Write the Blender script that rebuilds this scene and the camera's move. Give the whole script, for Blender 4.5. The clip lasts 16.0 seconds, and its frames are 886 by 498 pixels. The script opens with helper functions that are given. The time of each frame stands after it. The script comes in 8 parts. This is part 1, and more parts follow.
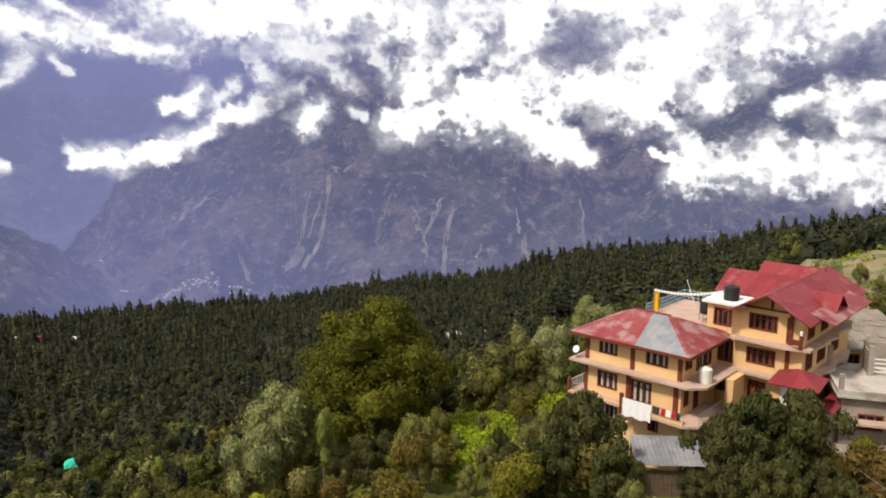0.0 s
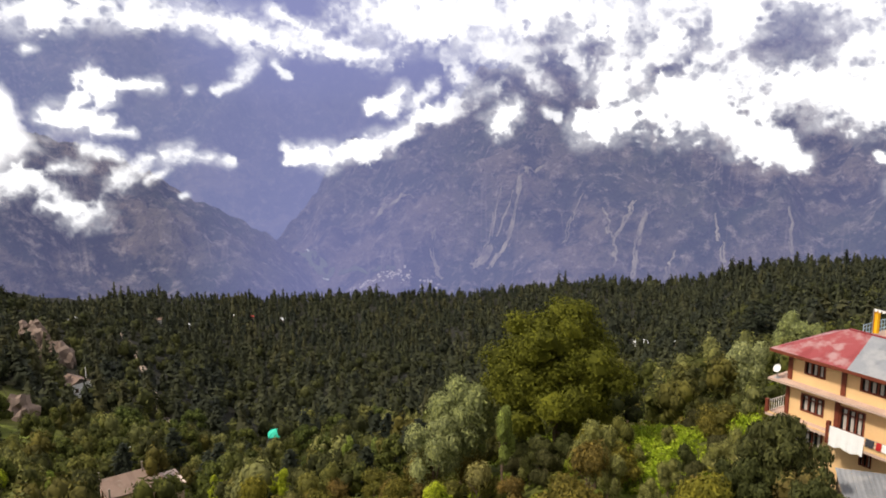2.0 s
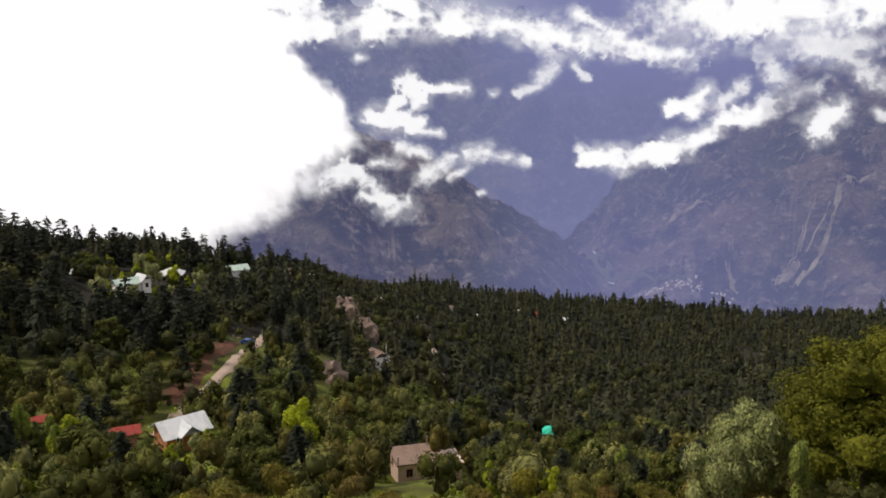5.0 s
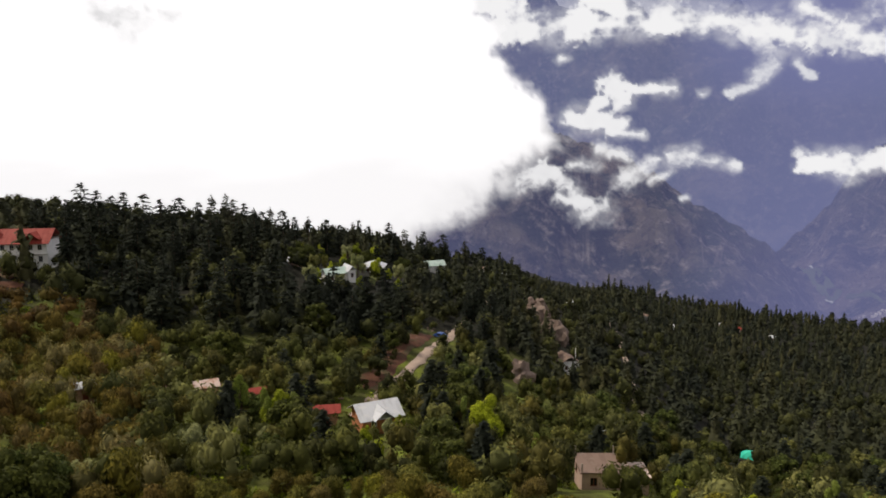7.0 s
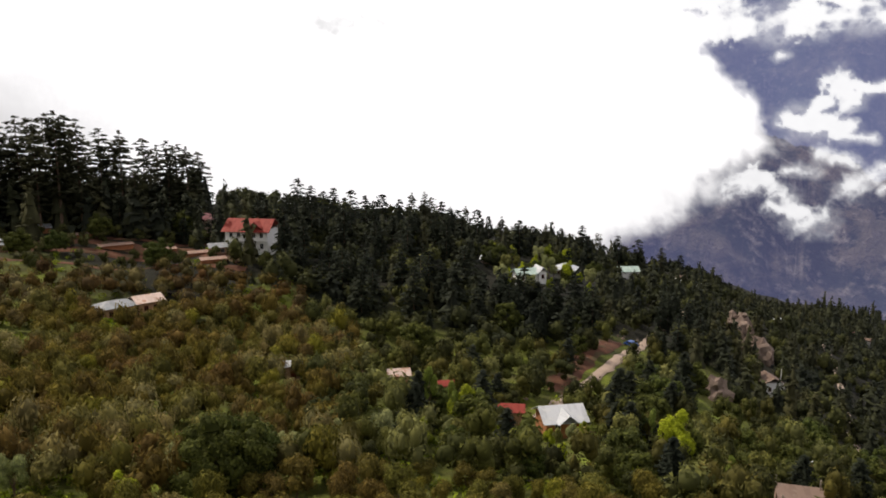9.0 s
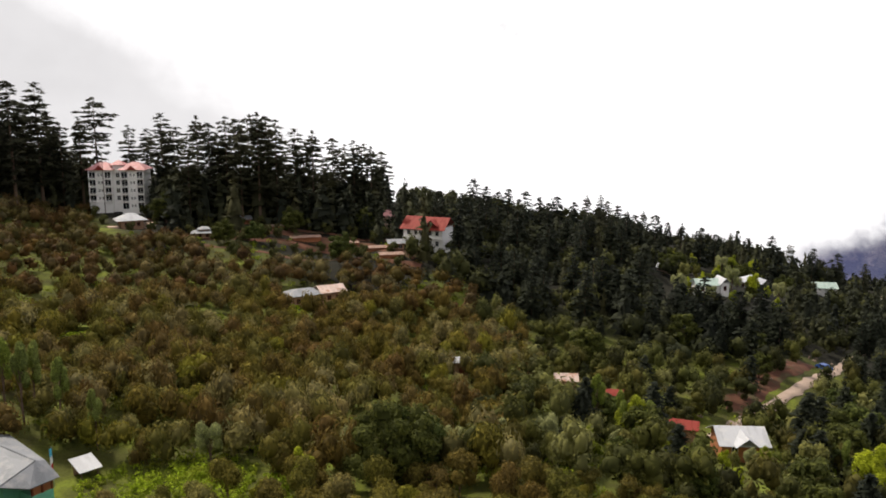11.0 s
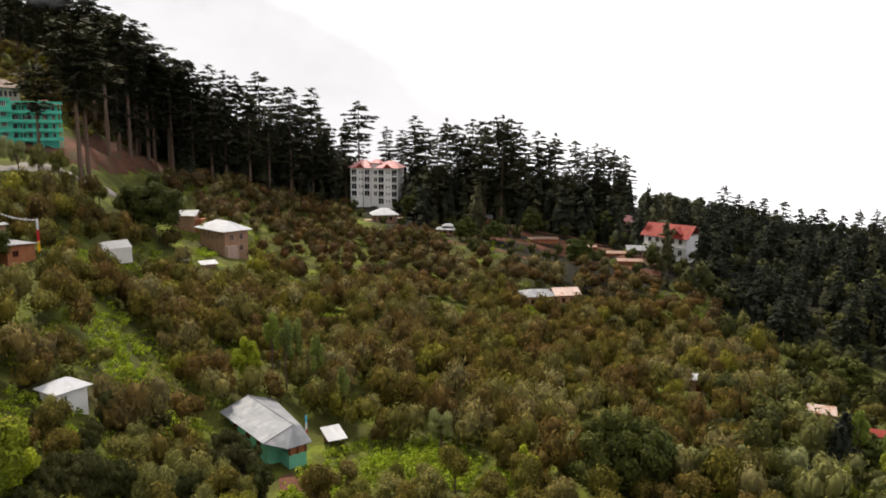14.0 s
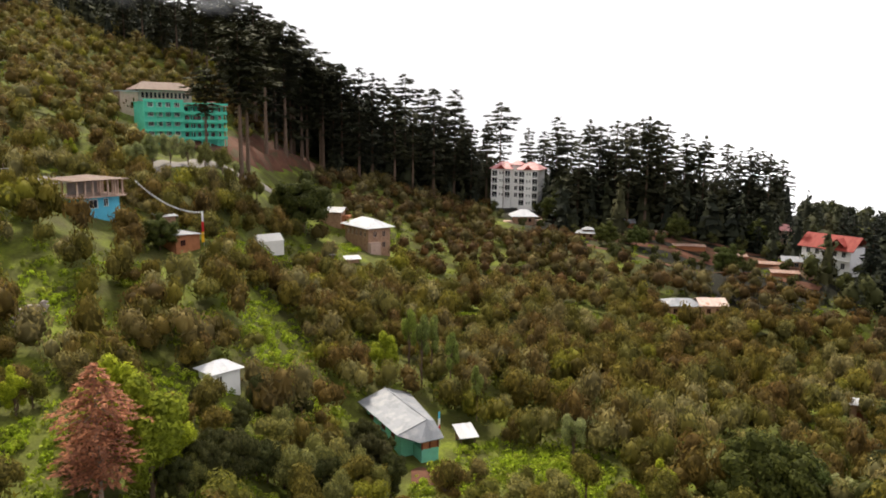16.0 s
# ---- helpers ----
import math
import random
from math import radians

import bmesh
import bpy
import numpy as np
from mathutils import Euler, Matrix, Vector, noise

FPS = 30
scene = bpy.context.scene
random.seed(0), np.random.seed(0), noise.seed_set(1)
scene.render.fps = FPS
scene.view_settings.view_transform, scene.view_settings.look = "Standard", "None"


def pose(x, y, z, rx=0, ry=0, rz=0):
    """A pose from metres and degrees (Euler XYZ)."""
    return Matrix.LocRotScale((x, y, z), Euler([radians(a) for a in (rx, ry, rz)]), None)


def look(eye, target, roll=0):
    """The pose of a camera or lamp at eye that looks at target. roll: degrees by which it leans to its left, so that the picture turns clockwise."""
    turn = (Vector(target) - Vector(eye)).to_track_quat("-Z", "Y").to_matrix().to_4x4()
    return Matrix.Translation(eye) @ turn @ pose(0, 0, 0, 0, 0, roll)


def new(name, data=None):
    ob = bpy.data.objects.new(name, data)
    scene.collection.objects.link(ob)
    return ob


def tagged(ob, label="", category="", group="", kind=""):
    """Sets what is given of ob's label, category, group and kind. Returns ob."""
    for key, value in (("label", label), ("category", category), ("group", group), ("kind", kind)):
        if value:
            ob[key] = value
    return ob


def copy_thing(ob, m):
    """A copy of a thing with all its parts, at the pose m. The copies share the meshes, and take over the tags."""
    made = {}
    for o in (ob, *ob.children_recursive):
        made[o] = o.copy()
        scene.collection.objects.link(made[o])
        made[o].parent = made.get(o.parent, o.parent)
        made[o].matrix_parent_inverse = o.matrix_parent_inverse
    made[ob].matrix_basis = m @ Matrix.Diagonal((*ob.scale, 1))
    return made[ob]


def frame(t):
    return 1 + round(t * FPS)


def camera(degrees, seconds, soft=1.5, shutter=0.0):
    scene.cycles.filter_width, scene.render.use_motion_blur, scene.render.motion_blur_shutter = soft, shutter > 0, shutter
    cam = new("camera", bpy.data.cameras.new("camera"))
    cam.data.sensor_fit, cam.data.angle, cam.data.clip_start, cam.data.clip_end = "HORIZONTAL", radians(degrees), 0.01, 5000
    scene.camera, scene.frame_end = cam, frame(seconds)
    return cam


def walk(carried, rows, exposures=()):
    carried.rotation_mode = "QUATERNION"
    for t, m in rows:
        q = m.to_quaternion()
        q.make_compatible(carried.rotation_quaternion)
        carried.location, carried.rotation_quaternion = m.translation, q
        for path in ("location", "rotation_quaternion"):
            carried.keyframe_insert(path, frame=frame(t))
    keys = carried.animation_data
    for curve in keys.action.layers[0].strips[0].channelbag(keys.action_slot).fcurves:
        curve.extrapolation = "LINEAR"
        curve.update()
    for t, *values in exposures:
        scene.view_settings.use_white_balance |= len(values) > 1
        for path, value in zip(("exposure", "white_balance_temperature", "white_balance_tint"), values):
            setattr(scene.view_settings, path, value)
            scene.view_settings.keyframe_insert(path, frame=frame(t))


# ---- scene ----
cam = camera(61.8, 16.0, soft=1.8)
# a hovering drone that turns to its left: seconds, yaw, pitch, roll
ROWS = [
    (0.0, 0.00, -10.39, -0.29),
    (0.5, 1.93, -10.37, -0.30),
    (1.0, 6.90, -10.38, -0.27),
    (1.5, 10.98, -10.32, -0.36),
    (2.0, 14.67, -10.29, -0.34),
    (2.5, 18.26, -10.26, -0.35),
    (3.0, 21.88, -10.21, -0.31),
    (3.5, 25.56, -10.21, -0.28),
    (4.0, 29.33, -10.15, -0.23),
    (6.5, 48.32, -9.95, -0.19),
    (7.0, 52.08, -9.91, -0.12),
    (7.5, 55.87, -9.87, -0.11),
    (8.0, 59.56, -9.85, -0.10),
    (8.5, 63.28, -9.82, -0.05),
    (9.0, 67.07, -9.80, 0.01),
    (9.5, 70.82, -9.77, -0.00),
    (12.0, 86.59, -9.68, 0.35),
    (12.5, 89.74, -9.66, 0.35),
    (13.0, 92.89, -9.64, 0.42),
    (13.5, 96.00, -9.64, 0.49),
    (14.0, 99.00, -9.62, 0.48),
    (14.5, 101.97, -9.63, 0.53),
    (15.0, 104.79, -9.63, 0.58),
    (15.5, 107.38, -9.64, 0.68),
    (16.0, 109.80, -9.63, 0.71),
]


def bearing(az, el=0.0, r=1.0):
    """The point r metres away (over the ground) at a bearing left of ahead and an elevation, in degrees."""
    a = radians(az)
    return Vector((-math.sin(a) * r, math.cos(a) * r, math.tan(radians(el)) * r))


walk(cam, [(t, look((0, 0, 0), bearing(yaw, pitch), roll)) for t, yaw, pitch, roll in ROWS],
     exposures=[(0.0, -0.1), (2.0, 0.06), (3.0, 0.02), (4.0, -0.1), (6.5, -0.46), (7.5, -0.44), (9.5, -0.22), (12.0, -0.04), (14.0, 0.14), (16.0, 0.42)])

# ---- world, sun ----
SUN_AZ, SUN_EL = 128.0, 53.0
world = bpy.data.worlds.new("overcast_sky")
scene.world = world
world.use_nodes = True
wn = world.node_tree
wn.nodes.clear()
w_out = wn.nodes.new("ShaderNodeOutputWorld")
w_bg = wn.nodes.new("ShaderNodeBackground")
w_sky = wn.nodes.new("ShaderNodeTexSky")
w_sky.sky_type = "NISHITA"
w_sky.sun_disc = False
w_sky.sun_elevation = radians(SUN_EL)
w_sky.sun_rotation = radians(-SUN_AZ)
w_mul = wn.nodes.new("ShaderNodeMix")
w_mul.data_type = "RGBA"
w_mul.inputs[0].default_value = 0.86
w_mul.inputs[7].default_value = (11.0, 10.5, 10.3, 1)
wn.links.new(w_sky.outputs[0], w_mul.inputs[6])
wn.links.new(w_mul.outputs[2], w_bg.inputs[0])
w_bg.inputs[1].default_value = 0.084
wn.links.new(w_bg.outputs[0], w_out.inputs[0])

sun = new("sun", bpy.data.lights.new("sun", "SUN"))
sun.data.energy, sun.data.angle, sun.data.color = 4.2, radians(6), (1.0, 0.90, 0.76)
sun.matrix_world = look(bearing(SUN_AZ, SUN_EL, 100), (0, 0, 0))

# ---- materials ----


def material(name):
    m = bpy.data.materials.new(name)
    m.use_nodes = True
    nt = m.node_tree
    bsdf = nt.nodes["Principled BSDF"]
    bsdf.inputs["Specular IOR Level"].default_value = 0.25
    return m, nt, bsdf


def ramp(nt, src, stops):
    r = nt.nodes.new("ShaderNodeValToRGB")
    while len(r.color_ramp.elements) < len(stops):
        r.color_ramp.elements.new(0.5)
    for e, (p, c) in zip(r.color_ramp.elements, stops):
        e.position, e.color = p, (*c, 1) if len(c) == 3 else c
    nt.links.new(src, r.inputs[0])
    return r.outputs[0]


def blend(nt, fac, a, b, mode="MIX"):
    m = nt.nodes.new("ShaderNodeMix")
    m.data_type, m.blend_type = "RGBA", mode
    for sock, val in ((m.inputs[0], fac), (m.inputs[6], a), (m.inputs[7], b)):
        if isinstance(val, (int, float)):
            sock.default_value = val
        elif isinstance(val, tuple):
            sock.default_value = (*val, 1)
        else:
            nt.links.new(val, sock)
    return m.outputs[2]


def math_node(nt, op, a, b=0.0, clamp=False):
    m = nt.nodes.new("ShaderNodeMath")
    m.operation, m.use_clamp = op, clamp
    for sock, val in zip(m.inputs, (a, b)):
        if isinstance(val, (int, float)):
            sock.default_value = val
        else:
            nt.links.new(val, sock)
    return m.outputs[0]


def noise_at(nt, scale, detail=4.0, rough=0.55, coord="Object", stretch=None, name=None):
    tc = nt.nodes.new("ShaderNodeTexCoord")
    src = tc.outputs[coord]
    if stretch:
        mp = nt.nodes.new("ShaderNodeMapping")
        mp.inputs["Scale"].default_value = stretch
        nt.links.new(src, mp.inputs[0])
        src = mp.outputs[0]
    n = nt.nodes.new("ShaderNodeTexNoise")
    n.inputs["Scale"].default_value, n.inputs["Detail"].default_value, n.inputs["Roughness"].default_value = scale, detail, rough
    nt.links.new(src, n.inputs["Vector"])
    return n.outputs[0]


def bump(nt, bsdf, height, strength, dist=0.05):
    b = nt.nodes.new("ShaderNodeBump")
    b.inputs["Strength"].default_value, b.inputs["Distance"].default_value = strength, dist
    nt.links.new(height, b.inputs["Height"])
    nt.links.new(b.outputs[0], bsdf.inputs["Normal"])


def plain(name, col, rough=0.7, metal=0.0, vary=0.25, scale=1.5, fine=14.0, wear=None, bumps=0.15):
    """A painted, plastered or stone surface: two scales of variation and a fine relief."""
    m, nt, b = material(name)
    big, small = noise_at(nt, scale), noise_at(nt, fine, 6)
    dark = tuple(c * (1 - vary) for c in col)
    lite = tuple(min(1, c * (1 + vary * 0.6)) for c in col)
    c = ramp(nt, big, [(0.3, dark), (0.55, col), (0.75, lite)])
    c = blend(nt, 0.35, c, ramp(nt, small, [(0.3, dark), (0.7, lite)]))
    if wear:
        w = noise_at(nt, scale * 0.8, 7, 0.65)
        c = blend(nt, ramp(nt, w, [(0.52, (0, 0, 0)), (0.62, (1, 1, 1))]), c, wear)
    nt.links.new(c, b.inputs["Base Color"])
    b.inputs["Roughness"].default_value, b.inputs["Metallic"].default_value = rough, metal
    if bumps:
        bump(nt, b, small, bumps)
    return m


def foliage(name, cols, trans=0.3, tint=False, spread=0.85):
    """Leaves: a colour for each tree, varied leaf by leaf, with light coming through."""
    m, nt, b = material(name)
    if tint:
        a = nt.nodes.new("ShaderNodeAttribute")
        a.attribute_name = "tint"
        pick = a.outputs["Fac"]
    else:
        pick = nt.nodes.new("ShaderNodeObjectInfo").outputs["Random"]
    c = ramp(nt, pick, [(i / max(1, len(cols) - 1), k) for i, k in enumerate(cols)])
    isl = nt.nodes.new("ShaderNodeNewGeometry").outputs["Random Per Island"]
    c = blend(nt, spread, c, ramp(nt, isl, [(0.0, (0.5, 0.51, 0.55)), (0.5, (0.95, 0.95, 0.95)), (1.0, (1.75, 1.68, 1.4))]), "MULTIPLY")
    nt.links.new(c, b.inputs["Base Color"])
    b.inputs["Roughness"].default_value = 0.75
    b.inputs["Specular IOR Level"].default_value = 0.08
    t = nt.nodes.new("ShaderNodeBsdfTranslucent")
    nt.links.new(c, t.inputs[0])
    mx = nt.nodes.new("ShaderNodeMixShader")
    mx.inputs[0].default_value = trans
    nt.links.new(b.outputs[0], mx.inputs[1])
    nt.links.new(t.outputs[0], mx.inputs[2])
    nt.links.new(mx.outputs[0], nt.nodes["Material Output"].inputs[0])
    return m


def ground_material():
    m, nt, b = material("hillside_grass")
    big, mid, small = noise_at(nt, 0.035, 5), noise_at(nt, 0.22, 5), noise_at(nt, 2.5, 6)
    grass = ramp(nt, mid, [(0.3, (0.060, 0.058, 0.014)), (0.5, (0.090, 0.100, 0.016)), (0.66, (0.165, 0.200, 0.022))])
    soil = ramp(nt, small, [(0.3, (0.06, 0.045, 0.026)), (0.7, (0.16, 0.12, 0.07))])
    c = blend(nt, ramp(nt, big, [(0.6, (0, 0, 0)), (0.72, (0.6, 0.6, 0.6))]), grass, soil)
    # much darker ground colour where this attribute is high
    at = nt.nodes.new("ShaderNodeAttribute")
    at.attribute_name = "dark_floor"
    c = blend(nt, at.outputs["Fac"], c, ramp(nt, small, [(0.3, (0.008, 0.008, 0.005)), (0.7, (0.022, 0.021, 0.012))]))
    c = blend(nt, 0.5, c, ramp(nt, small, [(0.3, (0.4, 0.4, 0.4)), (0.7, (1.2, 1.2, 1.2))]), "MULTIPLY")
    nt.links.new(c, b.inputs["Base Color"])
    b.inputs["Roughness"].default_value = 0.95
    bump(nt, b, small, 0.6, 0.3)
    return m


def mountain_material():
    m, nt, b = material("mountain_scrub")
    big, mid, small = noise_at(nt, 0.0016, 6), noise_at(nt, 0.007, 8, 0.65), noise_at(nt, 0.03, 6, 0.7)
    c = ramp(nt, mid, [(0.38, (0.005, 0.011, 0.012)), (0.47, (0.026, 0.029, 0.026)), (0.56, (0.155, 0.130, 0.102))])
    c = blend(nt, ramp(nt, big, [(0.42, (0, 0, 0)), (0.6, (0.75, 0.75, 0.75))]), c, (0.030, 0.050, 0.024))
    rock = ramp(nt, small, [(0.35, (0.13, 0.11, 0.095)), (0.7, (0.42, 0.37, 0.33))])
    # pale scree lines that run down the fall line
    tc = nt.nodes.new("ShaderNodeTexCoord")
    mp = nt.nodes.new("ShaderNodeMapping")
    mp.inputs["Scale"].default_value = (0.42, 0.0011, 1)
    nt.links.new(tc.outputs["UV"], mp.inputs[0])
    st = nt.nodes.new("ShaderNodeTexNoise")
    st.inputs["Scale"].default_value, st.inputs["Detail"].default_value, st.inputs["Distortion"].default_value = 1.0, 2.5, 0.35
    nt.links.new(mp.outputs[0], st.inputs["Vector"])
    line = ramp(nt, st.outputs[0], [(0.484, (0, 0, 0)), (0.5, (1, 1, 1)), (0.516, (0, 0, 0))])
    where = ramp(nt, noise_at(nt, 0.004, 5, 0.6), [(0.47, (0, 0, 0)), (0.62, (0.6, 0.6, 0.6))])
    c = blend(nt, math_node(nt, "MULTIPLY", line, where), c, rock)
    c = blend(nt, ramp(nt, small, [(0.5, (0, 0, 0)), (0.68, (0.75, 0.75, 0.75))]), c, rock)
    nt.links.new(c, b.inputs["Base Color"])
    b.inputs["Roughness"].default_value = 1.0
    bump(nt, b, math_node(nt, "ADD", mid, math_node(nt, "MULTIPLY", small, 0.4)), 1.0, 80)
    return m


M_GROUND, M_MOUNTAIN = ground_material(), mountain_material()
M_CONIFER = foliage("conifer_needles", [(0.021, 0.025, 0.018), (0.029, 0.033, 0.021), (0.046, 0.049, 0.025), (0.025, 0.029, 0.019), (0.056, 0.055, 0.026)], 0.1, True, 0.6)
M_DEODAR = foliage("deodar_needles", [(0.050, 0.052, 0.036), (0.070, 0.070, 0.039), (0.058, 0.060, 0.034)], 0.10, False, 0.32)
# dark needles with the shade over the dense wood put into the colour
M_SHADE_FIR = foliage("shaded_deodar_needles", [(0.021, 0.026, 0.018), (0.029, 0.034, 0.021), (0.025, 0.030, 0.019)], 0.06, False, 0.28)
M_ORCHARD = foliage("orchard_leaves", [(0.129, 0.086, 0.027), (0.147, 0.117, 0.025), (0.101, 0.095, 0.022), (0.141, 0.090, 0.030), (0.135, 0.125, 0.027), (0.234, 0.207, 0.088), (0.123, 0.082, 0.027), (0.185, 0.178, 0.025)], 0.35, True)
# browner orchard leaves, with cloud shade on the upper slope put into the colour
M_ORCHARD_SHADED = foliage("shaded_orchard_leaves", [(0.086, 0.049, 0.019), (0.099, 0.065, 0.017), (0.067, 0.057, 0.016), (0.094, 0.052, 0.022), (0.081, 0.067, 0.017), (0.132, 0.111, 0.049), (0.084, 0.049, 0.020)], 0.25, True)
M_BROAD = foliage("broad_leaves", [(0.188, 0.225, 0.056), (0.225, 0.263, 0.075), (0.225, 0.288, 0.044), (0.175, 0.213, 0.062)], 0.35)
M_BROAD_DARK = foliage("dark_round_leaves", [(0.055, 0.065, 0.017), (0.072, 0.081, 0.019), (0.062, 0.081, 0.021)], 0.25)
M_WILLOW = foliage("willow_leaves", [(0.280, 0.301, 0.133), (0.336, 0.350, 0.168), (0.238, 0.266, 0.105)], 0.35)
M_WALNUT = foliage("walnut_leaves", [(0.090, 0.098, 0.012), (0.096, 0.100, 0.013)], 0.3)
M_MIXED = foliage("mixed_leaves", [(0.021, 0.025, 0.013), (0.031, 0.035, 0.014), (0.049, 0.052, 0.019), (0.026, 0.030, 0.017), (0.068, 0.072, 0.023)], 0.12, True)
M_WEED = foliage("grass_leaves", [(0.103, 0.110, 0.018), (0.161, 0.198, 0.020), (0.230, 0.297, 0.025), (0.138, 0.110, 0.027)], 0.3, True)
M_LIME_STUFF = foliage("meadow_leaves", [(0.13, 0.17, 0.018), (0.25, 0.34, 0.020), (0.32, 0.42, 0.03), (0.28, 0.31, 0.04)], 0.4, True)
M_OLIVE = foliage("grey_green_leaves", [(0.168, 0.168, 0.056), (0.210, 0.210, 0.070), (0.140, 0.140, 0.036)], 0.3)
M_THICKET = foliage("thicket_leaves", [(0.065, 0.062, 0.026), (0.078, 0.081, 0.029), (0.058, 0.065, 0.022)], 0.2)
M_NEAR = foliage("apple_leaves", [(0.134, 0.109, 0.028), (0.168, 0.143, 0.028), (0.117, 0.116, 0.025), (0.158, 0.109, 0.032), (0.161, 0.160, 0.029), (0.262, 0.238, 0.086), (0.141, 0.097, 0.028), (0.227, 0.232, 0.025)], 0.35)
M_HILL = foliage("hillside_leaves", [(0.036, 0.041, 0.016), (0.055, 0.061, 0.019), (0.090, 0.094, 0.024), (0.042, 0.045, 0.018), (0.066, 0.067, 0.022), (0.111, 0.096, 0.026), (0.074, 0.084, 0.022), (0.191, 0.191, 0.070)], 0.25, True)
M_LIME = foliage("weed_leaves", [(0.286, 0.325, 0.029), (0.377, 0.429, 0.031), (0.221, 0.260, 0.033), (0.325, 0.351, 0.039)], 0.45)
M_DEAD = foliage("dead_needles", [(0.34, 0.15, 0.088), (0.36, 0.16, 0.092)], 0.2)
M_DEADBARK = plain("dead_bark", (0.34, 0.26, 0.20), 0.95, vary=0.3, scale=3, bumps=0.4)
M_BARK = plain("bark", (0.155, 0.105, 0.075), 0.95, vary=0.4, scale=3, bumps=0.5)

# ---- the land: one sheet from the hillside to the far range ----
SPOKE_R = [40, 80, 150, 250, 400, 700]
SPOKES = [
    (-60, -24, -20, -12, 0, 30, 60),
    (-32, -25, -26, -24, -45, -62, -95),
    (-15, -26, -31, -45, -64, -86, -132),
    (0, -27, -35, -58, -90, -125, -168),
    (15, -30, -42, -68, -100, -138, -185),
    (30, -32, -45, -72, -103, -135, -182),
    (40, -32, -45, -66, -85, -106, -165),
    (50, -32, -43, -58, -66, -78, -140),
]
SPOKES += [
    (60, -32, -42, -56, -52, -66, -110),
    (70, -32, -41, -52, -45, -52, -90),
    (83, -33, -41, -45, -34, -42, -90),
    (107, -33, -40, -38, -30, -30, -60),
    (118, -33, -40, -32, -17, -6, -10),
    (129, -32, -31, -15, 8, 42, 85),
    (140, -31, -25, -8, 20, 60, 130),
    (180, -28, -10, 20, 60, 120, 200),
]
_sp = np.array(SPOKES, float)
_sp = np.vstack([_sp, [300, -24, -20, -12, 0, 30, 60]])
_lr = np.log(np.array(SPOKE_R, float))


def wave(x, y, s, seed=0):
    """Smooth pseudo-random waves, about -1 to 1."""
    a = np.zeros_like(x)
    rs = np.random.RandomState(seed)
    for k in range(7):
        th, ph, fr = rs.uniform(0, 6.28), rs.uniform(0, 6.28), rs.uniform(0.6, 1.7)
        a = a + np.sin((x * np.cos(th) + y * np.sin(th)) * 6.283 / s * fr + ph)
    return a / 3.0


def ridged(x, y, s, seed, octaves=5):
    a, amp, tot = 0.0, 1.0, 0.0
    for k in range(octaves):
        a = a + amp * (1 - np.abs(np.clip(wave(x, y, s / 2.03 ** k, seed + k), -1, 1)))
        tot += amp
        amp *= 0.5
    return a / tot


def smooth(e0, e1, v):
    t = np.clip((v - e0) / (e1 - e0), 0, 1)
    return t * t * (3 - 2 * t)


def near_height(x, y):
    az = np.degrees(np.arctan2(-x, y))
    az = np.where(az < -60, az + 360, az)
    r = np.hypot(x, y)
    lr = np.clip(np.log(np.maximum(r, 20)), _lr[0] - 0.6, _lr[-1])
    i = np.clip(np.searchsorted(_sp[:, 0], az, side="right") - 1, 0, len(_sp) - 2)
    f = (az - _sp[i, 0]) / (_sp[i + 1, 0] - _sp[i, 0])
    f = np.clip(f, 0, 1)
    f = f * f * (3 - 2 * f)
    j = np.clip(np.searchsorted(_lr, lr, side="right") - 1, 0, len(_lr) - 2)
    g = (lr - _lr[j]) / (_lr[j + 1] - _lr[j])
    z0 = _sp[i, 1 + j] * (1 - g) + _sp[i, 2 + j] * g
    z1 = _sp[i + 1, 1 + j] * (1 - g) + _sp[i + 1, 2 + j] * g
    z = z0 * (1 - f) + z1 * f
    z = z + (-27.5 - z) * (1 - smooth(4, 40, r))
    return z + 0.7 * wave(x, y, 38, 3) * np.clip(r / 100, 0.4, 1.6) + 0.25 * wave(x, y, 11, 4)


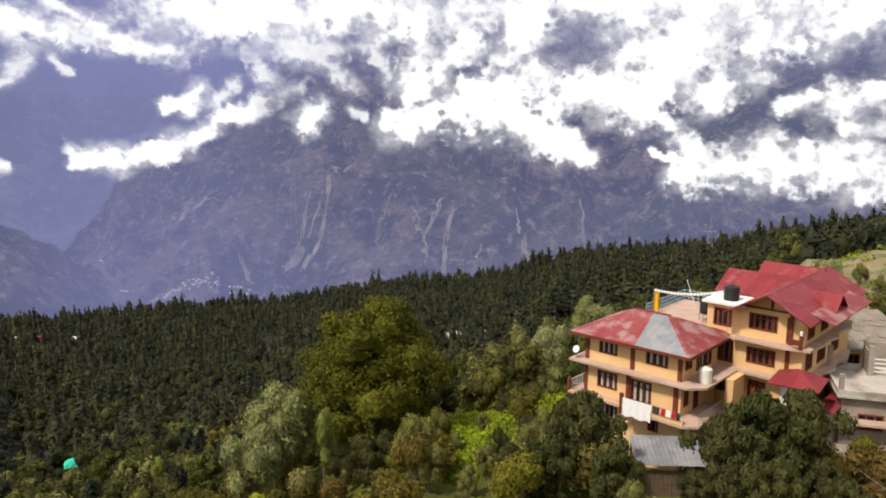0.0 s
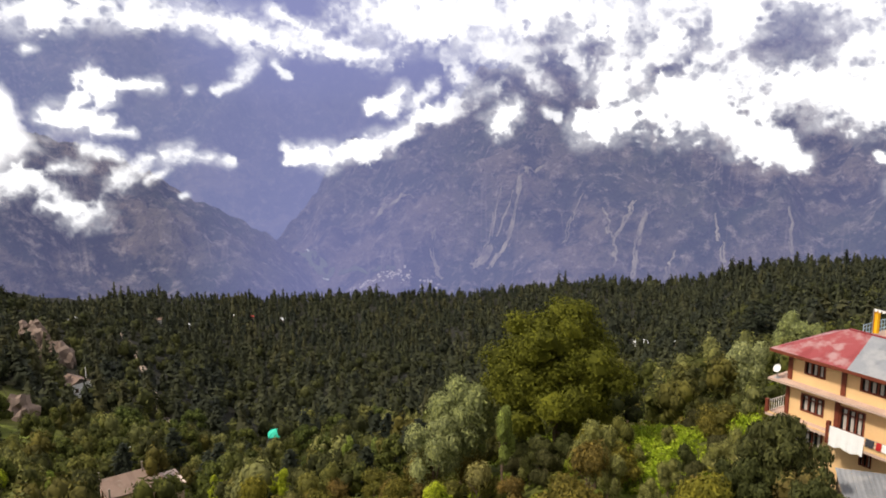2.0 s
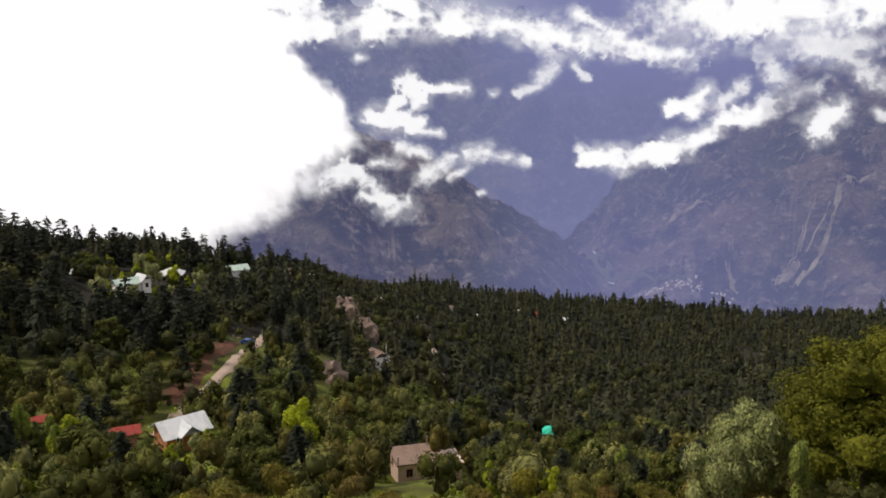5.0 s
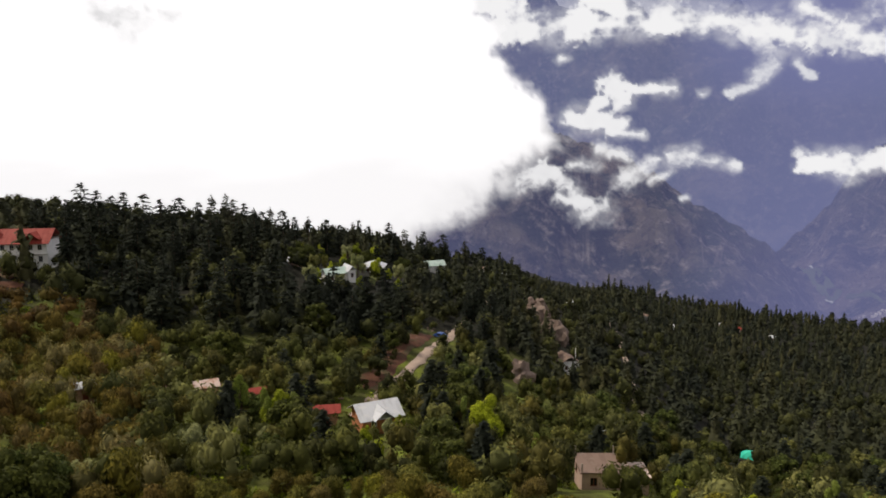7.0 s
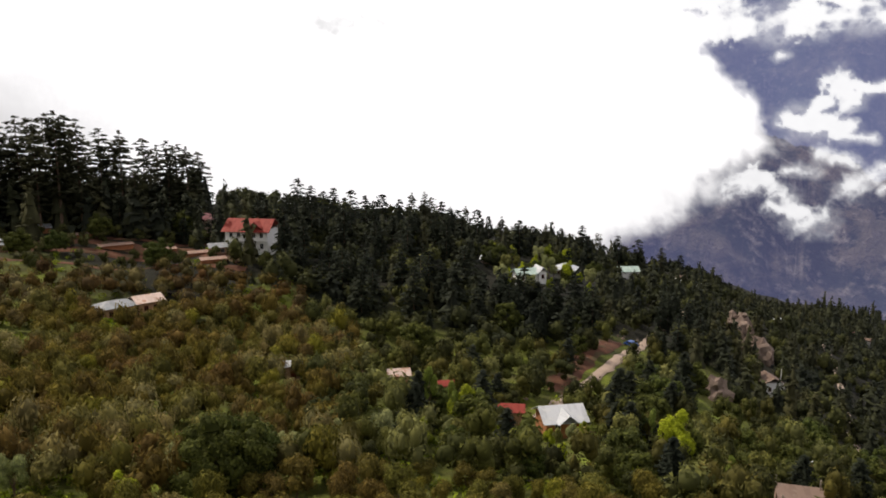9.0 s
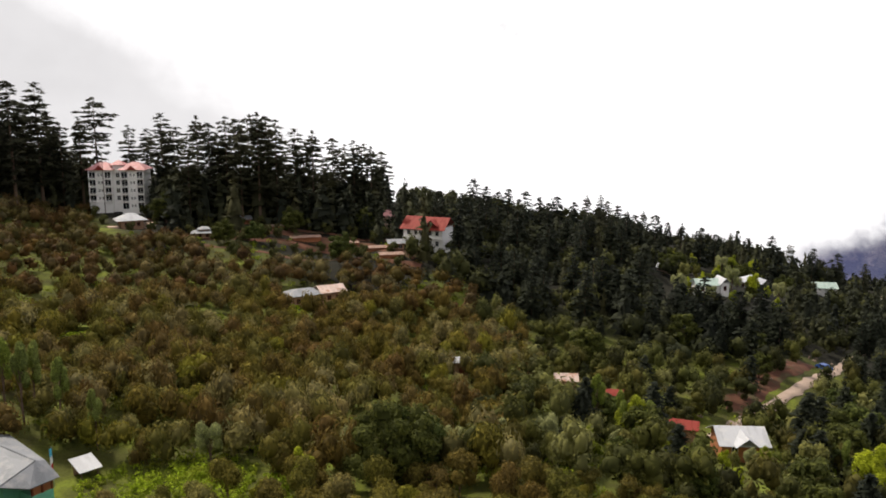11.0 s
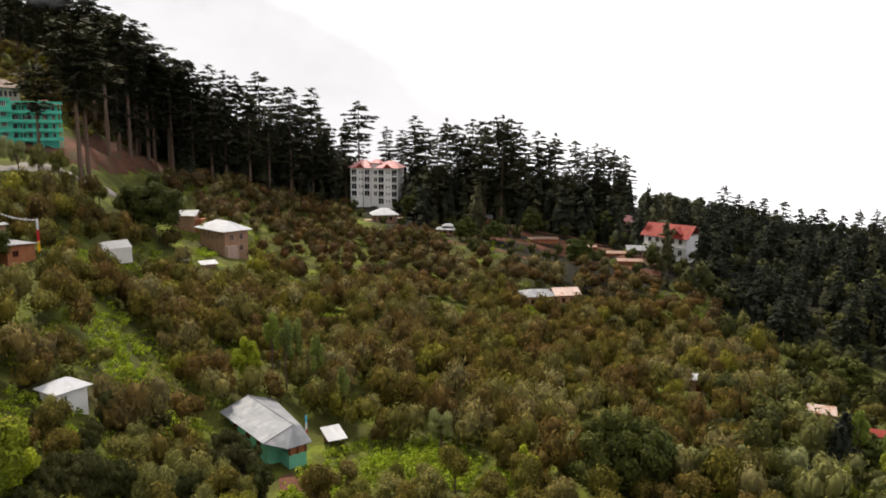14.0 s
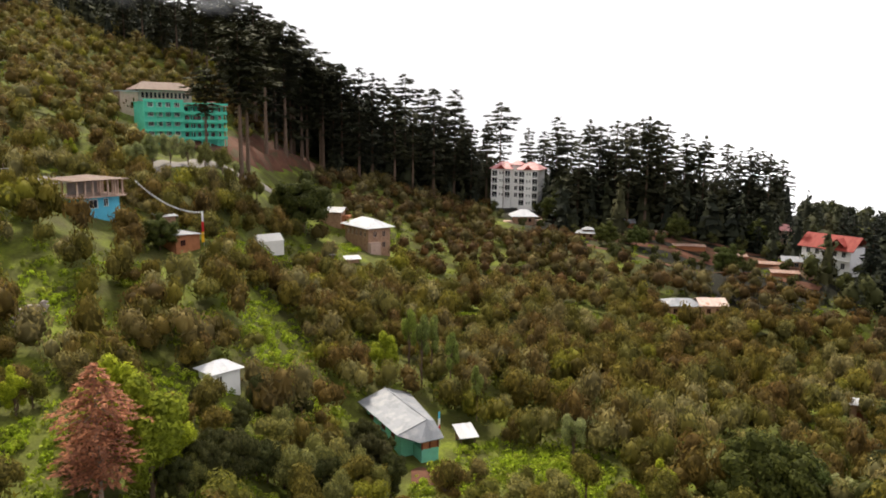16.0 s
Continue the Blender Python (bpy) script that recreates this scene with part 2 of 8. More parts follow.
def height(x, y):
    x, y = np.asarray(x, float), np.asarray(y, float)
    r = np.hypot(x, y)
    az = np.degrees(np.arctan2(-x, y))
    az = np.where(az < -60, az + 360, az)
    near = near_height(x, y)
    # the valley beyond the wooded spur, and the range across it
    view = smooth(-75, -50, az) * (1 - smooth(85, 110, az))
    floor = -560.0
    fine = ridged(x, y, 900, 11)
    spur = ridged(x, y, 1500, 23, 3)
    main_top = np.interp(az, [-60, -30, 0, 9, 13, 15.3, 17, 19.3, 21.8, 24, 26, 28.4], [900, 900, 800, 640, 470, 350, 240, 130, -60, -230, -390, -560])
    rough = 330 * (spur - 0.62) + 150 * (fine - 0.62) + 34 * (ridged(x, y, 210, 31, 3) - 0.6)
    ramp_m = np.clip((r - 1750) / 1750, 0, 1) ** 0.85
    main = floor + (main_top - floor) * ramp_m + rough * smooth(1650, 2300, r)
    back_top = np.interp(az, [5, 20, 40, 60, 75], [500, 520, 600, 560, 300])
    back = floor + (back_top - floor) * np.clip((r - 3100) / 1400, 0, 1) + rough * smooth(3100, 3500, r)
    left_top = np.interp(az, [21.5, 24, 26.5, 30, 34, 38, 41, 44, 47, 52, 60, 66], [-560, -470, -395, -285, -190, -118, -72, -30, 10, 90, 150, 100])
    crag = 26 * (ridged(x, y, 130, 51, 4) - 0.6)
    left = floor + (left_top - floor) * np.clip((r - 1250) / 480, 0, 1) * (1 - 0.8 * smooth(2000, 2700, r)) + (0.4 * rough + crag) * smooth(1250, 1500, r) * (1 - smooth(2500, 2900, r))
    far = np.maximum(np.maximum(main, back), np.maximum(left, floor + 8 * wave(x, y, 300, 9)))
    mix = smooth(720, 1250, r)
    hill = near + (r - 700).clip(0) * np.interp(az, [-60, 60, 122, 135, 300], [0.05, -0.15, -0.12, 0.1, 0.1])
    out = near * (1 - mix) + far * mix
    return np.where(r < 700, near, view * out + (1 - view) * (hill + 60 * (fine - 0.6) * mix))


def ground_at(x, y):
    return float(height(np.array([x]), np.array([y]))[0])


def mesh_object(name, verts, faces, mat, parent=None, smooth_shade=True):
    me = bpy.data.meshes.new(name)
    me.from_pydata(verts, [], faces)
    for m in mat if isinstance(mat, (list, tuple)) else [mat]:
        me.materials.append(m)
    me.polygons.foreach_set("use_smooth", [smooth_shade] * len(me.polygons))
    ob = new(name, me)
    ob.parent = parent
    return ob


def forest_edge(az):
    """The distance at which orchard gives way to conifers, by bearing."""
    return np.interp(az, [-40, -20, 0, 20, 35, 45, 55, 62, 70, 80, 90, 108, 118, 130, 145], [120, 170, 175, 160, 170, 190, 190, 175, 165, 190, 225, 265, 245, 330, 340])


def build_land():
    azs = np.concatenate([np.arange(-42, 64, 0.33), np.arange(64, 150, 0.5), np.arange(150, 318, 3.0)])
    rs = np.concatenate([[0.5], np.arange(6, 60, 6), np.geomspace(60, 700, 90), np.linspace(715, 1300, 18), np.linspace(1320, 4850, 112)])
    A, R = np.meshgrid(np.radians(azs), rs, indexing="ij")
    X, Y = -np.sin(A) * R, np.cos(A) * R
    Z = height(X, Y)
    na, nr = X.shape
    idx = np.arange(na * nr).reshape(na, nr)
    nxt = np.roll(idx, -1, axis=0)
    quads = np.stack([idx[:, :-1], idx[:, 1:], nxt[:, 1:], nxt[:, :-1]], -1)[:, :, ::-1]
    me = bpy.data.meshes.new("ground")
    nq = quads.shape[0] * quads.shape[1]
    me.vertices.add(na * nr)
    me.vertices.foreach_set("co", np.stack([X, Y, Z], -1).ravel())
    me.loops.add(nq * 4)
    me.loops.foreach_set("vertex_index", quads.ravel().astype(np.int32))
    me.polygons.add(nq)
    me.polygons.foreach_set("loop_start", np.arange(0, nq * 4, 4, dtype=np.int32))
    me.polygons.foreach_set("material_index", np.broadcast_to((np.arange(nr - 1) > 100)[None, :], (na, nr - 1)).ravel().astype(np.int32))
    me.polygons.foreach_set("use_smooth", np.ones(nq, bool))
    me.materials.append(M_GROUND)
    me.materials.append(M_MOUNTAIN)
    uv = me.uv_layers.new(name="UVMap")
    co = np.stack([np.degrees(A), R], -1).reshape(-1, 2)[quads.ravel()]
    uv.data.foreach_set("uv", co.ravel())
    az_all, r_all = np.degrees(A).ravel(), R.ravel()
    # darker ground beyond the forest edge, reaching nearer between bearings 83 and 103
    floor_mask = np.clip((r_all - forest_edge(az_all) + np.interp(az_all, [78, 83, 103, 108], [0, 52, 52, 0]) + 14 * wave(X.ravel(), Y.ravel(), 45, 5)) / 25, 0, 1) * (az_all < 150) * (az_all > -60)
    at = me.attributes.new("dark_floor", "FLOAT", "POINT")
    at.data.foreach_set("value", floor_mask.astype(np.float32))
    me.update()
    me.validate()
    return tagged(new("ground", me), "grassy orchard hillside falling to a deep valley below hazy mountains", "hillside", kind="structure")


build_land()

# ---- haze and cloud, far behind the hillside ----


def lattice(x, y, seed):
    """Smooth value noise between 0 and 1, one cell a unit."""
    ix, iy = np.floor(x).astype(np.int64), np.floor(y).astype(np.int64)
    fx, fy = x - ix, y - iy
    fx, fy = fx * fx * fx * (fx * (fx * 6 - 15) + 10), fy * fy * fy * (fy * (fy * 6 - 15) + 10)

    def corner(i, j):
        h = (i * 374761393 + j * 668265263 + seed * 974711) & 0x7FFFFFFF
        h = ((h ^ (h >> 13)) * 1274126177) & 0x7FFFFFFF
        return ((h ^ (h >> 16)) & 0xFFFF) / 65535.0

    top = corner(ix, iy) * (1 - fx) + corner(ix + 1, iy) * fx
    low = corner(ix, iy + 1) * (1 - fx) + corner(ix + 1, iy + 1) * fx
    return top * (1 - fy) + low * fy


def billow(x, y, seed, octaves=6, gain=0.52):
    """Several octaves of noise, about -0.5 to 0.5."""
    out, amp, tot = 0.0, 1.0, 0.0
    for k in range(octaves):
        c, q = math.cos(0.7 * k), math.sin(0.7 * k)
        out = out + amp * lattice((x * c - y * q) * 2.03 ** k + 19.7 * k, (x * q + y * c) * 2.03 ** k - 7.3 * k, seed + k)
        tot += amp
        amp *= gain
    return out / tot - 0.5


def vapour_material(name, tone):
    """Vapour whose light is painted as emission: bright where it is thick; what lies behind shows through where it is
    thin.
    """
    m, nt, b = material(name)
    at = nt.nodes.new("ShaderNodeAttribute")
    at.attribute_name = "vapour"
    fine = noise_at(nt, 0.055, 5, 0.6)
    al = at.outputs["Fac"]
    thin = math_node(nt, "MULTIPLY", al, math_node(nt, "SUBTRACT", 1.0, al))
    al = math_node(nt, "ADD", al, math_node(nt, "MULTIPLY", math_node(nt, "MULTIPLY", math_node(nt, "SUBTRACT", fine, 0.5), 2.4), thin), True)
    body = nt.nodes.new("ShaderNodeAttribute")
    body.attribute_name = "body"
    em = nt.nodes.new("ShaderNodeEmission")
    nt.links.new(ramp(nt, body.outputs["Fac"], [(0.0, tuple(0.74 * k for k in tone)), (0.3, tuple(0.9 * k for k in tone)), (0.6, tone)]), em.inputs[0])
    tr = nt.nodes.new("ShaderNodeBsdfTransparent")
    mx = nt.nodes.new("ShaderNodeMixShader")
    nt.links.new(al, mx.inputs[0])
    nt.links.new(tr.outputs[0], mx.inputs[1])
    nt.links.new(em.outputs[0], mx.inputs[2])
    nt.links.new(mx.outputs[0], nt.nodes["Material Output"].inputs[0])
    return m


def vapour_sheet(name, az0, az1, el0, el1, r, mat, field, step=0.13):
    """A bowed sheet of cloud between two bearings and elevations; field gives its thickness and body there."""
    na, ne = int((az1 - az0) / step) + 2, int((el1 - el0) / step) + 2
    A, E = np.meshgrid(np.linspace(az0, az1, na), np.linspace(el0, el1, ne), indexing="ij")
    al, body = field(A, E)
    R = r - 45.0 * np.clip(body, 0, 1)
    t = np.radians(A)
    V = np.stack([-np.sin(t) * R, np.cos(t) * R, np.tan(np.radians(E)) * R], -1).reshape(-1, 3)
    idx = np.arange(na * ne).reshape(na, ne)
    quads = np.stack([idx[:-1, :-1], idx[:-1, 1:], idx[1:, 1:], idx[1:, :-1]], -1).reshape(-1, 4)
    quads = quads[al.ravel()[quads].max(1) > 0.004]
    used, inv = np.unique(quads, return_inverse=True)
    quads = inv.reshape(-1, 4)
    me = bpy.data.meshes.new(name)
    me.vertices.add(len(used))
    me.vertices.foreach_set("co", V[used].ravel())
    me.loops.add(quads.size)
    me.loops.foreach_set("vertex_index", quads.ravel().astype(np.int32))
    me.polygons.add(len(quads))
    me.polygons.foreach_set("loop_start", np.arange(0, quads.size, 4, dtype=np.int32))
    me.polygons.foreach_set("use_smooth", np.ones(len(quads), bool))
    for key, val in (("vapour", al), ("body", body)):
        me.attributes.new(key, "FLOAT", "POINT").data.foreach_set("value", val.ravel()[used].astype(np.float32))
    me.materials.append(mat)
    me.update()
    ob = new(name, me)
    ob.visible_shadow = False
    return ob


def cloud_field(strokes, seed, torn, soft, amount):
    """Billows along strokes (bearing, elevation, to bearing, to elevation, half width), ragged at the rim."""
    def field(A, E):
        wa = A + 0.9 * billow(A * 0.8, E * 0.8, seed + 40, 4)
        we = E + 0.75 * billow(A * 0.8, E * 0.8, seed + 60, 4)
        near = np.full(A.shape, -9.0)
        for a0, e0, a1, e1, w in strokes:
            da, de = a1 - a0, e1 - e0
            u = np.clip(((wa - a0) * da + (we - e0) * de) / max(1e-6, da * da + de * de), 0, 1)
            d = np.hypot(wa - a0 - u * da, we - e0 - u * de)
            near = np.maximum(near, 1 - d / (w * 1.5))
        puff = billow(A * 1.15, E * 1.3, seed, 6, 0.58)
        round_ = 1 - 2.4 * np.abs(billow(A * 1.1, E * 1.25, seed + 7, 5, 0.55))
        d = near + 0.8 * torn * puff + 0.42 * torn * (round_ - 0.62)
        edge = soft * (0.55 + 1.3 * np.clip(0.5 + 2.0 * billow(A * 0.5, E * 0.5, seed + 90, 2), 0, 1))
        al = np.clip(d / edge, 0, 1)
        al = al * al * (3 - 2 * al) * np.clip((near + 1.1) * 2.5, 0, 1)
        veil = np.clip(0.26 * np.clip(near + 0.5, 0, 1.2) + 0.8 * billow(A * 0.6, E * 0.9, seed + 120, 5, 0.6), 0, 0.34) * np.clip((near + 0.6) * 1.6, 0, 1)
        al = np.maximum(al, veil)
        return al * amount, np.clip(0.34 + 0.62 * d + 0.6 * puff, 0, 1)
    return field


# haze painted as blue emission laid over what is behind the sheet
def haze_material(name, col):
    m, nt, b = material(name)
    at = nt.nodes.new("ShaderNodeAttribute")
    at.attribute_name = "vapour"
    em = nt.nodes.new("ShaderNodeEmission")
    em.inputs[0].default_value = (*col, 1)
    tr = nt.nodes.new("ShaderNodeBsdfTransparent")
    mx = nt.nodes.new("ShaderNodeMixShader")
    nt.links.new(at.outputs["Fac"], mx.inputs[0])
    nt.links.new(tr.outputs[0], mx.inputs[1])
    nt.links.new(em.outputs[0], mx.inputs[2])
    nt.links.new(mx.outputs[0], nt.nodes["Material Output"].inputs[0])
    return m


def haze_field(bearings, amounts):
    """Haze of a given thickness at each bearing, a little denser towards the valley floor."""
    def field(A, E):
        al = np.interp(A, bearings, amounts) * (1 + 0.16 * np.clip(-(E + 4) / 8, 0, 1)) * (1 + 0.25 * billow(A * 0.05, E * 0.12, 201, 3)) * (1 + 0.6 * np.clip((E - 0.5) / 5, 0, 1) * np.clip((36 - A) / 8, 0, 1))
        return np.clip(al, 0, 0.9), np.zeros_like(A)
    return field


# glowing sheets that tint the mountains, their strength set by bearing
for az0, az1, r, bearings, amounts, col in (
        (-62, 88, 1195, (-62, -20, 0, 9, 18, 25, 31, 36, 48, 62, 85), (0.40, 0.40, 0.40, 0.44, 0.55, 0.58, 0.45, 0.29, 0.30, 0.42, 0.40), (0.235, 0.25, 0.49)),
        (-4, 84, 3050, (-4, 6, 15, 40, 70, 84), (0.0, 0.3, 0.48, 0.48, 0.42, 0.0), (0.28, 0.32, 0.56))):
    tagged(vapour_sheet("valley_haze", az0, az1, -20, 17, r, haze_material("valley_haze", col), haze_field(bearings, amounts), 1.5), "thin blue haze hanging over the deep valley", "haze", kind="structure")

M_CLOUD = vapour_material("cloud_vapour", (1.22, 1.21, 1.22))
M_WISP = vapour_material("cloud_wisp", (1.05, 1.05, 1.09))
# strokes: bearing, elevation, to bearing, to elevation, half width, in degrees
C_STREAK = [(26.2, -2.7, 23.2, -3.2, 0.6), (23.2, -3.2, 18.9, -2.1, 0.72), (18.9, -2.0, 16.9, -0.6, 0.6), (18.7, 0.3, 17.8, 1.8, 0.5), (20.3, 0.6, 18.5, 1.0, 0.34), (16.6, -0.4, 14.6, 0.1, 0.45)]
C_TRAIL = [(15.0, 0.0, 13.2, 0.9, 0.55), (13.2, 0.9, 11.0, 1.7, 0.5), (14.2, 4.3, 12.6, 2.2, 0.55), (12.4, 4.9, 8.6, 4.6, 1.0), (9.0, 4.2, 6.4, 1.6, 0.5), (5.2, 4.8, 3.6, 2.2, 0.7), (17.2, 0.8, 15.2, 2.2, 0.45), (7.0, 0.4, 5.8, -0.3, 0.3)]
C_PUFF = [(10.4, -0.7, 9.3, 0.3, 0.85)]
C_HEAP = [(3.4, -1.0, 0.8, -0.1, 1.05), (1.8, 1.8, 1.7, 4.8, 1.0), (0.4, 3.2, -1.8, 4.8, 1.2), (-2.0, 1.0, -6.2, 1.9, 2.0), (-6.2, 1.8, -14.0, 0.9, 1.5), (-5.6, -0.8, -9.0, -1.9, 1.2), (-9.2, -2.4, -11.0, -3.2, 0.7), (-4.2, 3.8, -6.2, 4.8, 0.9), (-1.0, 0.2, -4.4, -0.2, 1.1), (-14.5, 0.3, -17.0, 3.6, 1.3)]
C_RIGHT = [(-14.4, 4.4, -20.4, 4.8, 2.1), (-18.6, 1.2, -22.0, 2.4, 1.1), (-16.5, -0.6, -17.4, -1.6, 0.6), (-27.6, 0.6, -32.5, 1.0, 1.1), (-28.2, -1.1, -32.0, -0.8, 0.55), (-24.0, 0.2, -26.2, 0.9, 0.45), (-22.2, 5.6, -32.0, 6.4, 1.5)]
C_LOW = [(-18.4, -4.3, -22.8, -3.7, 1.15), (-22.8, -3.5, -32.5, -4.2, 1.4), (-23.6, -2.6, -23.6, -1.9, 0.7), (-15.8, -2.9, -17.2, -3.3, 0.35), (-27.0, -3.0, -29.5, -2.4, 0.7), (-18.2, -2.4, -19.6, -3.6, 0.8)]
C_DECK = [(51.0, 6.7, 41.0, 6.7, 0.85), (41.0, 6.7, 33.0, 6.5, 0.6), (36.6, 7.5, 30.0, 6.2, 0.75), (30.0, 6.0, 24.0, 5.5, 0.95), (24.0, 5.4, 19.4, 4.2, 0.75), (27.0, 7.4, 25.0, 6.2, 0.5), (20.5, 7.0, 10.0, 7.4, 1.7), (10.0, 7.6, -7.0, 7.3, 1.7), (-6.5, 8.3, -12.0, 8.3, 1.3), (-12.0, 7.6, -31.0, 8.2, 1.3), (50.0, 8.6, 46.5, 7.8, 0.7), (41.6, 8.6, 38.0, 7.4, 0.6)]
C_CURL = [(39.7, 2.7, 38.6, 1.5, 0.6), (38.8, 2.3, 35.0, 2.1, 0.34), (42.2, 0.2, 39.0, -0.5, 0.62), (41.7, -0.2, 40.2, 1.1, 0.36), (39.4, -1.0, 37.0, -1.2, 0.25), (43.3, 4.4, 42.9, 4.5, 0.3)]
C_SHELF = [(38.3, -4.5, 36.3, -3.2, 0.7), (36.3, -3.0, 33.6, -2.5, 0.55), (33.6, -2.7, 30.6, -3.4, 0.36), (36.2, -4.5, 34.8, -3.8, 0.26), (40.2, -1.9, 38.0, -2.9, 0.4)]
C_ROCK = [(41.3, -7.1, 39.8, -6.7, 0.72), (43.2, -5.9, 41.0, -6.4, 0.45), (44.6, -3.6, 42.0, -5.6, 0.75), (46.5, -4.6, 44.0, -4.2, 0.8), (42.4, -3.3, 40.6, -3.4, 0.4)]
C_SMALL = [(29.7, 2.7, 28.5, 3.8, 0.5), (31.4, 1.8, 29.8, 2.3, 0.22), (27.0, 3.7, 26.0, 2.7, 0.26), (33.1, 1.9, 32.8, 1.9, 0.2), (34.0, -5.9, 33.6, -5.8, 0.18), (25.6, 5.0, 24.4, 4.6, 0.3)]
for k, (strokes, torn, soft, amount, mat) in enumerate((
        (C_STREAK, 1.75, 0.7, 1.0, M_CLOUD), (C_TRAIL, 2.3, 1.0, 0.72, M_CLOUD), (C_PUFF, 1.5, 0.9, 0.95, M_CLOUD), (C_HEAP, 1.5, 0.7, 1.0, M_CLOUD), (C_RIGHT, 1.8, 1.0, 1.0, M_CLOUD),
        (C_LOW, 1.6, 0.65, 1.0, M_CLOUD), (C_DECK, 1.5, 0.8, 1.0, M_CLOUD), (C_CURL, 1.7, 0.9, 0.95, M_CLOUD), (C_SHELF, 1.7, 0.95, 0.9, M_CLOUD), (C_ROCK, 1.8, 1.3, 0.9, M_CLOUD), (C_SMALL, 1.8, 0.9, 0.85, M_WISP))):
    a_s, e_s = [q for c in strokes for q in (c[0], c[2])], [q for c in strokes for q in (c[1], c[3])]
    tagged(vapour_sheet("cloud", min(a_s) - 6.5, max(a_s) + 6.5, min(e_s) - 4, max(e_s) + 4, 1168 - 5 * k, mat, cloud_field(strokes, 11 + 13 * k, torn, soft, amount)), "white torn billowing cloud hanging before the mountain", "cloud", "clouds over the valley", "structure")

# the bright fog that swallows the valley behind the ridge
FOG_EL = [-12, -9, -7.7, -5.9, -3.8, -2.6, -1.6, -0.35, 1.5, 3.0, 4.7, 6.0, 7.0, 9.0, 12.0]
FOG_AZ = [56, 53, 50.5, 47.6, 46.8, 44.6, 43.4, 44.2, 45.6, 46.6, 49.2, 48.6, 48.3, 50.5, 49.0]


def fog_field(A, E):
    wob = 4.2 * billow(A * 0.35, E * 0.4, 301, 6, 0.6) + 2.6 * billow(A * 1.1, E * 1.2, 321, 5, 0.62)
    d = (A - np.interp(E, FOG_EL, FOG_AZ) + wob + 1.6) / (2.2 + 2.4 * np.clip(-E / 6, 0, 1))
    al = np.clip(d, 0, 1)
    al = al * al * (3 - 2 * al)
    foot = np.clip(np.abs(A - 50) / 6, 0, 1)
    al = al * np.clip((E + 12.5 + foot * 6) / 2.6, 0, 1) * np.clip((130 - A) / 5, 0, 1)
    low = np.clip(0.48 + 0.11 * (E + 3) + 0.5 * billow(A * 0.12, E * 0.5, 341, 5), 0.3, 1)
    return al, np.where(A < 60, np.clip(0.1 + 0.55 * d, 0, 1), 1) * low


tagged(vapour_sheet("fog_bank", 40, 131, -14, 22, 1108, vapour_material("ridge_fog", (1.48, 1.45, 1.46)), fog_field, 0.3), "dense bright white fog bank over the ridge", "fog", kind="structure")


def high_fog_field(A, E):
    wob = 7 * billow(A * 0.08, E * 0.16, 401, 5)
    edge = np.interp(E, [0, 4, 8, 12, 20], [88, 93, 102, 110, 122])
    al = np.clip((A - edge + wob) / 9, 0, 1) * np.clip((160 - A) / 4, 0, 1)
    return al * 0.94, np.clip(0.5 + 0.55 * billow(A * 0.1, E * 0.3, 421, 6), 0, 1)


tagged(vapour_sheet("fog_bank", 74, 160, -6, 26, 560, vapour_material("high_fog", (0.86, 0.84, 0.85)), high_fog_field, 0.4), "pale grey fog hanging over the upper forest", "fog", kind="structure")
# thin mist drifting through the upper trees
C_MIST = [(138, 12, 126, 11.5, 1.8), (130, 9.6, 122, 9.4, 1.0), (124, 11, 117, 9.4, 1.0)]
tagged(vapour_sheet("mist", 112, 143, 5, 17, 228, vapour_material("drifting_mist", (0.72, 0.71, 0.72)), cloud_field(C_MIST, 431, 1.2, 2.6, 0.62), 0.2), "thin pale mist drifting through the upper forest", "mist", kind="structure")
# thin grey scraps of cloud that hang before the fog
M_SCRAP = vapour_material("grey_scrap", (0.86, 0.85, 0.86))
for k, strokes in enumerate(([(76.2, 7.3, 73.4, 6.9, 0.75), (74.9, 6.4, 74.2, 5.7, 0.5), (72.2, 7.2, 70.9, 7.5, 0.3)], [(89.8, 6.6, 88.4, 6.3, 0.55)])):
    tagged(vapour_sheet("cloud_scrap", min(q[2] for q in strokes) - 3, max(q[0] for q in strokes) + 3, 3, 11, 1030, M_SCRAP, cloud_field(strokes, 451 + 9 * k, 1.5, 1.5, (0.7, 0.28)[k])), "small grey torn cloud scrap before bright fog", "cloud", "cloud scraps before the fog", "structure")

# ---- plants ----


def tube(p0, p1, r0, r1, n=6):
    """Vertices and faces of a tapered limb."""
    p0, p1 = np.array(p0, float), np.array(p1, float)
    d = p1 - p0
    d /= np.linalg.norm(d)
    a = np.cross(d, [0.31, 0.87, 0.11])
    a /= np.linalg.norm(a)
    b = np.cross(d, a)
    t = np.arange(n) * 2 * np.pi / n
    ring = np.cos(t)[:, None] * a + np.sin(t)[:, None] * b
    v = np.vstack([p0 + ring * r0, p1 + ring * r1])
    f = [(i, (i + 1) % n, n + (i + 1) % n, n + i) for i in range(n)]
    return v, np.array(f)


def join(parts):
    vs, fs, k = [], [], 0
    for v, f in parts:
        vs.append(v)
        fs.append(np.asarray(f) + k)
        k += len(v)
    return np.vstack(vs), np.vstack(fs)


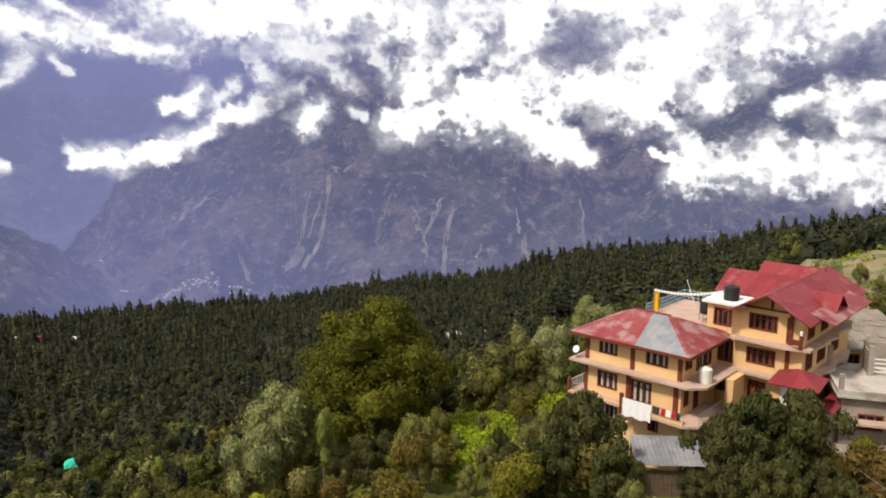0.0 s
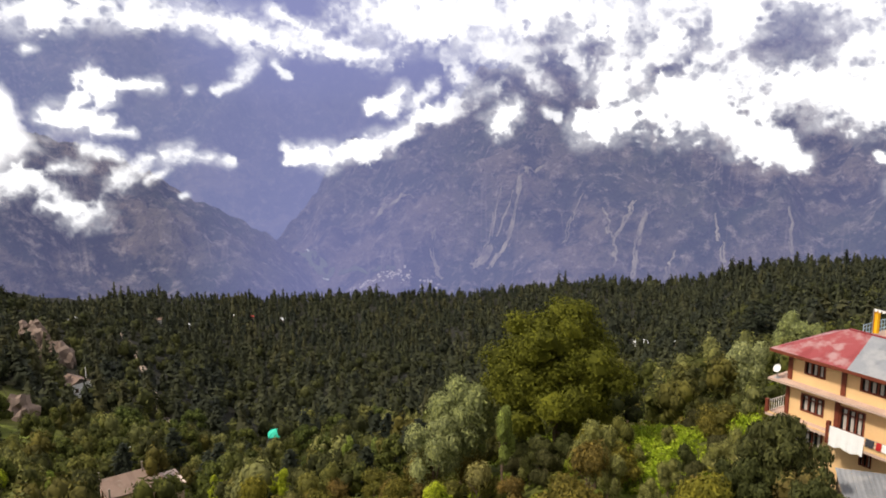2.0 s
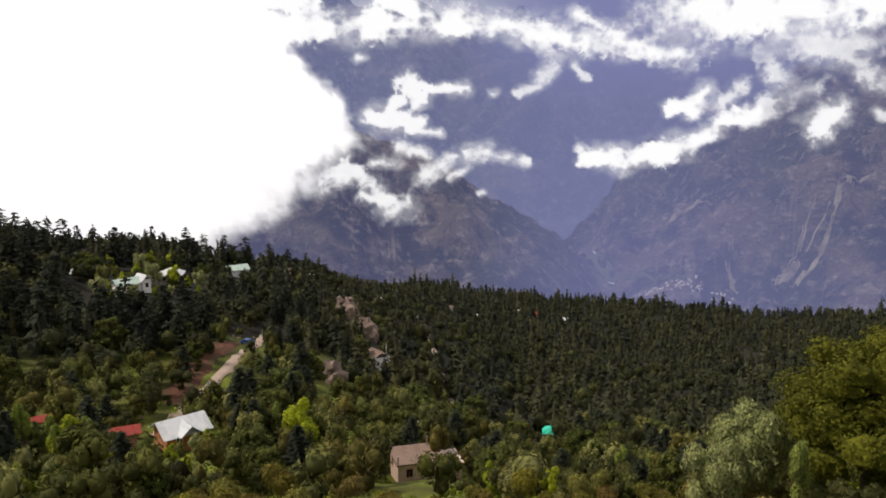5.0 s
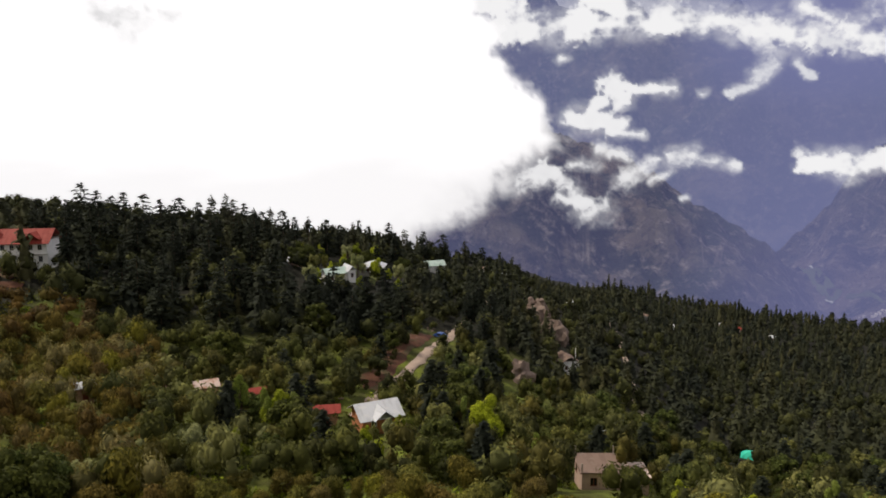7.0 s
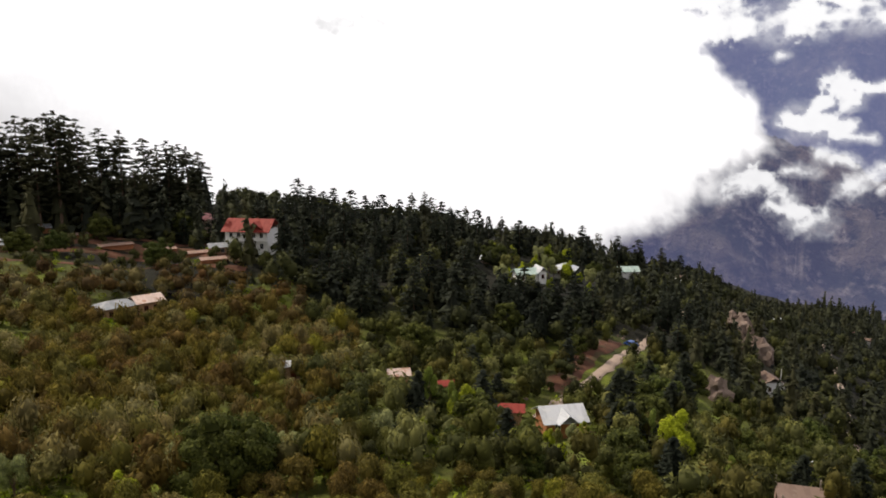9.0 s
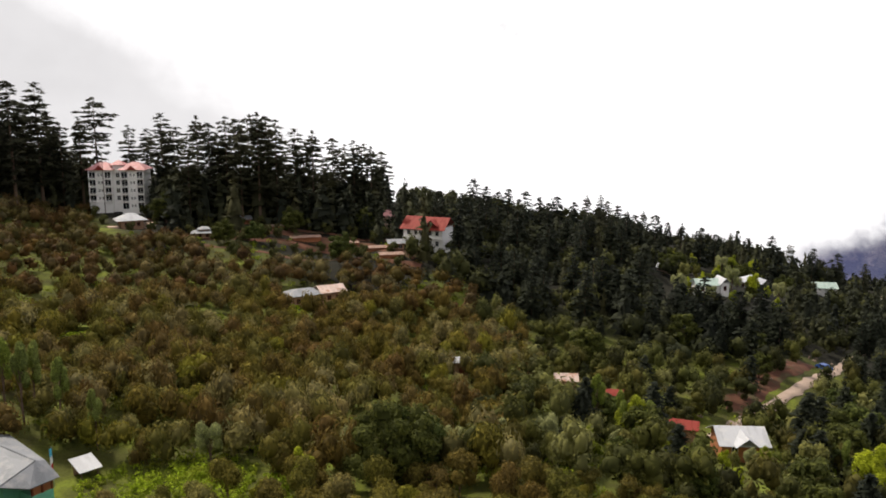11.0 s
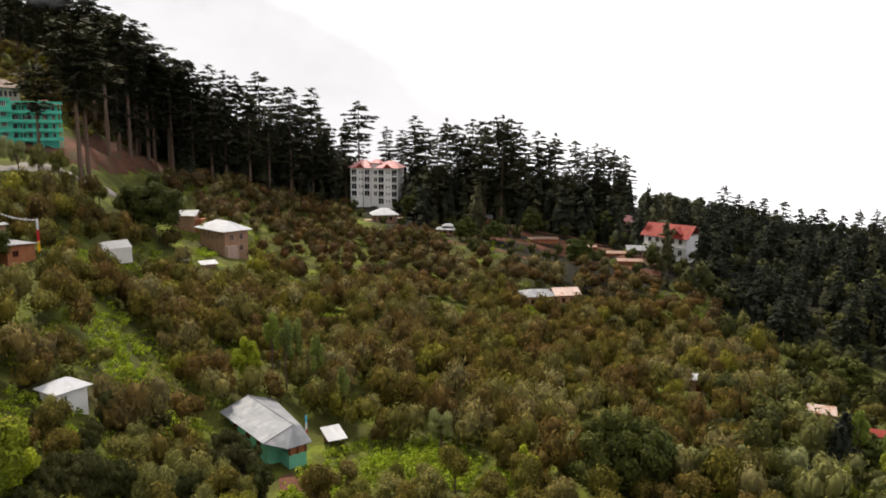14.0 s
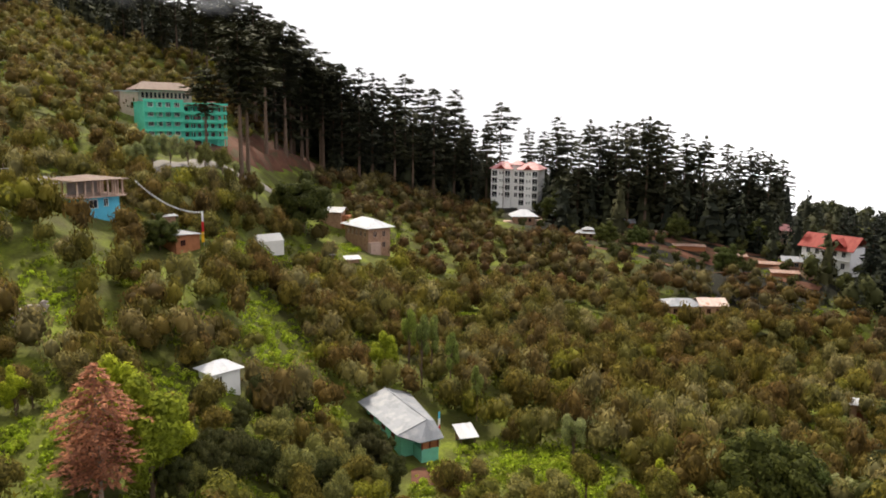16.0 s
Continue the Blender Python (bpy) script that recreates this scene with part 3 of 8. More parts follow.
def leaves(centres, normals, size, rs, jitter=0.28, corners=4, upright=0.0):
    """A small bent leaf clump at each centre; upright draws them out along the vertical."""
    n = len(centres)
    nm = normals + rs.normal(0, jitter, (n, 3))
    nm[:, 2] *= 1 - 0.8 * upright
    nm /= np.linalg.norm(nm, axis=1)[:, None]
    d = rs.normal(0, 1, (n, 3))
    d[:, 2] += 3.2 * upright
    a = d - nm * (d * nm).sum(1)[:, None]
    a /= np.linalg.norm(a, axis=1)[:, None]
    b = np.cross(nm, a)
    s = size * rs.uniform(0.6, 1.35, (n, 1))
    q = 0.6 - 0.36 * upright
    s = s * (1 + 0.2 * upright)
    if corners == 3:
        v = np.stack([centres - a * s * 0.8 - b * s * q, centres + a * s * 1.1, centres - a * s * 0.5 + b * s * q], 1)
    else:
        v = np.stack([centres - a * s, centres - b * s * q - nm * s * 0.2, centres + a * s, centres + b * s * q - nm * s * 0.2], 1)
    return v.reshape(-1, 3), np.arange(n * corners).reshape(n, corners)


def hearts(centres, radii, tall, rs):
    """The closed leafy heart of each lump: a dented eight-sided ball."""
    parts = []
    for c, q in zip(centres, radii):
        t = np.arange(6) * 1.0472 + rs.uniform(0, 6)
        ring = np.stack([np.cos(t), np.sin(t), np.zeros(6)], 1)
        v = np.vstack([[0, 0, 1.0], ring * 0.8 + [0, 0, 0.45], ring * 0.9 - [0, 0, 0.4], [0, 0, -0.9]])
        v = c + v * q * rs.uniform(0.75, 1.05, (len(v), 1)) * [1, 1, tall]
        f = [(0, 1 + i, 1 + (i + 1) % 6) for i in range(6)] + [(13, 7 + (i + 1) % 6, 7 + i) for i in range(6)]
        f += [(1 + i, 7 + i, 7 + (i + 1) % 6) for i in range(6)] + [(1 + i, 7 + (i + 1) % 6, 1 + (i + 1) % 6) for i in range(6)]
        parts.append((v, np.array(f)))
    return join(parts)


def broad_crown(seed, h, base, rx, count, size, lumps=9, corners=3, upright=0.0, high=0.15):
    """Leaf clumps over a heap of rounded lumps, from base height to h; high pushes the lumps upward."""
    rs = np.random.RandomState(seed)
    mid, hz = (h + base) / 2, (h - base) / 2
    d = rs.normal(0, 1, (lumps, 3))
    d[:, 2] += high * 2
    d /= np.linalg.norm(d, axis=1)[:, None]
    big = 1.5 / lumps ** 0.42
    lr = rs.uniform(0.8, 1.15, lumps) * rx * big * 0.62
    c = d * (rs.uniform(0.72 if lumps < 20 else 0.35, 1.0, (lumps, 1)) * (1 - 0.55 * big)) * [rx, rx, hz] + [0, 0, mid]
    tall = min(1.9, max(0.8, hz / rx))
    out_p, out_n, have = [], [], 0
    while have < count:
        which = rs.randint(0, lumps, count)
        n = rs.normal(0, 1, (count, 3))
        n[:, 2] += 0.3
        n /= np.linalg.norm(n, axis=1)[:, None]
        p = c[which] + n * lr[which, None] * (0.78 + 0.42 * rs.uniform(0, 1, (count, 1)) ** 1.4) * [1, 1, tall]
        gap = np.linalg.norm((p[:, None, :] - c[None]) / [1, 1, tall], axis=2) / lr[None]
        gap[np.arange(count), which] = 9
        ok = (gap.min(1) > 0.78) & (p[:, 2] > base * 0.6)
        out_p.append(p[ok])
        out_n.append(n[ok])
        have += int(ok.sum())
    p, n = np.vstack(out_p)[:count], np.vstack(out_n)[:count]
    fine = leaves(p, n, size, rs, corners=corners, upright=upright)
    return join([fine, hearts(c, lr * 0.86, tall, rs)]) if count > 45 else fine


def limbs(seed, h, base, rx, r0, count=6):
    rs = np.random.RandomState(seed + 100)
    top = base + (h - base) * 0.35
    parts = [tube((0, 0, -0.6), (rs.normal(0, 0.1), rs.normal(0, 0.1), top), r0, r0 * 0.55, 7)]
    for k in range(count):
        t, z = rs.uniform(0, 6.28), rs.uniform(base * 0.7, top)
        q = rs.uniform(0.4, 0.75)
        parts.append(tube((0, 0, z), (math.cos(t) * rx * q, math.sin(t) * rx * q, z + (h - z) * rs.uniform(0.3, 0.75)), r0 * 0.4, r0 * 0.08, 5))
    return join(parts)


def dome_crown(seed, h, base, rx, lumps, count, size):
    """A full round-headed crown: overlapping lumps over a closed dome, broken by small hollows."""
    rs = np.random.RandomState(seed)
    k = np.arange(lumps) + 0.5
    z = 1 - 1.75 * k / lumps
    a = k * 2.39996
    q = np.sqrt(np.clip(1 - z * z, 0, 1))
    d = np.stack([np.cos(a) * q, np.sin(a) * q, z], 1) + rs.normal(0, 0.13, (lumps, 3))
    hz = (h - base) / 2
    keep = rs.uniform(0.56, 0.92, (lumps, 1))
    c = d * keep * [rx, rx, hz * 1.02] + [0, 0, base + hz]
    lr = rs.uniform(0.22, 0.34, lumps) * rx
    which = rs.randint(0, lumps, count)
    n = rs.normal(0, 1, (count, 3)) + d[which] * 0.7 + [0, 0, 0.35]
    n /= np.linalg.norm(n, axis=1)[:, None]
    p = c[which] + n * lr[which, None] * (0.8 + 0.4 * rs.uniform(0, 1, (count, 1)) ** 1.5) * [1, 1, 0.85]
    return join([leaves(p, n, size, rs, corners=3), hearts(c, lr * 0.85, 0.85, rs)])


def tiered_fir(seed, h, base, rx, tiers, points):
    """A small conifer: ragged skirts of needles, tier on tier, to a tip."""
    rs = np.random.RandomState(seed)
    vs, fs, k = [], [], 0
    lean = rs.normal(0, 0.03, 2)
    for i in range(tiers):
        f = i / tiers
        reach = rx * (1 - f) ** 0.75 * rs.uniform(0.85, 1.12)
        z0 = base + (h - base) * f
        top = min(h, z0 + (h - base) * (1.75 / tiers))
        n = points * 2
        t = (np.arange(n) + rs.uniform(-0.3, 0.3, n)) * 6.2832 / n + rs.uniform(0, 6)
        rad = reach * np.where(np.arange(n) % 2, rs.uniform(0.45, 0.7, n), rs.uniform(0.8, 1.2, n))
        vs.append((lean[0] * top, lean[1] * top, top))
        for a, q in zip(t, rad):
            vs.append((lean[0] * z0 + math.cos(a) * q, lean[1] * z0 + math.sin(a) * q, z0 - 0.18 * q + rs.normal(0, 0.1)))
        fs += [(k, k + 1 + j, k + 1 + (j + 1) % n) for j in range(n)]
        k += n + 1
    return np.array(vs), np.array(fs)


def shaggy_fir(seed, h, base, rx):
    """A young fir: a narrow ragged core under many separate sprays."""
    rs = np.random.RandomState(seed)
    n = 62
    f = rs.uniform(0, 1, n) ** 1.25
    t, q = rs.uniform(0, 6.283, n), rx * (1.03 - f) ** 0.7 * rs.uniform(0.35, 1.15, n)
    p = np.stack([np.cos(t) * q, np.sin(t) * q, base + (h - base) * f - 0.1 * q], 1)
    nm = np.stack([np.cos(t) * 0.5, np.sin(t) * 0.5, np.ones(n)], 1)
    return join([leaves(p, nm, rx * 0.27, rs, 0.4, 3), tiered_fir(seed + 500, h * 0.97, base, rx * 0.72, 3, 4)])


def deodar_crown(seed, h, base, rx, tiers, arms, leafs, size, profile, droop=0.10):
    """Level feathered boughs in uneven plates with air between them, narrowing to a small flat top."""
    rs = np.random.RandomState(seed)
    gaps = rs.uniform(0.5, 1.5, tiers)
    levels = base + (h * 0.985 - base) * np.cumsum(gaps) / gaps.sum()
    out = []
    for q0 in levels:
        f = (q0 - base) / (h - base)
        plate = rx * np.interp(f, (0, 0.15, 0.5, 0.8, 0.93, 1.0), profile) * rs.uniform(0.72, 1.12)
        boughs = max(3, int(arms * rs.uniform(0.7, 1.15) * (1.0 if f < 0.8 else 0.75)))
        turn = rs.uniform(0, 6.28)
        for j in range(boughs):
            t = turn + 6.283 * (j + rs.uniform(-0.35, 0.35)) / boughs
            reach = plate * rs.uniform(0.5, 1.15)
            rise, lift = rs.uniform(-0.03, 0.13), rs.normal(0, 0.010 * h)
            n = max(7, int(leafs * reach / rx))
            d = reach * (0.12 + 0.88 * rs.uniform(0, 1, n) ** 0.7)
            side = rs.normal(0, 0.17, n) * reach * np.clip(1.25 - d / reach, 0.15, 1)
            z = q0 + lift + rise * d - droop * reach * (d / reach) ** 2 + rs.normal(0, 0.2 * size, n)
            c = np.stack([math.cos(t) * d - math.sin(t) * side, math.sin(t) * d + math.cos(t) * side, z], 1)
            ang = t + rs.normal(0, 0.55, n) + np.sign(side) * 0.35
            slope = rs.normal(-0.12, 0.18, n)
            along = np.stack([np.cos(ang), np.sin(ang), slope], 1) * (size * rs.uniform(0.8, 1.5, (n, 1)))
            tip = rs.normal(0, 0.42, n)
            cross = np.stack([-np.sin(ang), np.cos(ang), tip], 1) * (size * rs.uniform(0.35, 0.6, (n, 1)))
            out.append(np.stack([c - along * 0.6 - cross, c - along * 0.5 + cross, c + along], 1))
    v = np.concatenate(out).reshape(-1, 3)
    return v, np.arange(len(v)).reshape(-1, 3)


def soft_fir(seed, h, base, rx, sprays=30):
    """A far small conifer: upswept sprays over a narrow core."""
    rs = np.random.RandomState(seed)
    f = rs.uniform(0, 1, sprays) ** 1.3
    t, q = rs.uniform(0, 6.283, sprays), rx * np.interp(f, (0, 0.25, 0.7, 1.0), (0.75, 1.0, 0.55, 0.08)) * rs.uniform(0.55, 1.1, sprays)
    p = np.stack([np.cos(t) * q, np.sin(t) * q, base + (h - base) * f], 1)
    nm = np.stack([np.cos(t), np.sin(t), np.full(sprays, 0.75)], 1)
    return join([leaves(p, nm, rx * 0.36, rs, 0.35, 3, 0.25), tiered_fir(seed + 700, h, base, rx * 0.7, 2, 3)])


def scatter(name, templates, places, mat, label, category):
    """One object for plants past counting: every place is x, y, z, scale, turn, tint."""
    allv, allf, tints, k = [], [], [], 0
    for n, (x, y, z, s, turn, tint) in enumerate(places):
        v, f = templates[n % len(templates)]
        c, q = math.cos(turn), math.sin(turn)
        w = np.empty_like(v)
        w[:, 0] = (v[:, 0] * c - v[:, 1] * q) * s + x
        w[:, 1] = (v[:, 0] * q + v[:, 1] * c) * s + y
        w[:, 2] = v[:, 2] * s * (0.9 + 0.25 * tint) + z
        allv.append(w)
        allf.append(f + k)
        tints.append(np.full(len(v), tint))
        k += len(v)
    V, F = np.vstack(allv), np.vstack(allf)
    me = bpy.data.meshes.new(name)
    me.vertices.add(len(V))
    me.vertices.foreach_set("co", V.ravel())
    me.loops.add(F.size)
    me.loops.foreach_set("vertex_index", F.ravel().astype(np.int32))
    me.polygons.add(len(F))
    me.polygons.foreach_set("loop_start", np.arange(0, F.size, F.shape[1], dtype=np.int32))
    at = me.attributes.new("tint", "FLOAT", "POINT")
    at.data.foreach_set("value", np.concatenate(tints).astype(np.float32))
    me.materials.append(mat)
    me.update()
    return tagged(new(name, me), label, category, kind="stuff")


# clearings: bearing, distance, radius
CLEAR = []


def grid_places(spacing, r0, r1, az0, az1, keep, rs, regular=False):
    n = int((2 * r1 / spacing) ** 2)
    if regular:
        m = int(n ** 0.5)
        gx, gy = np.meshgrid(np.arange(m) * spacing - r1, np.arange(m) * spacing - r1)
        gx = gx + spacing * 0.5 * (np.arange(m) % 2)[:, None]
        gx, gy = gx.ravel() + rs.uniform(-0.5, 0.5, m * m) * spacing, gy.ravel() + rs.uniform(-0.5, 0.5, m * m) * spacing
        gx, gy = gx + 2.2 * wave(gx, gy, 70, 61), gy + 2.2 * wave(gx, gy, 70, 62)
    else:
        gx, gy = rs.uniform(-r1, r1, n), rs.uniform(-r1, r1, n)
    r, az = np.hypot(gx, gy), np.degrees(np.arctan2(-gx, gy))
    az = np.where(az < -60, az + 360, az)
    ok = (r > r0) & (r < r1) & (az > az0) & (az < az1)
    gx, gy, r, az = gx[ok], gy[ok], r[ok], az[ok]
    ok = keep(gx, gy, r, az)
    for caz, cr, rad in CLEAR:
        p = bearing(caz, 0, cr)
        ok &= np.hypot(gx - p.x, gy - p.y) > rad
    return gx[ok], gy[ok], r[ok], az[ok]

# ---- roads and bare places: x, y lines drawn by bearing and distance ----
M_ROAD = plain("dusty_road", (0.38, 0.29, 0.235), 0.95, vary=0.3, scale=0.4, fine=3.0)
M_SOIL = plain("red_soil", (0.125, 0.056, 0.034), 0.98, vary=0.5, scale=0.25, fine=2.0, wear=(0.075, 0.060, 0.030), bumps=0.6)
M_ASPHALT = plain("worn_asphalt", (0.26, 0.24, 0.22), 0.95, vary=0.25, scale=0.3, fine=3.0)
M_ROCK = plain("pink_grey_rock", (0.23, 0.17, 0.14), 0.95, vary=0.45, scale=0.3, fine=2.0, bumps=0.8)

M_SLOPE = plain("grassy_stones", (0.25, 0.21, 0.12), 0.95, vary=0.5, scale=0.22, fine=1.6, wear=(0.11, 0.13, 0.035), bumps=0.9)


def ribbon(name, stops, width, mat, lift, label, category):
    """A strip that lies on the land along stops of bearing and distance."""
    pts = []
    for (a0, r0), (a1, r1) in zip(stops, stops[1:]):
        n = max(2, int((bearing(a0, 0, r0) - bearing(a1, 0, r1)).length / max(2.5, r0 / 90)))
        pts += [bearing(a0 + (a1 - a0) * i / n, 0, r0 + (r1 - r0) * i / n) for i in range(n)]
    pts.append(bearing(stops[-1][0], 0, stops[-1][1]))
    rs = np.random.RandomState(len(stops) + int(width * 7))
    flat = []
    for i, p in enumerate(pts):
        d = (pts[min(i + 1, len(pts) - 1)] - pts[max(i - 1, 0)]).normalized()
        s = Vector((d.y, -d.x, 0))
        for k in range(5):
            f = (k - 2) / 4
            flat.append(p + s * width * f * (1 + rs.uniform(-0.25, 0.25) * (abs(f) > 0.4)))
    zs = height(np.array([q.x for q in flat]), np.array([q.y for q in flat])).reshape(-1, 5)
    tops = np.maximum(zs, zs[:, 2:3]) + lift
    tops[:, 0], tops[:, 4] = zs[:, 0] + lift * 0.3, zs[:, 4] + lift * 0.3
    verts, faces = [(q.x, q.y, z) for q, z in zip(flat, tops.ravel())], []
    for i in range(len(pts) - 1):
        for k in range(4):
            j = i * 5 + k
            faces.append((j, j + 1, j + 6, j + 5))
    return tagged(mesh_object(name, verts, faces, mat), label, category, kind="structure")


ribbon("road", [(59.5, 128), (58.2, 139), (57.1, 148), (55.9, 156), (55.0, 164), (54.0, 173), (53.05, 184), (52.1, 198), (51.4, 213), (50.2, 236), (48.4, 292)], 2.7, M_ROAD, 0.35, "pale dusty hillside road cut into the slope", "road")
ribbon("road", [(146, 134), (141, 133), (138.5, 138), (134, 152), (128, 172), (120, 190)], 4.2, M_ASPHALT, 0.35, "narrow grey mountain road along the slope", "road")
ribbon("footpath", [(39.2, 400), (38.3, 345), (37.4, 270), (36.4, 205), (35.6, 180)], 2.6, M_ROAD, 0.3, "pale footpath running up through the forest", "path")
ribbon("earth_bank", [(58.2, 150), (56.9, 163), (55.7, 176), (54.4, 190), (53.4, 203)], 5.0, M_SOIL, 0.18, "bare reddish earth bank above the road", "bank")
ribbon("earth_bank", [(76, 146), (72, 148), (69, 150)], 7.0, M_SOIL, 0.2, "bare reddish earth patch among trees", "bank")
ribbon("earth_bank", [(98, 236), (93, 226), (87, 222), (82.5, 205)], 5.0, M_SOIL, 0.2, "bare reddish terraces below the tall trees", "bank")
CUTTING = [(128.8, 184), (127.2, 190), (125.7, 199), (124.2, 215), (122.8, 232), (121.4, 248), (119.9, 264)]
ribbon("earth_bank", CUTTING, 13.0, M_SOIL, 0.25, "bare reddish earth cutting beside the road", "bank")
for k, (d, w) in enumerate(((245, 3.5), (234, 3), (222, 4), (209, 3))):
    ribbon("earth_bank", [(103 - 1.5 * k, d + 6), (98, d), (93, d - 3), (88, d - 4), (84 - 0.6 * k, d - 9)], w, M_SOIL, 0.22, "bare reddish terraces below the tall trees", "bank")
ribbon("earth_bank", [(49.5, 262), (48, 290)], 7.0, M_ROAD, 0.25, "bare sandy clearing in the forest", "bank")
ribbon("footpath", [(112.2, 80), (110.4, 80), (108.2, 82)], 4.5, M_SOIL, 0.2, "trodden earth yard before the green house", "yard")
ribbon("footpath", [(-28.5, 45), (-29.5, 55), (-30.4, 66)], 1.8, M_SOIL, 0.2, "trodden earth path up to the houses", "path")
ribbon("stony_slope", [(-34, 105), (-31.5, 110), (-29.4, 128), (-28.6, 145)], 20.0, M_SLOPE, 0.3, "bare stony slope above the houses", "slope")

# ---- plants that stand by the houses are kept off them: bearing, distance, radius ----
GUEST_U, GUEST_V = Vector((-0.724, 0.690, 0)), Vector((0.690, 0.724, 0))
GUEST_P = Vector((18.5, 54.7, 0))
CLEAR += [(-13, 62, 4), (-15, 65, 6), (-17, 60, 5), (-18.5, 53, 4.5), (-18.5, 62, 6), (-22, 63, 6), (-24, 68, 8), (-27, 72, 8), (-26.5, 64, 4), (-30.5, 66, 6)]
CLEAR += [(129, 191, 15), (127, 180, 6), (135.8, 131, 7.5), (135, 124, 5), (129.8, 125, 5.5), (123.3, 147, 4.5), (118.5, 185, 5.5), (115.7, 175, 8), (115, 166, 5), (127.2, 85, 4.2), (113.5, 86, 6), (112, 80, 4)]
CLEAR += [(104.1, 252, 9), (103.5, 244, 8), (105.5, 250, 7), (57.9, 109, 4.5), (39.6, 98, 4), (103.4, 240, 7), (104.1, 268, 13), (98.6, 225, 6), (95.8, 242, 5), (90.5, 171, 9), (91, 160, 5), (81.4, 218, 10), (83.4, 214, 7), (93, 232, 7), (89, 226, 7), (85.5, 214, 6)]
CLEAR += [(57.5, 116, 5), (70.7, 136, 4), (66.8, 129, 3), (61.4, 123, 4), (60.6, 237, 7), (57.4, 277, 7), (52.8, 354, 7), (45.9, 179, 5), (42.2, 233, 6), (39.3, 153, 4), (39.4, 105, 5), (37.2, 100, 3), (28.2, 184, 3.5), (44, 300, 12)]
GARDEN = [(28.2, 160, 5), (28.2, 150, 4), (57.6, 103, 6), (57.7, 96, 5), (39.5, 92, 5), (39.6, 86, 5), (45.8, 171, 6), (45.8, 163, 4), (43.7, 283, 9), (43.3, 272, 7), (145, 127, 5), (142, 126, 5), (139.8, 128, 4), (36.9, 230, 4), (37.3, 255, 4), (38.0, 320, 4), (37.6, 290, 4), (59.6, 232, 17), (58.2, 262, 15), (61.2, 216, 9)]
CLEAR += [(a, r - q, 8) for a, r in CUTTING for q in (0, 11, 22)]
TREE_GARDEN = [(a, r) for a in (55.6, 57.0, 58.4, 59.8, 61.2, 62.6) for r in (228, 244, 262, 284, 308) if r > 236 or a > 59]
CLEAR += [(a, r, 8.5) for a, r in TREE_GARDEN] + [(112.7, 91, 8), (110.0, 81, 4)]
CLEAR += [(70.7, 125, 4), (70.7, 117, 3.5), (61.5, 112, 4), (66.9, 119, 3.5), (79.1, 118, 3.5), (45.9, 163, 4.5), (45.8, 154, 4), (42.3, 222, 5), (42.2, 212, 4), (129.6, 118, 5), (129.8, 111, 4), (123.3, 140, 4.5), (123.4, 133, 4), (136.4, 124, 5.5), (135.6, 117, 4.5), (115.9, 166, 6)] + GARDEN + [(116.9, 158, 5), (117.0, 151, 3.5)]
AT_HOUSES = list(CLEAR)
ROADS = [(59, 132), (58, 140), (57, 150), (56, 160), (55, 170), (54, 180), (53, 192), (52, 204), (51, 215), (50, 226), (141, 133), (138, 139), (135, 149), (132, 160), (128, 172), (124, 181), (120, 190), (144, 133)]
CLEAR += [(a, r, 4.5) for a, r in ROADS] + [(a, r, 2.5) for a, r in ((39, 390), (38.6, 365), (38.3, 345), (37.9, 320), (37.5, 290), (37.2, 262), (36.9, 240), (36.6, 220), (36.2, 200), (35.8, 185))]
CLEAR += [(a, r, 9) for a, r in ((-34, 106), (-32, 109), (-30.5, 118), (-29.4, 128), (-28.8, 140))] + [(98, 236, 5), (95, 230, 5), (91.5, 224, 5), (88, 222, 5)]
MEADOW = [(-0.2, 80, 4), (-2.6, 84, 5), (-5.6, 87, 5), (-1.2, 72, 4), (-3.8, 76, 5), (-6.6, 79, 4), (-1.8, 65, 3.5), (-4.4, 67, 4)]
CLEAR += [(-1, 58, 3.5), (-4, 59, 3.5), (-6.6, 62, 3.5), (-2.5, 52, 3), (-16, 48, 3.5), (-20, 47, 4), (-23, 46, 4), (-27, 46, 4), (-30, 48, 4), (132.6, 56, 3.5), (134, 53, 3), (130.8, 56, 3), (136, 52, 3), (84.8, 78, 4), (83, 81, 3), (2.8, 70, 3.5), (8, 70, 3.5), (5.5, 66, 3), (5.5, 77, 7)]
GLADES = [(123.5, 112, 4), (122.5, 104, 4), (121.5, 96, 4), (128, 97, 3), (125.5, 80, 3.5), (126, 133, 4), (121, 152, 5), (119, 160, 4), (114, 183, 4), (110, 158, 3), (107, 140, 3), (92.5, 163, 3.5), (137, 92, 5), (139, 100, 4), (106, 84, 4), (103, 80, 3.5), (109, 78, 3), (99, 84, 3), (133, 108, 3), (140, 66, 3), (128, 65, 4)]
GLADES = [(a, d, q * 1.25) for a, d, q in GLADES] + [(98, 80, 5), (100.5, 84, 4), (96, 77, 4), (122, 100, 5), (131, 84, 3), (117.5, 168, 4), (112, 172, 4), (122.5, 142, 4)]
CLEAR += MEADOW + GLADES
CLEAR += [(60, 222, 6), (59, 232, 6), (58.2, 250, 7), (61.6, 225, 5), (57.5, 258, 6), (60.4, 212, 5)]
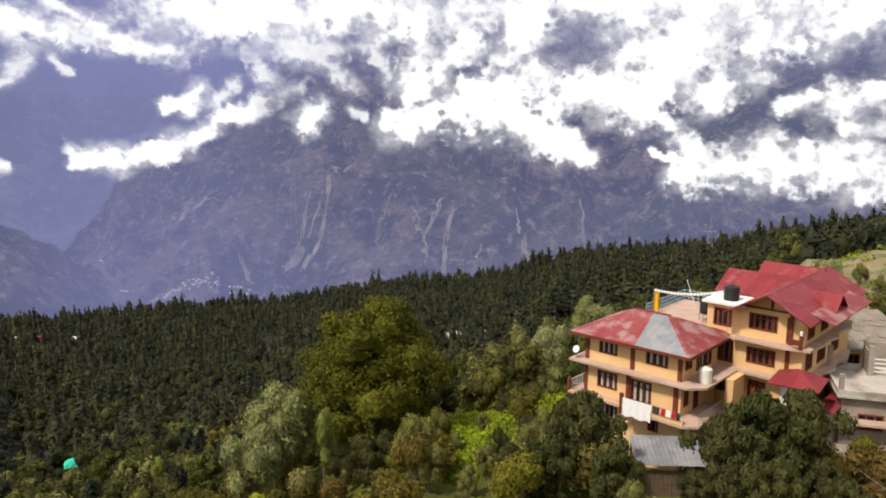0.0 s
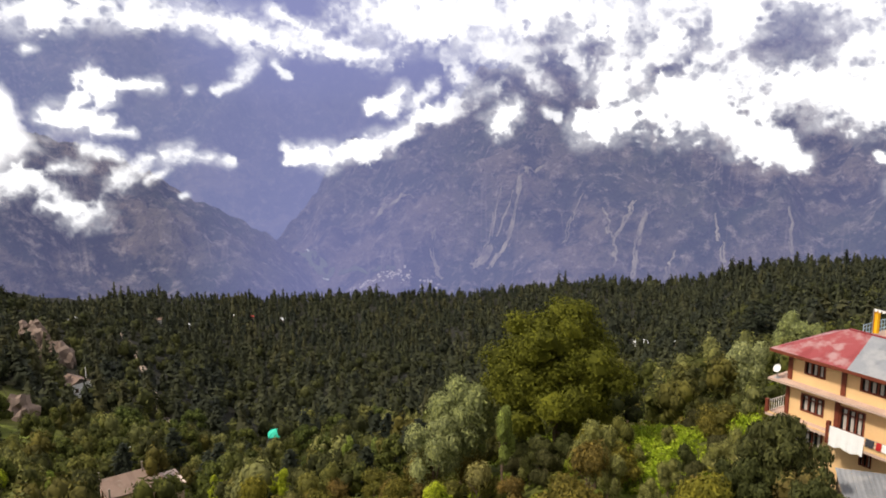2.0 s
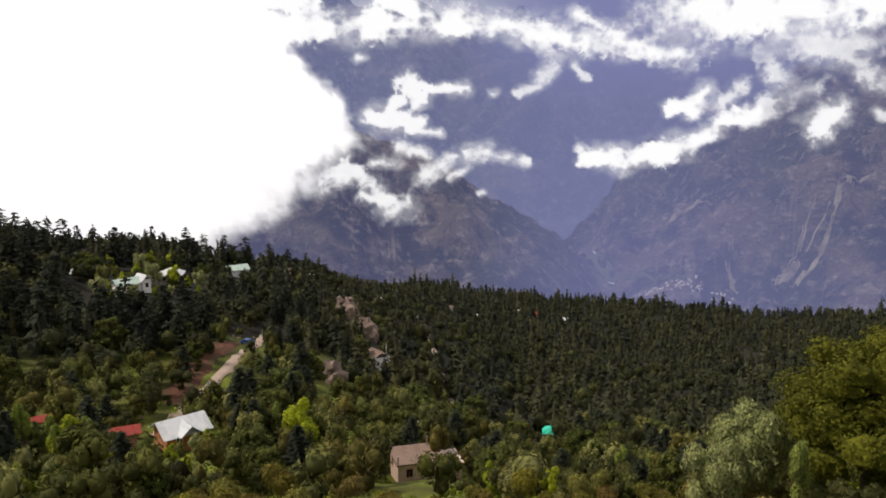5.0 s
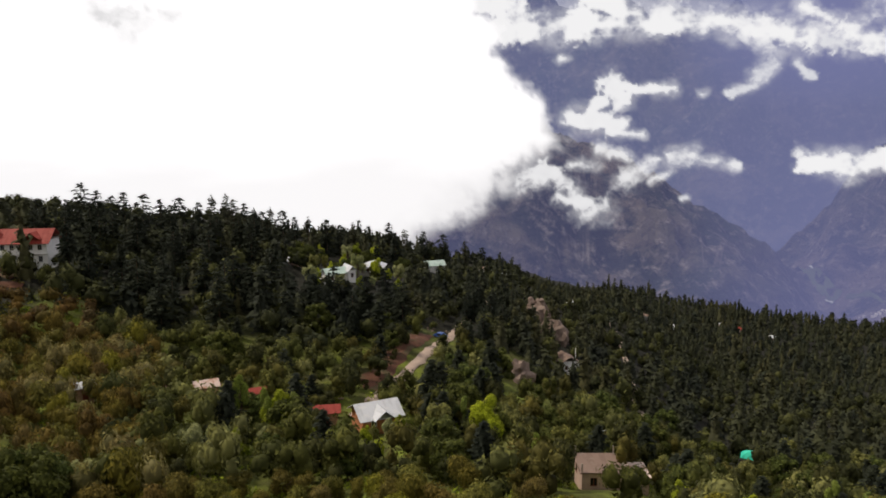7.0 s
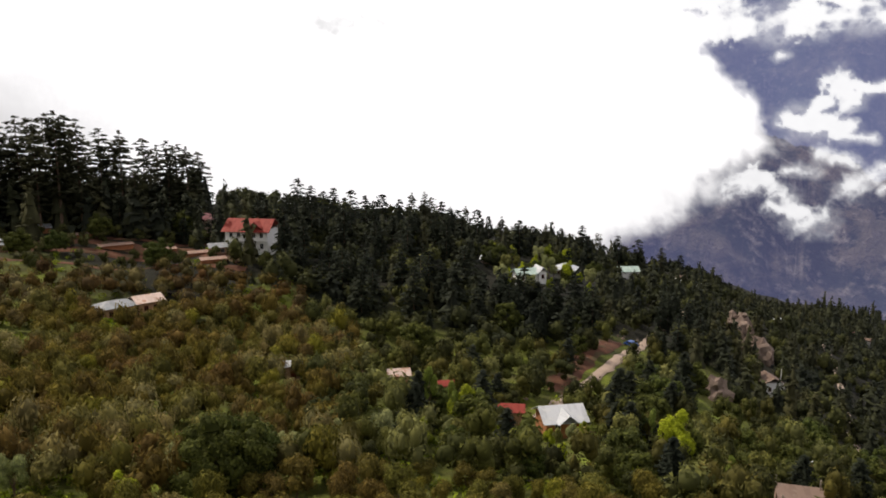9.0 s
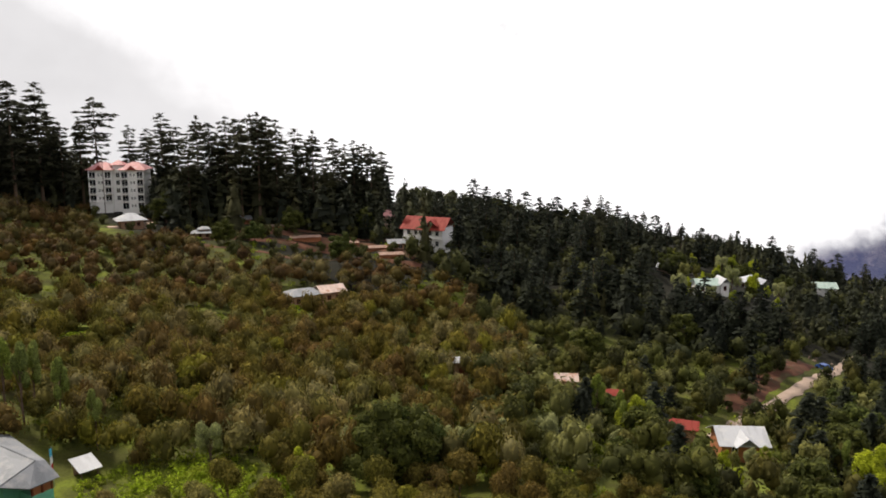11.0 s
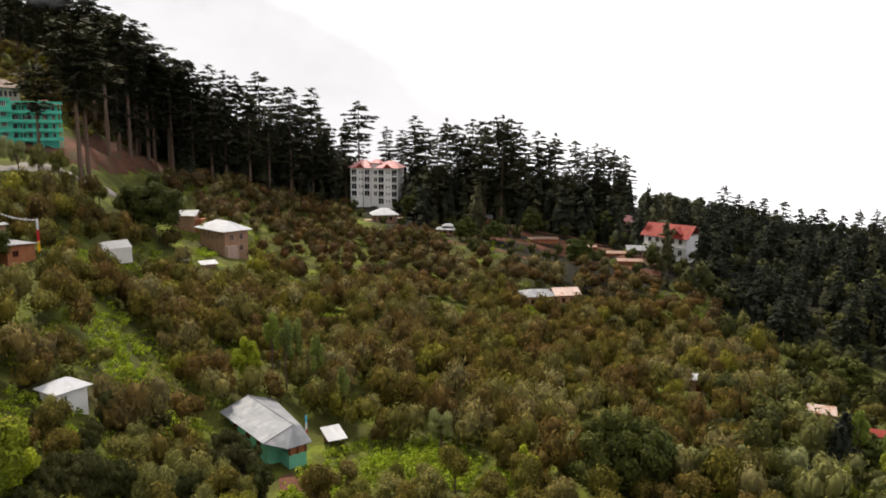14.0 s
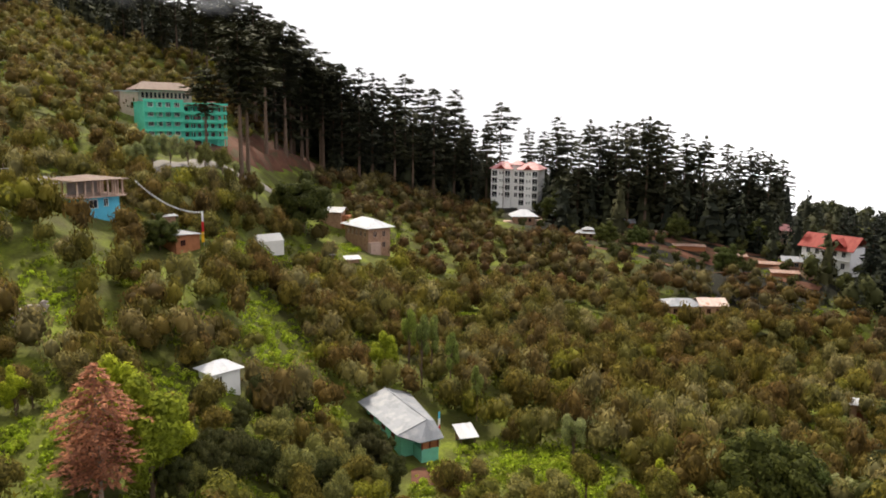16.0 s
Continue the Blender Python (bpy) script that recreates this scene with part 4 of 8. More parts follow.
CLEAR += [(a, r - 7, 4) for a, r in ROADS[:10]] + [(39.5, 98, 4), (40.2, 92, 3.5), (42.2, 224, 5), (60.7, 228, 6), (57.5, 266, 6), (45.9, 171, 4), (70.7, 130, 3.5), (61.4, 117, 3), (44, 288, 8), (43.4, 280, 6), (28.2, 176, 4), (28.4, 168, 4), (39.5, 100, 5), (39.8, 94, 4), (41, 104, 4), (38, 101, 4), (57.4, 110, 5), (56.6, 117, 5), (115.7, 165, 7), (114.8, 158, 4)]

rs = np.random.RandomState(21)


def places(x, y, lo, hi, drift=0.0):
    return list(zip(x, y, height(x, y) - 0.1, rs.uniform(lo, hi, len(x)), rs.uniform(0, 6.28, len(x)), np.clip(0.5 + drift * wave(x, y, 75, 71) + (1 - drift) * rs.uniform(-0.5, 0.5, len(x)), 0, 1)))


def wooded(x, y, r, az):
    return r > forest_edge(az) + 14 * wave(x, y, 60, 5)


# far forest, then the nearer part of it
far_firs = [soft_fir(k, (8.2, 6.6, 9.4)[k % 3], 0.2, (2.9, 3.2, 2.6)[k % 3]) for k in range(9)]
near_firs = [shaggy_fir(20 + k, (8.6, 7.4, 9.6)[k % 3], 0.1, (3.1, 3.4, 2.9)[k % 3]) for k in range(9)]
round_trees = [broad_crown(40 + k, 6.4, 0.2, 3.0, 66, 0.55, 2, 3) for k in range(7)]
x, y, r, az = grid_places(7.0, 390, 830, -37, 62, lambda x, y, r, az: r < np.interp(az, [-40, 30, 62], [830, 790, 560]), rs)
scatter("conifer_forest", far_firs, places(x, y, 0.42, 1.3, 0.45), M_CONIFER, "dense dark green conifer forest on the far spur", "forest")
x, y, r, az = grid_places(24, 420, 800, -37, 40, lambda x, y, r, az: rs.uniform(0, 1, len(x)) < 0.5, rs)
scatter("tall_firs", near_firs, places(x, y, 1.2, 2.0), M_CONIFER, "taller dark firs standing out of the far forest", "forest")
x, y, r, az = grid_places(6.3, 110, 390, -37, 150, lambda x, y, r, az: wooded(x, y, r, az) & ((az < 82) | (r > forest_edge(az) + 6)) & ((az < 66) | (r < 330) | (az > 116)) & (rs.uniform(0, 1, len(x)) < 0.55), rs)
scatter("conifer_wood", near_firs, places(x, y, 0.45, 1.35, 0.4), M_CONIFER, "dense dark conifer wood on the slope", "forest")
x, y, r, az = grid_places(5.6, 110, 420, -37, 84, lambda x, y, r, az: wooded(x, y, r, az) & (rs.uniform(0, 1, len(x)) < 0.46), rs)
scatter("mixed_wood", round_trees, places(x, y, 0.45, 1.35, 0.4), M_MIXED, "dark round-crowned trees among the conifers", "forest")
# upper slope, half lost in fog
x, y, r, az = grid_places(8.0, 300, 540, 112, 150, lambda x, y, r, az: (az > 118) | (r < 330), rs)
scatter("upper_forest", near_firs, places(x, y, 0.8, 1.7), M_CONIFER, "dark conifer forest climbing into the fog", "forest")

# orchard: finer crowns close by, coarser ones away
mid_trees = [broad_crown(60 + k, (4.6, 4.2, 5.2, 4.8)[k % 4], 0.2, (2.0, 2.2, 1.8, 2.1)[k % 4], 270, 0.24, (3, 4, 3, 4)[k % 4], 3, (0.6, 0.5, 0.7, 0.6)[k % 4]) for k in range(12)]
back_trees = [broad_crown(80 + k, 4.2, 0.1, 2.2, 66, 0.36, 2, 3, 0.4) for k in range(10)]


def planted(x, y, r, az):
    top = np.interp(az, [79, 80, 84, 98, 101, 106, 107.5, 116.5, 117.5, 131, 133], [400, 190, 194, 194, 212, 214, 400, 400, 166, 166, 400])
    return ((r < top + 4 * wave(x, y, 20, 15)) | ((az > 117) & (r > 207))) & (r < forest_edge(az) + 14 * wave(x, y, 60, 5)) & (wave(x, y, 30, 8) < 1.15)


x, y, r, az = grid_places(4.5, 78, 190, -37, 78, planted, rs, True)
hill_trees = [broad_crown(160 + k, (6.2, 4.4, 7.4, 5.2)[k % 4], 0.2, (2.5, 2.3, 2.2, 2.7)[k % 4], 215, 0.28, (5, 4, 6, 5)[k % 4], 3, (0.3, 0.5, 0.3, 0.1)[k % 4]) for k in range(12)]
scatter("hillside_trees", hill_trees, places(x, y, 0.5, 1.35), M_HILL, "mixed dark green trees and bushes on the slope", "woodland")
x, y, r, az = grid_places(3.25, 78, 165, 74, 147, planted, rs, True)
scatter("orchard_trees", mid_trees, places(x, y, 0.8, 1.5), M_ORCHARD, "olive and brown leafed orchard trees in loose rows", "orchard")
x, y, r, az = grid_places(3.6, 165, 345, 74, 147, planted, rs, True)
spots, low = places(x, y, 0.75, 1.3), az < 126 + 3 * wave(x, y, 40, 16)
# below bearing 126 the leaf colour carries painted cloud shade
scatter("upper_orchard", back_trees, [q for q, k in zip(spots, low) if k], M_ORCHARD_SHADED, "brown and olive upper slope orchard trees, cloud shade in the leaf colour", "orchard")
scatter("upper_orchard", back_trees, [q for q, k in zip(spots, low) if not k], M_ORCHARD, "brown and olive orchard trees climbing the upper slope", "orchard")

# low growth between the trees
tufts = [broad_crown(120 + k, 1.0, 0.0, 1.2, 40, 0.26, 5, 3, 0.4) for k in range(5)]
ALL_CLEAR = list(CLEAR)
CLEAR[:] = AT_HOUSES
x, y, r, az = grid_places(2.7, 5, 225, -37, 147, lambda x, y, r, az: (rs.uniform(0, 1, len(x)) < np.where((az > 116) & (r < 140), 1.0, np.where(r < 120, 0.75, 0.5))) & ((r < 150) | (az > 74)), rs)
CLEAR[:] = ALL_CLEAR
scatter("undergrowth", tufts, places(x, y, 0.4, 1.25, 0.5), M_WEED, "yellow-green grass and weeds between the trees", "undergrowth")
# rank green weeds on the meadow
x, y, r, az = [np.concatenate(q) for q in zip(*[(lambda a, d, rad: (lambda t, q: (bearing(a, 0, d).x + np.cos(t) * q, bearing(a, 0, d).y + np.sin(t) * q, t, q))(rs.uniform(0, 6.28, 64), rad * 1.15 * np.sqrt(rs.uniform(0, 1, 64))))(*m) for m in MEADOW * 2 + GLADES])]
scatter("meadow_weeds", [broad_crown(140 + k, 1.0, 0.0, 0.9, 38, 0.22, 5) for k in range(5)], places(x, y, 0.35, 1.0), M_LIME_STUFF, "bright green rank weeds on meadow and glades", "weeds")
# dark young firs under the tall deodars
x, y, r, az = grid_places(4.6, 232, 300, 84.8, 124, lambda x, y, r, az: r > forest_edge(az) + np.where(az < 101, -18, -4), rs)
scatter("fir_understorey", near_firs, places(x, y, 0.9, 1.9), M_CONIFER, "dense dark young firs below the tall deodars", "forest")

# ---- single trees ----


def part(name, shape, mat, parent, label=""):
    """One mesh under a thing or a part; shape is vertices and faces, or a bmesh."""
    me = bpy.data.meshes.new(name)
    if isinstance(shape, tuple):
        v, f = shape
        me.from_pydata([tuple(p) for p in v], [], [tuple(int(i) for i in q) for q in f])
    else:
        shape.to_mesh(me)
        shape.free()
    for m in mat if isinstance(mat, (list, tuple)) else [mat]:
        me.materials.append(m)
    ob = new(name, me)
    ob.parent = parent
    if label:
        ob["label"] = label
    return ob


def tree(name, crown, trunk, mat, label, category="tree", bark=None):
    top = new(name)
    part("trunk", trunk, bark or M_BARK, top)
    part("crown", crown, mat, top)
    return tagged(top, label, category)


def stand(az, r, scale=1.0, turn=0.0, sink=0.15):
    p = bearing(az, 0, r)
    return Matrix.Translation((p.x, p.y, ground_at(p.x, p.y) - sink)) @ pose(0, 0, 0, 0, 0, turn) @ Matrix.Scale(scale, 4)


walnut = tree("walnut_tree", dome_crown(301, 17.4, 1.2, 7.7, 110, 26000, 0.22), limbs(301, 15.0, 2.5, 5.0, 0.55, 14), M_WALNUT, "large dark spreading walnut tree with yellowing crown")
walnut.matrix_world = stand(5.5, 77, 0.92)
T_POPLAR = tree("poplar", broad_crown(310, 12, 2.2, 1.45, 2200, 0.20, 7, upright=0.6), limbs(310, 12, 2.0, 1.2, 0.16, 8), M_BROAD, "slender upright green poplar tree")
T_WILLOW = tree("willow", broad_crown(311, 9.6, 1.2, 3.0, 5000, 0.165, 15, upright=0.5), limbs(311, 9.6, 1.5, 2.6, 0.2, 9), M_WILLOW, "pale silvery green willow tree")
T_BUSH = tree("round_willow", broad_crown(312, 6.4, 0.5, 2.2, 3400, 0.15, 10, upright=0.6), limbs(312, 6.4, 0.8, 1.8, 0.14, 8), M_OLIVE, "rounded grey-green willow with upright shoots")
T_LIME = tree("green_tree", broad_crown(313, 9.5, 0.8, 3.0, 4800, 0.18, 20), limbs(313, 9.5, 1.2, 2.6, 0.2, 9), M_LIME, "bright yellow-green leafy tree")
T_THICKET = tree("dark_bush", broad_crown(314, 5.6, 0.2, 2.5, 3200, 0.2, 9, upright=0.75), limbs(314, 5.6, 0.6, 2.0, 0.12, 8), M_THICKET, "dark olive bush with upright shoots", "bush")
T_ROUND = tree("round_tree", dome_crown(302, 9.6, 0.5, 4.8, 44, 6500, 0.26), limbs(302, 8.5, 1.5, 3.2, 0.3, 9), M_BROAD_DARK, "dark round-headed tree among the orchard")
T_NEARBUSH = tree("bushy_tree", broad_crown(315, 5.8, 0.2, 2.6, 6500, 0.135, 44, upright=0.6, high=0.25), limbs(315, 5.8, 0.6, 2.0, 0.12, 10), M_THICKET, "dark olive bushy tree with upright shoots below the guesthouse")
T_FARBUSH = tree("small_bush", broad_crown(316, 5.2, 0.1, 2.4, 520, 0.3, 8, upright=0.4), limbs(316, 5.2, 0.6, 1.8, 0.12, 4), M_THICKET, "small dark olive bush on the upper terraces", "bush")
SPECIES = {"farbush": T_FARBUSH, "nearbush": T_NEARBUSH, "round": T_ROUND, "thicket": T_THICKET, "poplar": T_POPLAR, "willow": T_WILLOW, "bush": T_BUSH, "lime": T_LIME}
GROVE = []
# below and beside the guesthouse
GROVE += [
    ("nearbush", -11.4, 52, 1.5), ("nearbush", -13.8, 47, 0.95), ("nearbush", -9.3, 50, 1.1), ("nearbush", -22.0, 50, 1.3), ("nearbush", -24.4, 51, 1.5), ("nearbush", -27.2, 53, 1.45),
    ("nearbush", -25.8, 47, 0.9), ("nearbush", -20.4, 48, 0.72), ("nearbush", -30.6, 47, 0.75), ("bush", -15.4, 45, 0.6), ("bush", -23.4, 45, 0.55), ("lime", -13, 88, 0.7),
    ("bush", -33, 104, 0.5), ("bush", -31.2, 114, 0.5), ("bush", -30, 122, 0.6), ("willow", -28.2, 118, 0.7), ("bush", -27.6, 126, 0.8), ("willow", -8.6, 112, 1.25), ("willow", -11.9, 116, 1.3),
    ("willow", -13.6, 104, 1), ("willow", -15.2, 100, 1), ("nearbush", -29, 50, 0.8), ("nearbush", -7.6, 51, 0.9),
]
# round the walnut and the meadow
GROVE += [
    ("poplar", 9.9, 66, 0.95), ("willow", 13.2, 76, 1.4), ("willow", 15.6, 71, 1.1), ("bush", 2.3, 62, 1.05), ("bush", 1.3, 58, 0.8), ("lime", 15.5, 57, 0.7),
    ("bush", 7.6, 68, 0.6), ("thicket", 6.4, 66, 0.7), ("lime", 4.2, 66, 0.3), ("thicket", 8.8, 70, 0.6), ("bush", -3.2, 74, 0.4), ("thicket", -5, 80, 0.5),
    ("bush", -1, 68, 0.4), ("thicket", 5.0, 69, 0.75), ("thicket", 6.8, 69, 0.85), ("thicket", 3.9, 70, 0.6), ("thicket", 8.0, 71, 0.8), ("bush", 0.4, 70, 0.7),
    ("bush", -3.4, 60, 0.55), ("thicket", -5.2, 59, 0.6), ("bush", -6.8, 61, 0.65), ("thicket", -4.4, 65, 0.55), ("bush", -8.4, 64, 0.7), ("thicket", -7.0, 67, 0.6), ("bush", -2.0, 56, 0.5),
]
# down the wooded slope
GROVE += [
    ("lime", 48.5, 104, 1.05), ("lime", 55.7, 111, 0.42), ("poplar", 44.4, 102, 0.7), ("lime", 51.8, 90, 0.5), ("lime", 58.4, 104, 0.4), ("willow", 56.6, 106, 0.45), ("lime", 57.3, 97, 0.35), ("bush", 57.8, 108, 0.5), ("willow", 51.5, 103, 0.45), ("poplar", 50.5, 108, 0.72),
    ("willow", 60.2, 226, 0.62), ("lime", 58.6, 224, 0.55), ("round", 59.4, 250, 0.6), ("lime", 62.0, 222, 0.5), ("willow", 57.6, 238, 0.5), ("round", 57.2, 246, 0.55), ("bush", 60.4, 214, 0.9), ("lime", 58.2, 214, 0.5), ("bush", 61.6, 230, 0.9), ("willow", 59.2, 240, 0.6), ("lime", 61.8, 242, 0.5), ("bush", 57.6, 262, 0.9),
    ("willow", 58.4, 256, 0.55), ("lime", 56.4, 268, 0.55), ("bush", 59.8, 222, 0.8), ("lime", 60.9, 220, 0.45), ("willow", 57, 250, 0.5), ("bush", 62.4, 236, 0.9),
    ("lime", 59, 268, 0.5), ("round", 30.5, 118, 0.75), ("poplar", 20.5, 96, 0.7), ("poplar", 22.5, 100, 0.75), ("lime", 28, 90, 0.66), ("bush", 24, 80, 0.9),
    ("lime", 33, 92, 0.6),
]
# on the terraces below the ridge
GROVE += [
    ("round", 101.2, 246, 0.9), ("round", 97.2, 214, 0.7), ("round", 88.4, 205, 0.75), ("round", 95, 216, 0.6), ("lime", 84.2, 234, 0.6), ("round", 86.5, 236, 0.8),
    ("round", 92.2, 228, 0.7), ("bush", 100.2, 222, 0.6), ("bush", 96.2, 208, 0.6), ("bush", 93.6, 214, 0.55), ("bush", 90.2, 210, 0.6), ("lime", 94.4, 226, 0.3),
    ("bush", 87, 208, 0.5), ("lime", 97.8, 218, 0.3), ("thicket", 102.6, 257, 0.8), ("thicket", 101.6, 250, 0.9), ("thicket", 105.9, 256, 0.8), ("thicket", 105.4, 246, 0.7),
    ("thicket", 106.8, 250, 0.9), ("thicket", 100.6, 236, 0.8), ("thicket", 99.6, 228, 0.7), ("thicket", 97, 228, 0.8), ("thicket", 96.6, 236, 0.9), ("thicket", 94.6, 238, 0.8),
    ("thicket", 93.2, 222, 0.8), ("thicket", 92, 214, 0.7),
]
# on the terraces below the ridge
GROVE += [
    ("thicket", 91, 232, 0.9), ("thicket", 89.6, 230, 0.8), ("thicket", 90, 218, 0.7), ("thicket", 87.6, 230, 0.9), ("thicket", 86, 224, 0.8), ("thicket", 86.8, 214, 0.7),
    ("thicket", 85.2, 228, 0.9), ("thicket", 83, 228, 0.8), ("thicket", 82.4, 206, 0.7), ("thicket", 80.6, 206, 0.9), ("thicket", 79.8, 212, 1), ("thicket", 98.4, 240, 0.9),
    ("thicket", 95.8, 222, 0.6), ("thicket", 88.8, 212, 0.6), ("thicket", 84, 199, 0.7), ("thicket", 103, 246, 0.6),
]
# in the lower orchard
GROVE += [
    ("poplar", 68.2, 108, 0.9), ("poplar", 66.2, 105, 0.85), ("lime", 65.2, 104, 1), ("willow", 72, 92, 0.7), ("poplar", 106.9, 95, 0.75), ("willow", 99, 86, 0.62),
    ("willow", 98, 90, 0.6), ("willow", 88, 84, 0.55), ("round", 84.8, 78, 1), ("round", 83, 81, 0.8), ("lime", 82, 80, 0.62), ("lime", 92, 76, 0.6),
]
# in the upper orchard and round the huts
GROVE += [
    ("poplar", 111.4, 103, 1.0), ("poplar", 110.6, 105, 0.95), ("poplar", 109.1, 101, 0.9), ("poplar", 112.4, 106, 0.95), ("lime", 114.4, 104, 0.8), ("willow", 139, 118, 0.62), ("willow", 132.3, 158, 0.75),
    ("willow", 131.2, 162, 0.8), ("willow", 130, 164, 0.75), ("willow", 128.8, 166, 0.7), ("bush", 127.6, 168, 1), ("bush", 126.4, 170, 1), ("willow", 125.2, 172, 0.6),
    ("bush", 124, 170, 0.9), ("bush", 122.6, 172, 0.9), ("willow", 117, 178, 0.6), ("willow", 118.6, 200, 0.65), ("round", 120.6, 172, 1.3), ("round", 131, 122, 0.55),
]
# on the earth bank, and rough growth on the terraces
GROVE += [("thicket", 57.4, 158, 0.5), ("thicket", 56.1, 171, 0.45), ("thicket", 55.0, 184, 0.5), ("bush", 54.2, 196, 0.5), ("thicket", 58.4, 149, 0.45)]
rw = np.random.RandomState(55)
GROVE += [("thicket", rw.uniform(83, 104), rw.uniform(200, 246), rw.uniform(0.45, 0.85)) for _ in range(46)]
# near the dead conifer
GROVE += [
    ("lime", 132.4, 60, 1.2), ("lime", 134.8, 63, 1.15), ("lime", 131.2, 62, 0.9), ("bush", 116.8, 73, 0.95), ("bush", 119.8, 74, 1.05), ("bush", 121.5, 66, 1),
    ("bush", 118.2, 64, 0.95), ("bush", 115, 70, 0.7), ("nearbush", 115.6, 76, 1.2), ("nearbush", 117.4, 80, 1.0), ("nearbush", 113.9, 73, 0.95), ("nearbush", 114.8, 82, 0.95), ("nearbush", 116.2, 84, 1.05), ("nearbush", 128.6, 78, 0.7), ("nearbush", 126.2, 76, 0.6), ("lime", 141, 72, 0.5),
]
GROVE += [(("bush", "nearbush", "thicket", "nearbush")[k % 4], 116.5 + 14.5 * (k * 0.618 % 1), 60 + 15 * (k * 0.382 % 1), 0.55 + 0.4 * (k * 0.271 % 1)) for k in range(22)]
GROVE += [("bush", 128.2, 80, 0.75), ("thicket", 125.6, 80, 0.6), ("thicket", 124.4, 86, 0.7), ("bush", 122.8, 82, 0.7), ("thicket", 121.0, 90, 0.75), ("bush", 119.6, 84, 0.7)]
GROVE += [(("willow", "lime", "willow", "bush")[k % 4], 136.2 + 6.6 * (k * 0.618 % 1), 146 + 13 * (k * 0.382 % 1), 0.4 + 0.22 * (k * 0.271 % 1)) for k in range(16)]
# pale bushes along the foot of the wood
GROVE += [
    ("willow", 76, 88, 0.6), ("willow", 73.5, 92, 0.55), ("willow", 70, 95, 0.6), ("willow", 66.5, 98, 0.5), ("lime", 68.8, 92, 0.6),
    ("willow", 79.5, 86, 0.55), ("lime", 62.5, 96, 0.6), ("poplar", 64, 104, 0.85), ("lime", 74.8, 84, 0.45), ("bush", 71.5, 86, 0.8),
]
# bright fruit trees round the cottages below the ridge
rw = np.random.RandomState(63)
for n, (a, r) in enumerate(TREE_GARDEN):
    if all((bearing(a, 0, r) - bearing(b, 0, d)).length > q for b, d, q in ((60.6, 237, 7), (60.7, 228, 6), (57.4, 277, 7), (57.5, 266, 6))):
        GROVE.append((("lime", "willow", "hillbroad", "round", "lime", "hillbroad", "hilltree")[n % 7], a + rw.uniform(-0.5, 0.5), r + rw.uniform(-6, 6), rw.uniform(0.6, 0.95)))
# darker trees and small conifers that stand out among the bushes of the lower slope
T_HILLTREE = tree("hill_tree", dome_crown(303, 8.6, 0.4, 3.7, 24, 1300, 0.36), limbs(303, 7.6, 1.2, 2.6, 0.22, 7), M_BROAD_DARK, "dark round-headed tree on the wooded slope")
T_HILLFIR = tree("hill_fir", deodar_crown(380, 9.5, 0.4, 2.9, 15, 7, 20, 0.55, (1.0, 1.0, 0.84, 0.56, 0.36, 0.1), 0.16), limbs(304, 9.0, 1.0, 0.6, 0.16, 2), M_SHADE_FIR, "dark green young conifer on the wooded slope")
T_HILLBROAD = tree("hill_broadleaf", broad_crown(305, 8.2, 0.4, 2.5, 1100, 0.32, 9, upright=0.3), limbs(305, 7.6, 1.2, 1.8, 0.16, 6), M_OLIVE, "olive green upright tree on the wooded slope")
SPECIES.update(hilltree=T_HILLTREE, hillfir=T_HILLFIR, hillbroad=T_HILLBROAD)
rw = np.random.RandomState(91)
for n in range(170):
    az, r = rw.uniform(14, 71), rw.uniform(84, 185)
    p = bearing(az, 0, r)
    if all((p - bearing(a, 0, d)).length > q + 1.5 for a, d, q in CLEAR):
        GROVE.append((("hilltree", "hillfir", "hilltree", "hillbroad", "hillfir")[n % 5], az, r, rw.uniform(0.5, 1.05)))
for n in range(46):
    az, r = rw.uniform(47.2, 60), rw.uniform(108, 200)
    p, road = bearing(az, 0, r), np.interp(az, [50, 52, 55, 59], [236, 200, 164, 132])
    if (r < road - 42 or r > road + 9) and all((p - bearing(a, 0, d)).length > q + 0.5 for a, d, q in CLEAR):
        GROVE.append((("hillfir", "hilltree", "hillfir")[n % 3], az, r, rw.uniform(0.75, 1.2)))
first = {}
for kind_, az, r, s in GROVE:
    kind_ = "farbush" if r > 185 and kind_ in ("thicket", "bush") else kind_
    m = stand(az, r, s, az * 37 % 360)
    if kind_ in first:
        copy_thing(SPECIES[kind_], m)
    else:
        first[kind_] = m
for kind_, m in first.items():
    SPECIES[kind_].matrix_world = m

# the dead conifer
dead = tree("dead_conifer", deodar_crown(330, 11.6, 2.4, 3.9, 26, 11, 46, 0.2, (0.55, 0.9, 0.95, 0.6, 0.36, 0.1), 0.22), join([tube((0, 0, -0.5), (0, 0, 11.2), 0.2, 0.03, 7)] + [tube((0, 0, z), (math.cos(z * 2.4) * 2.4, math.sin(z * 2.4) * 2.4, z - 0.3), 0.05, 0.012, 4) for z in np.arange(2.4, 9.5, 0.4)]), M_DEAD, "dead conifer with rust-brown dry needles", bark=M_DEADBARK)
dead.matrix_world = stand(136.0, 57)

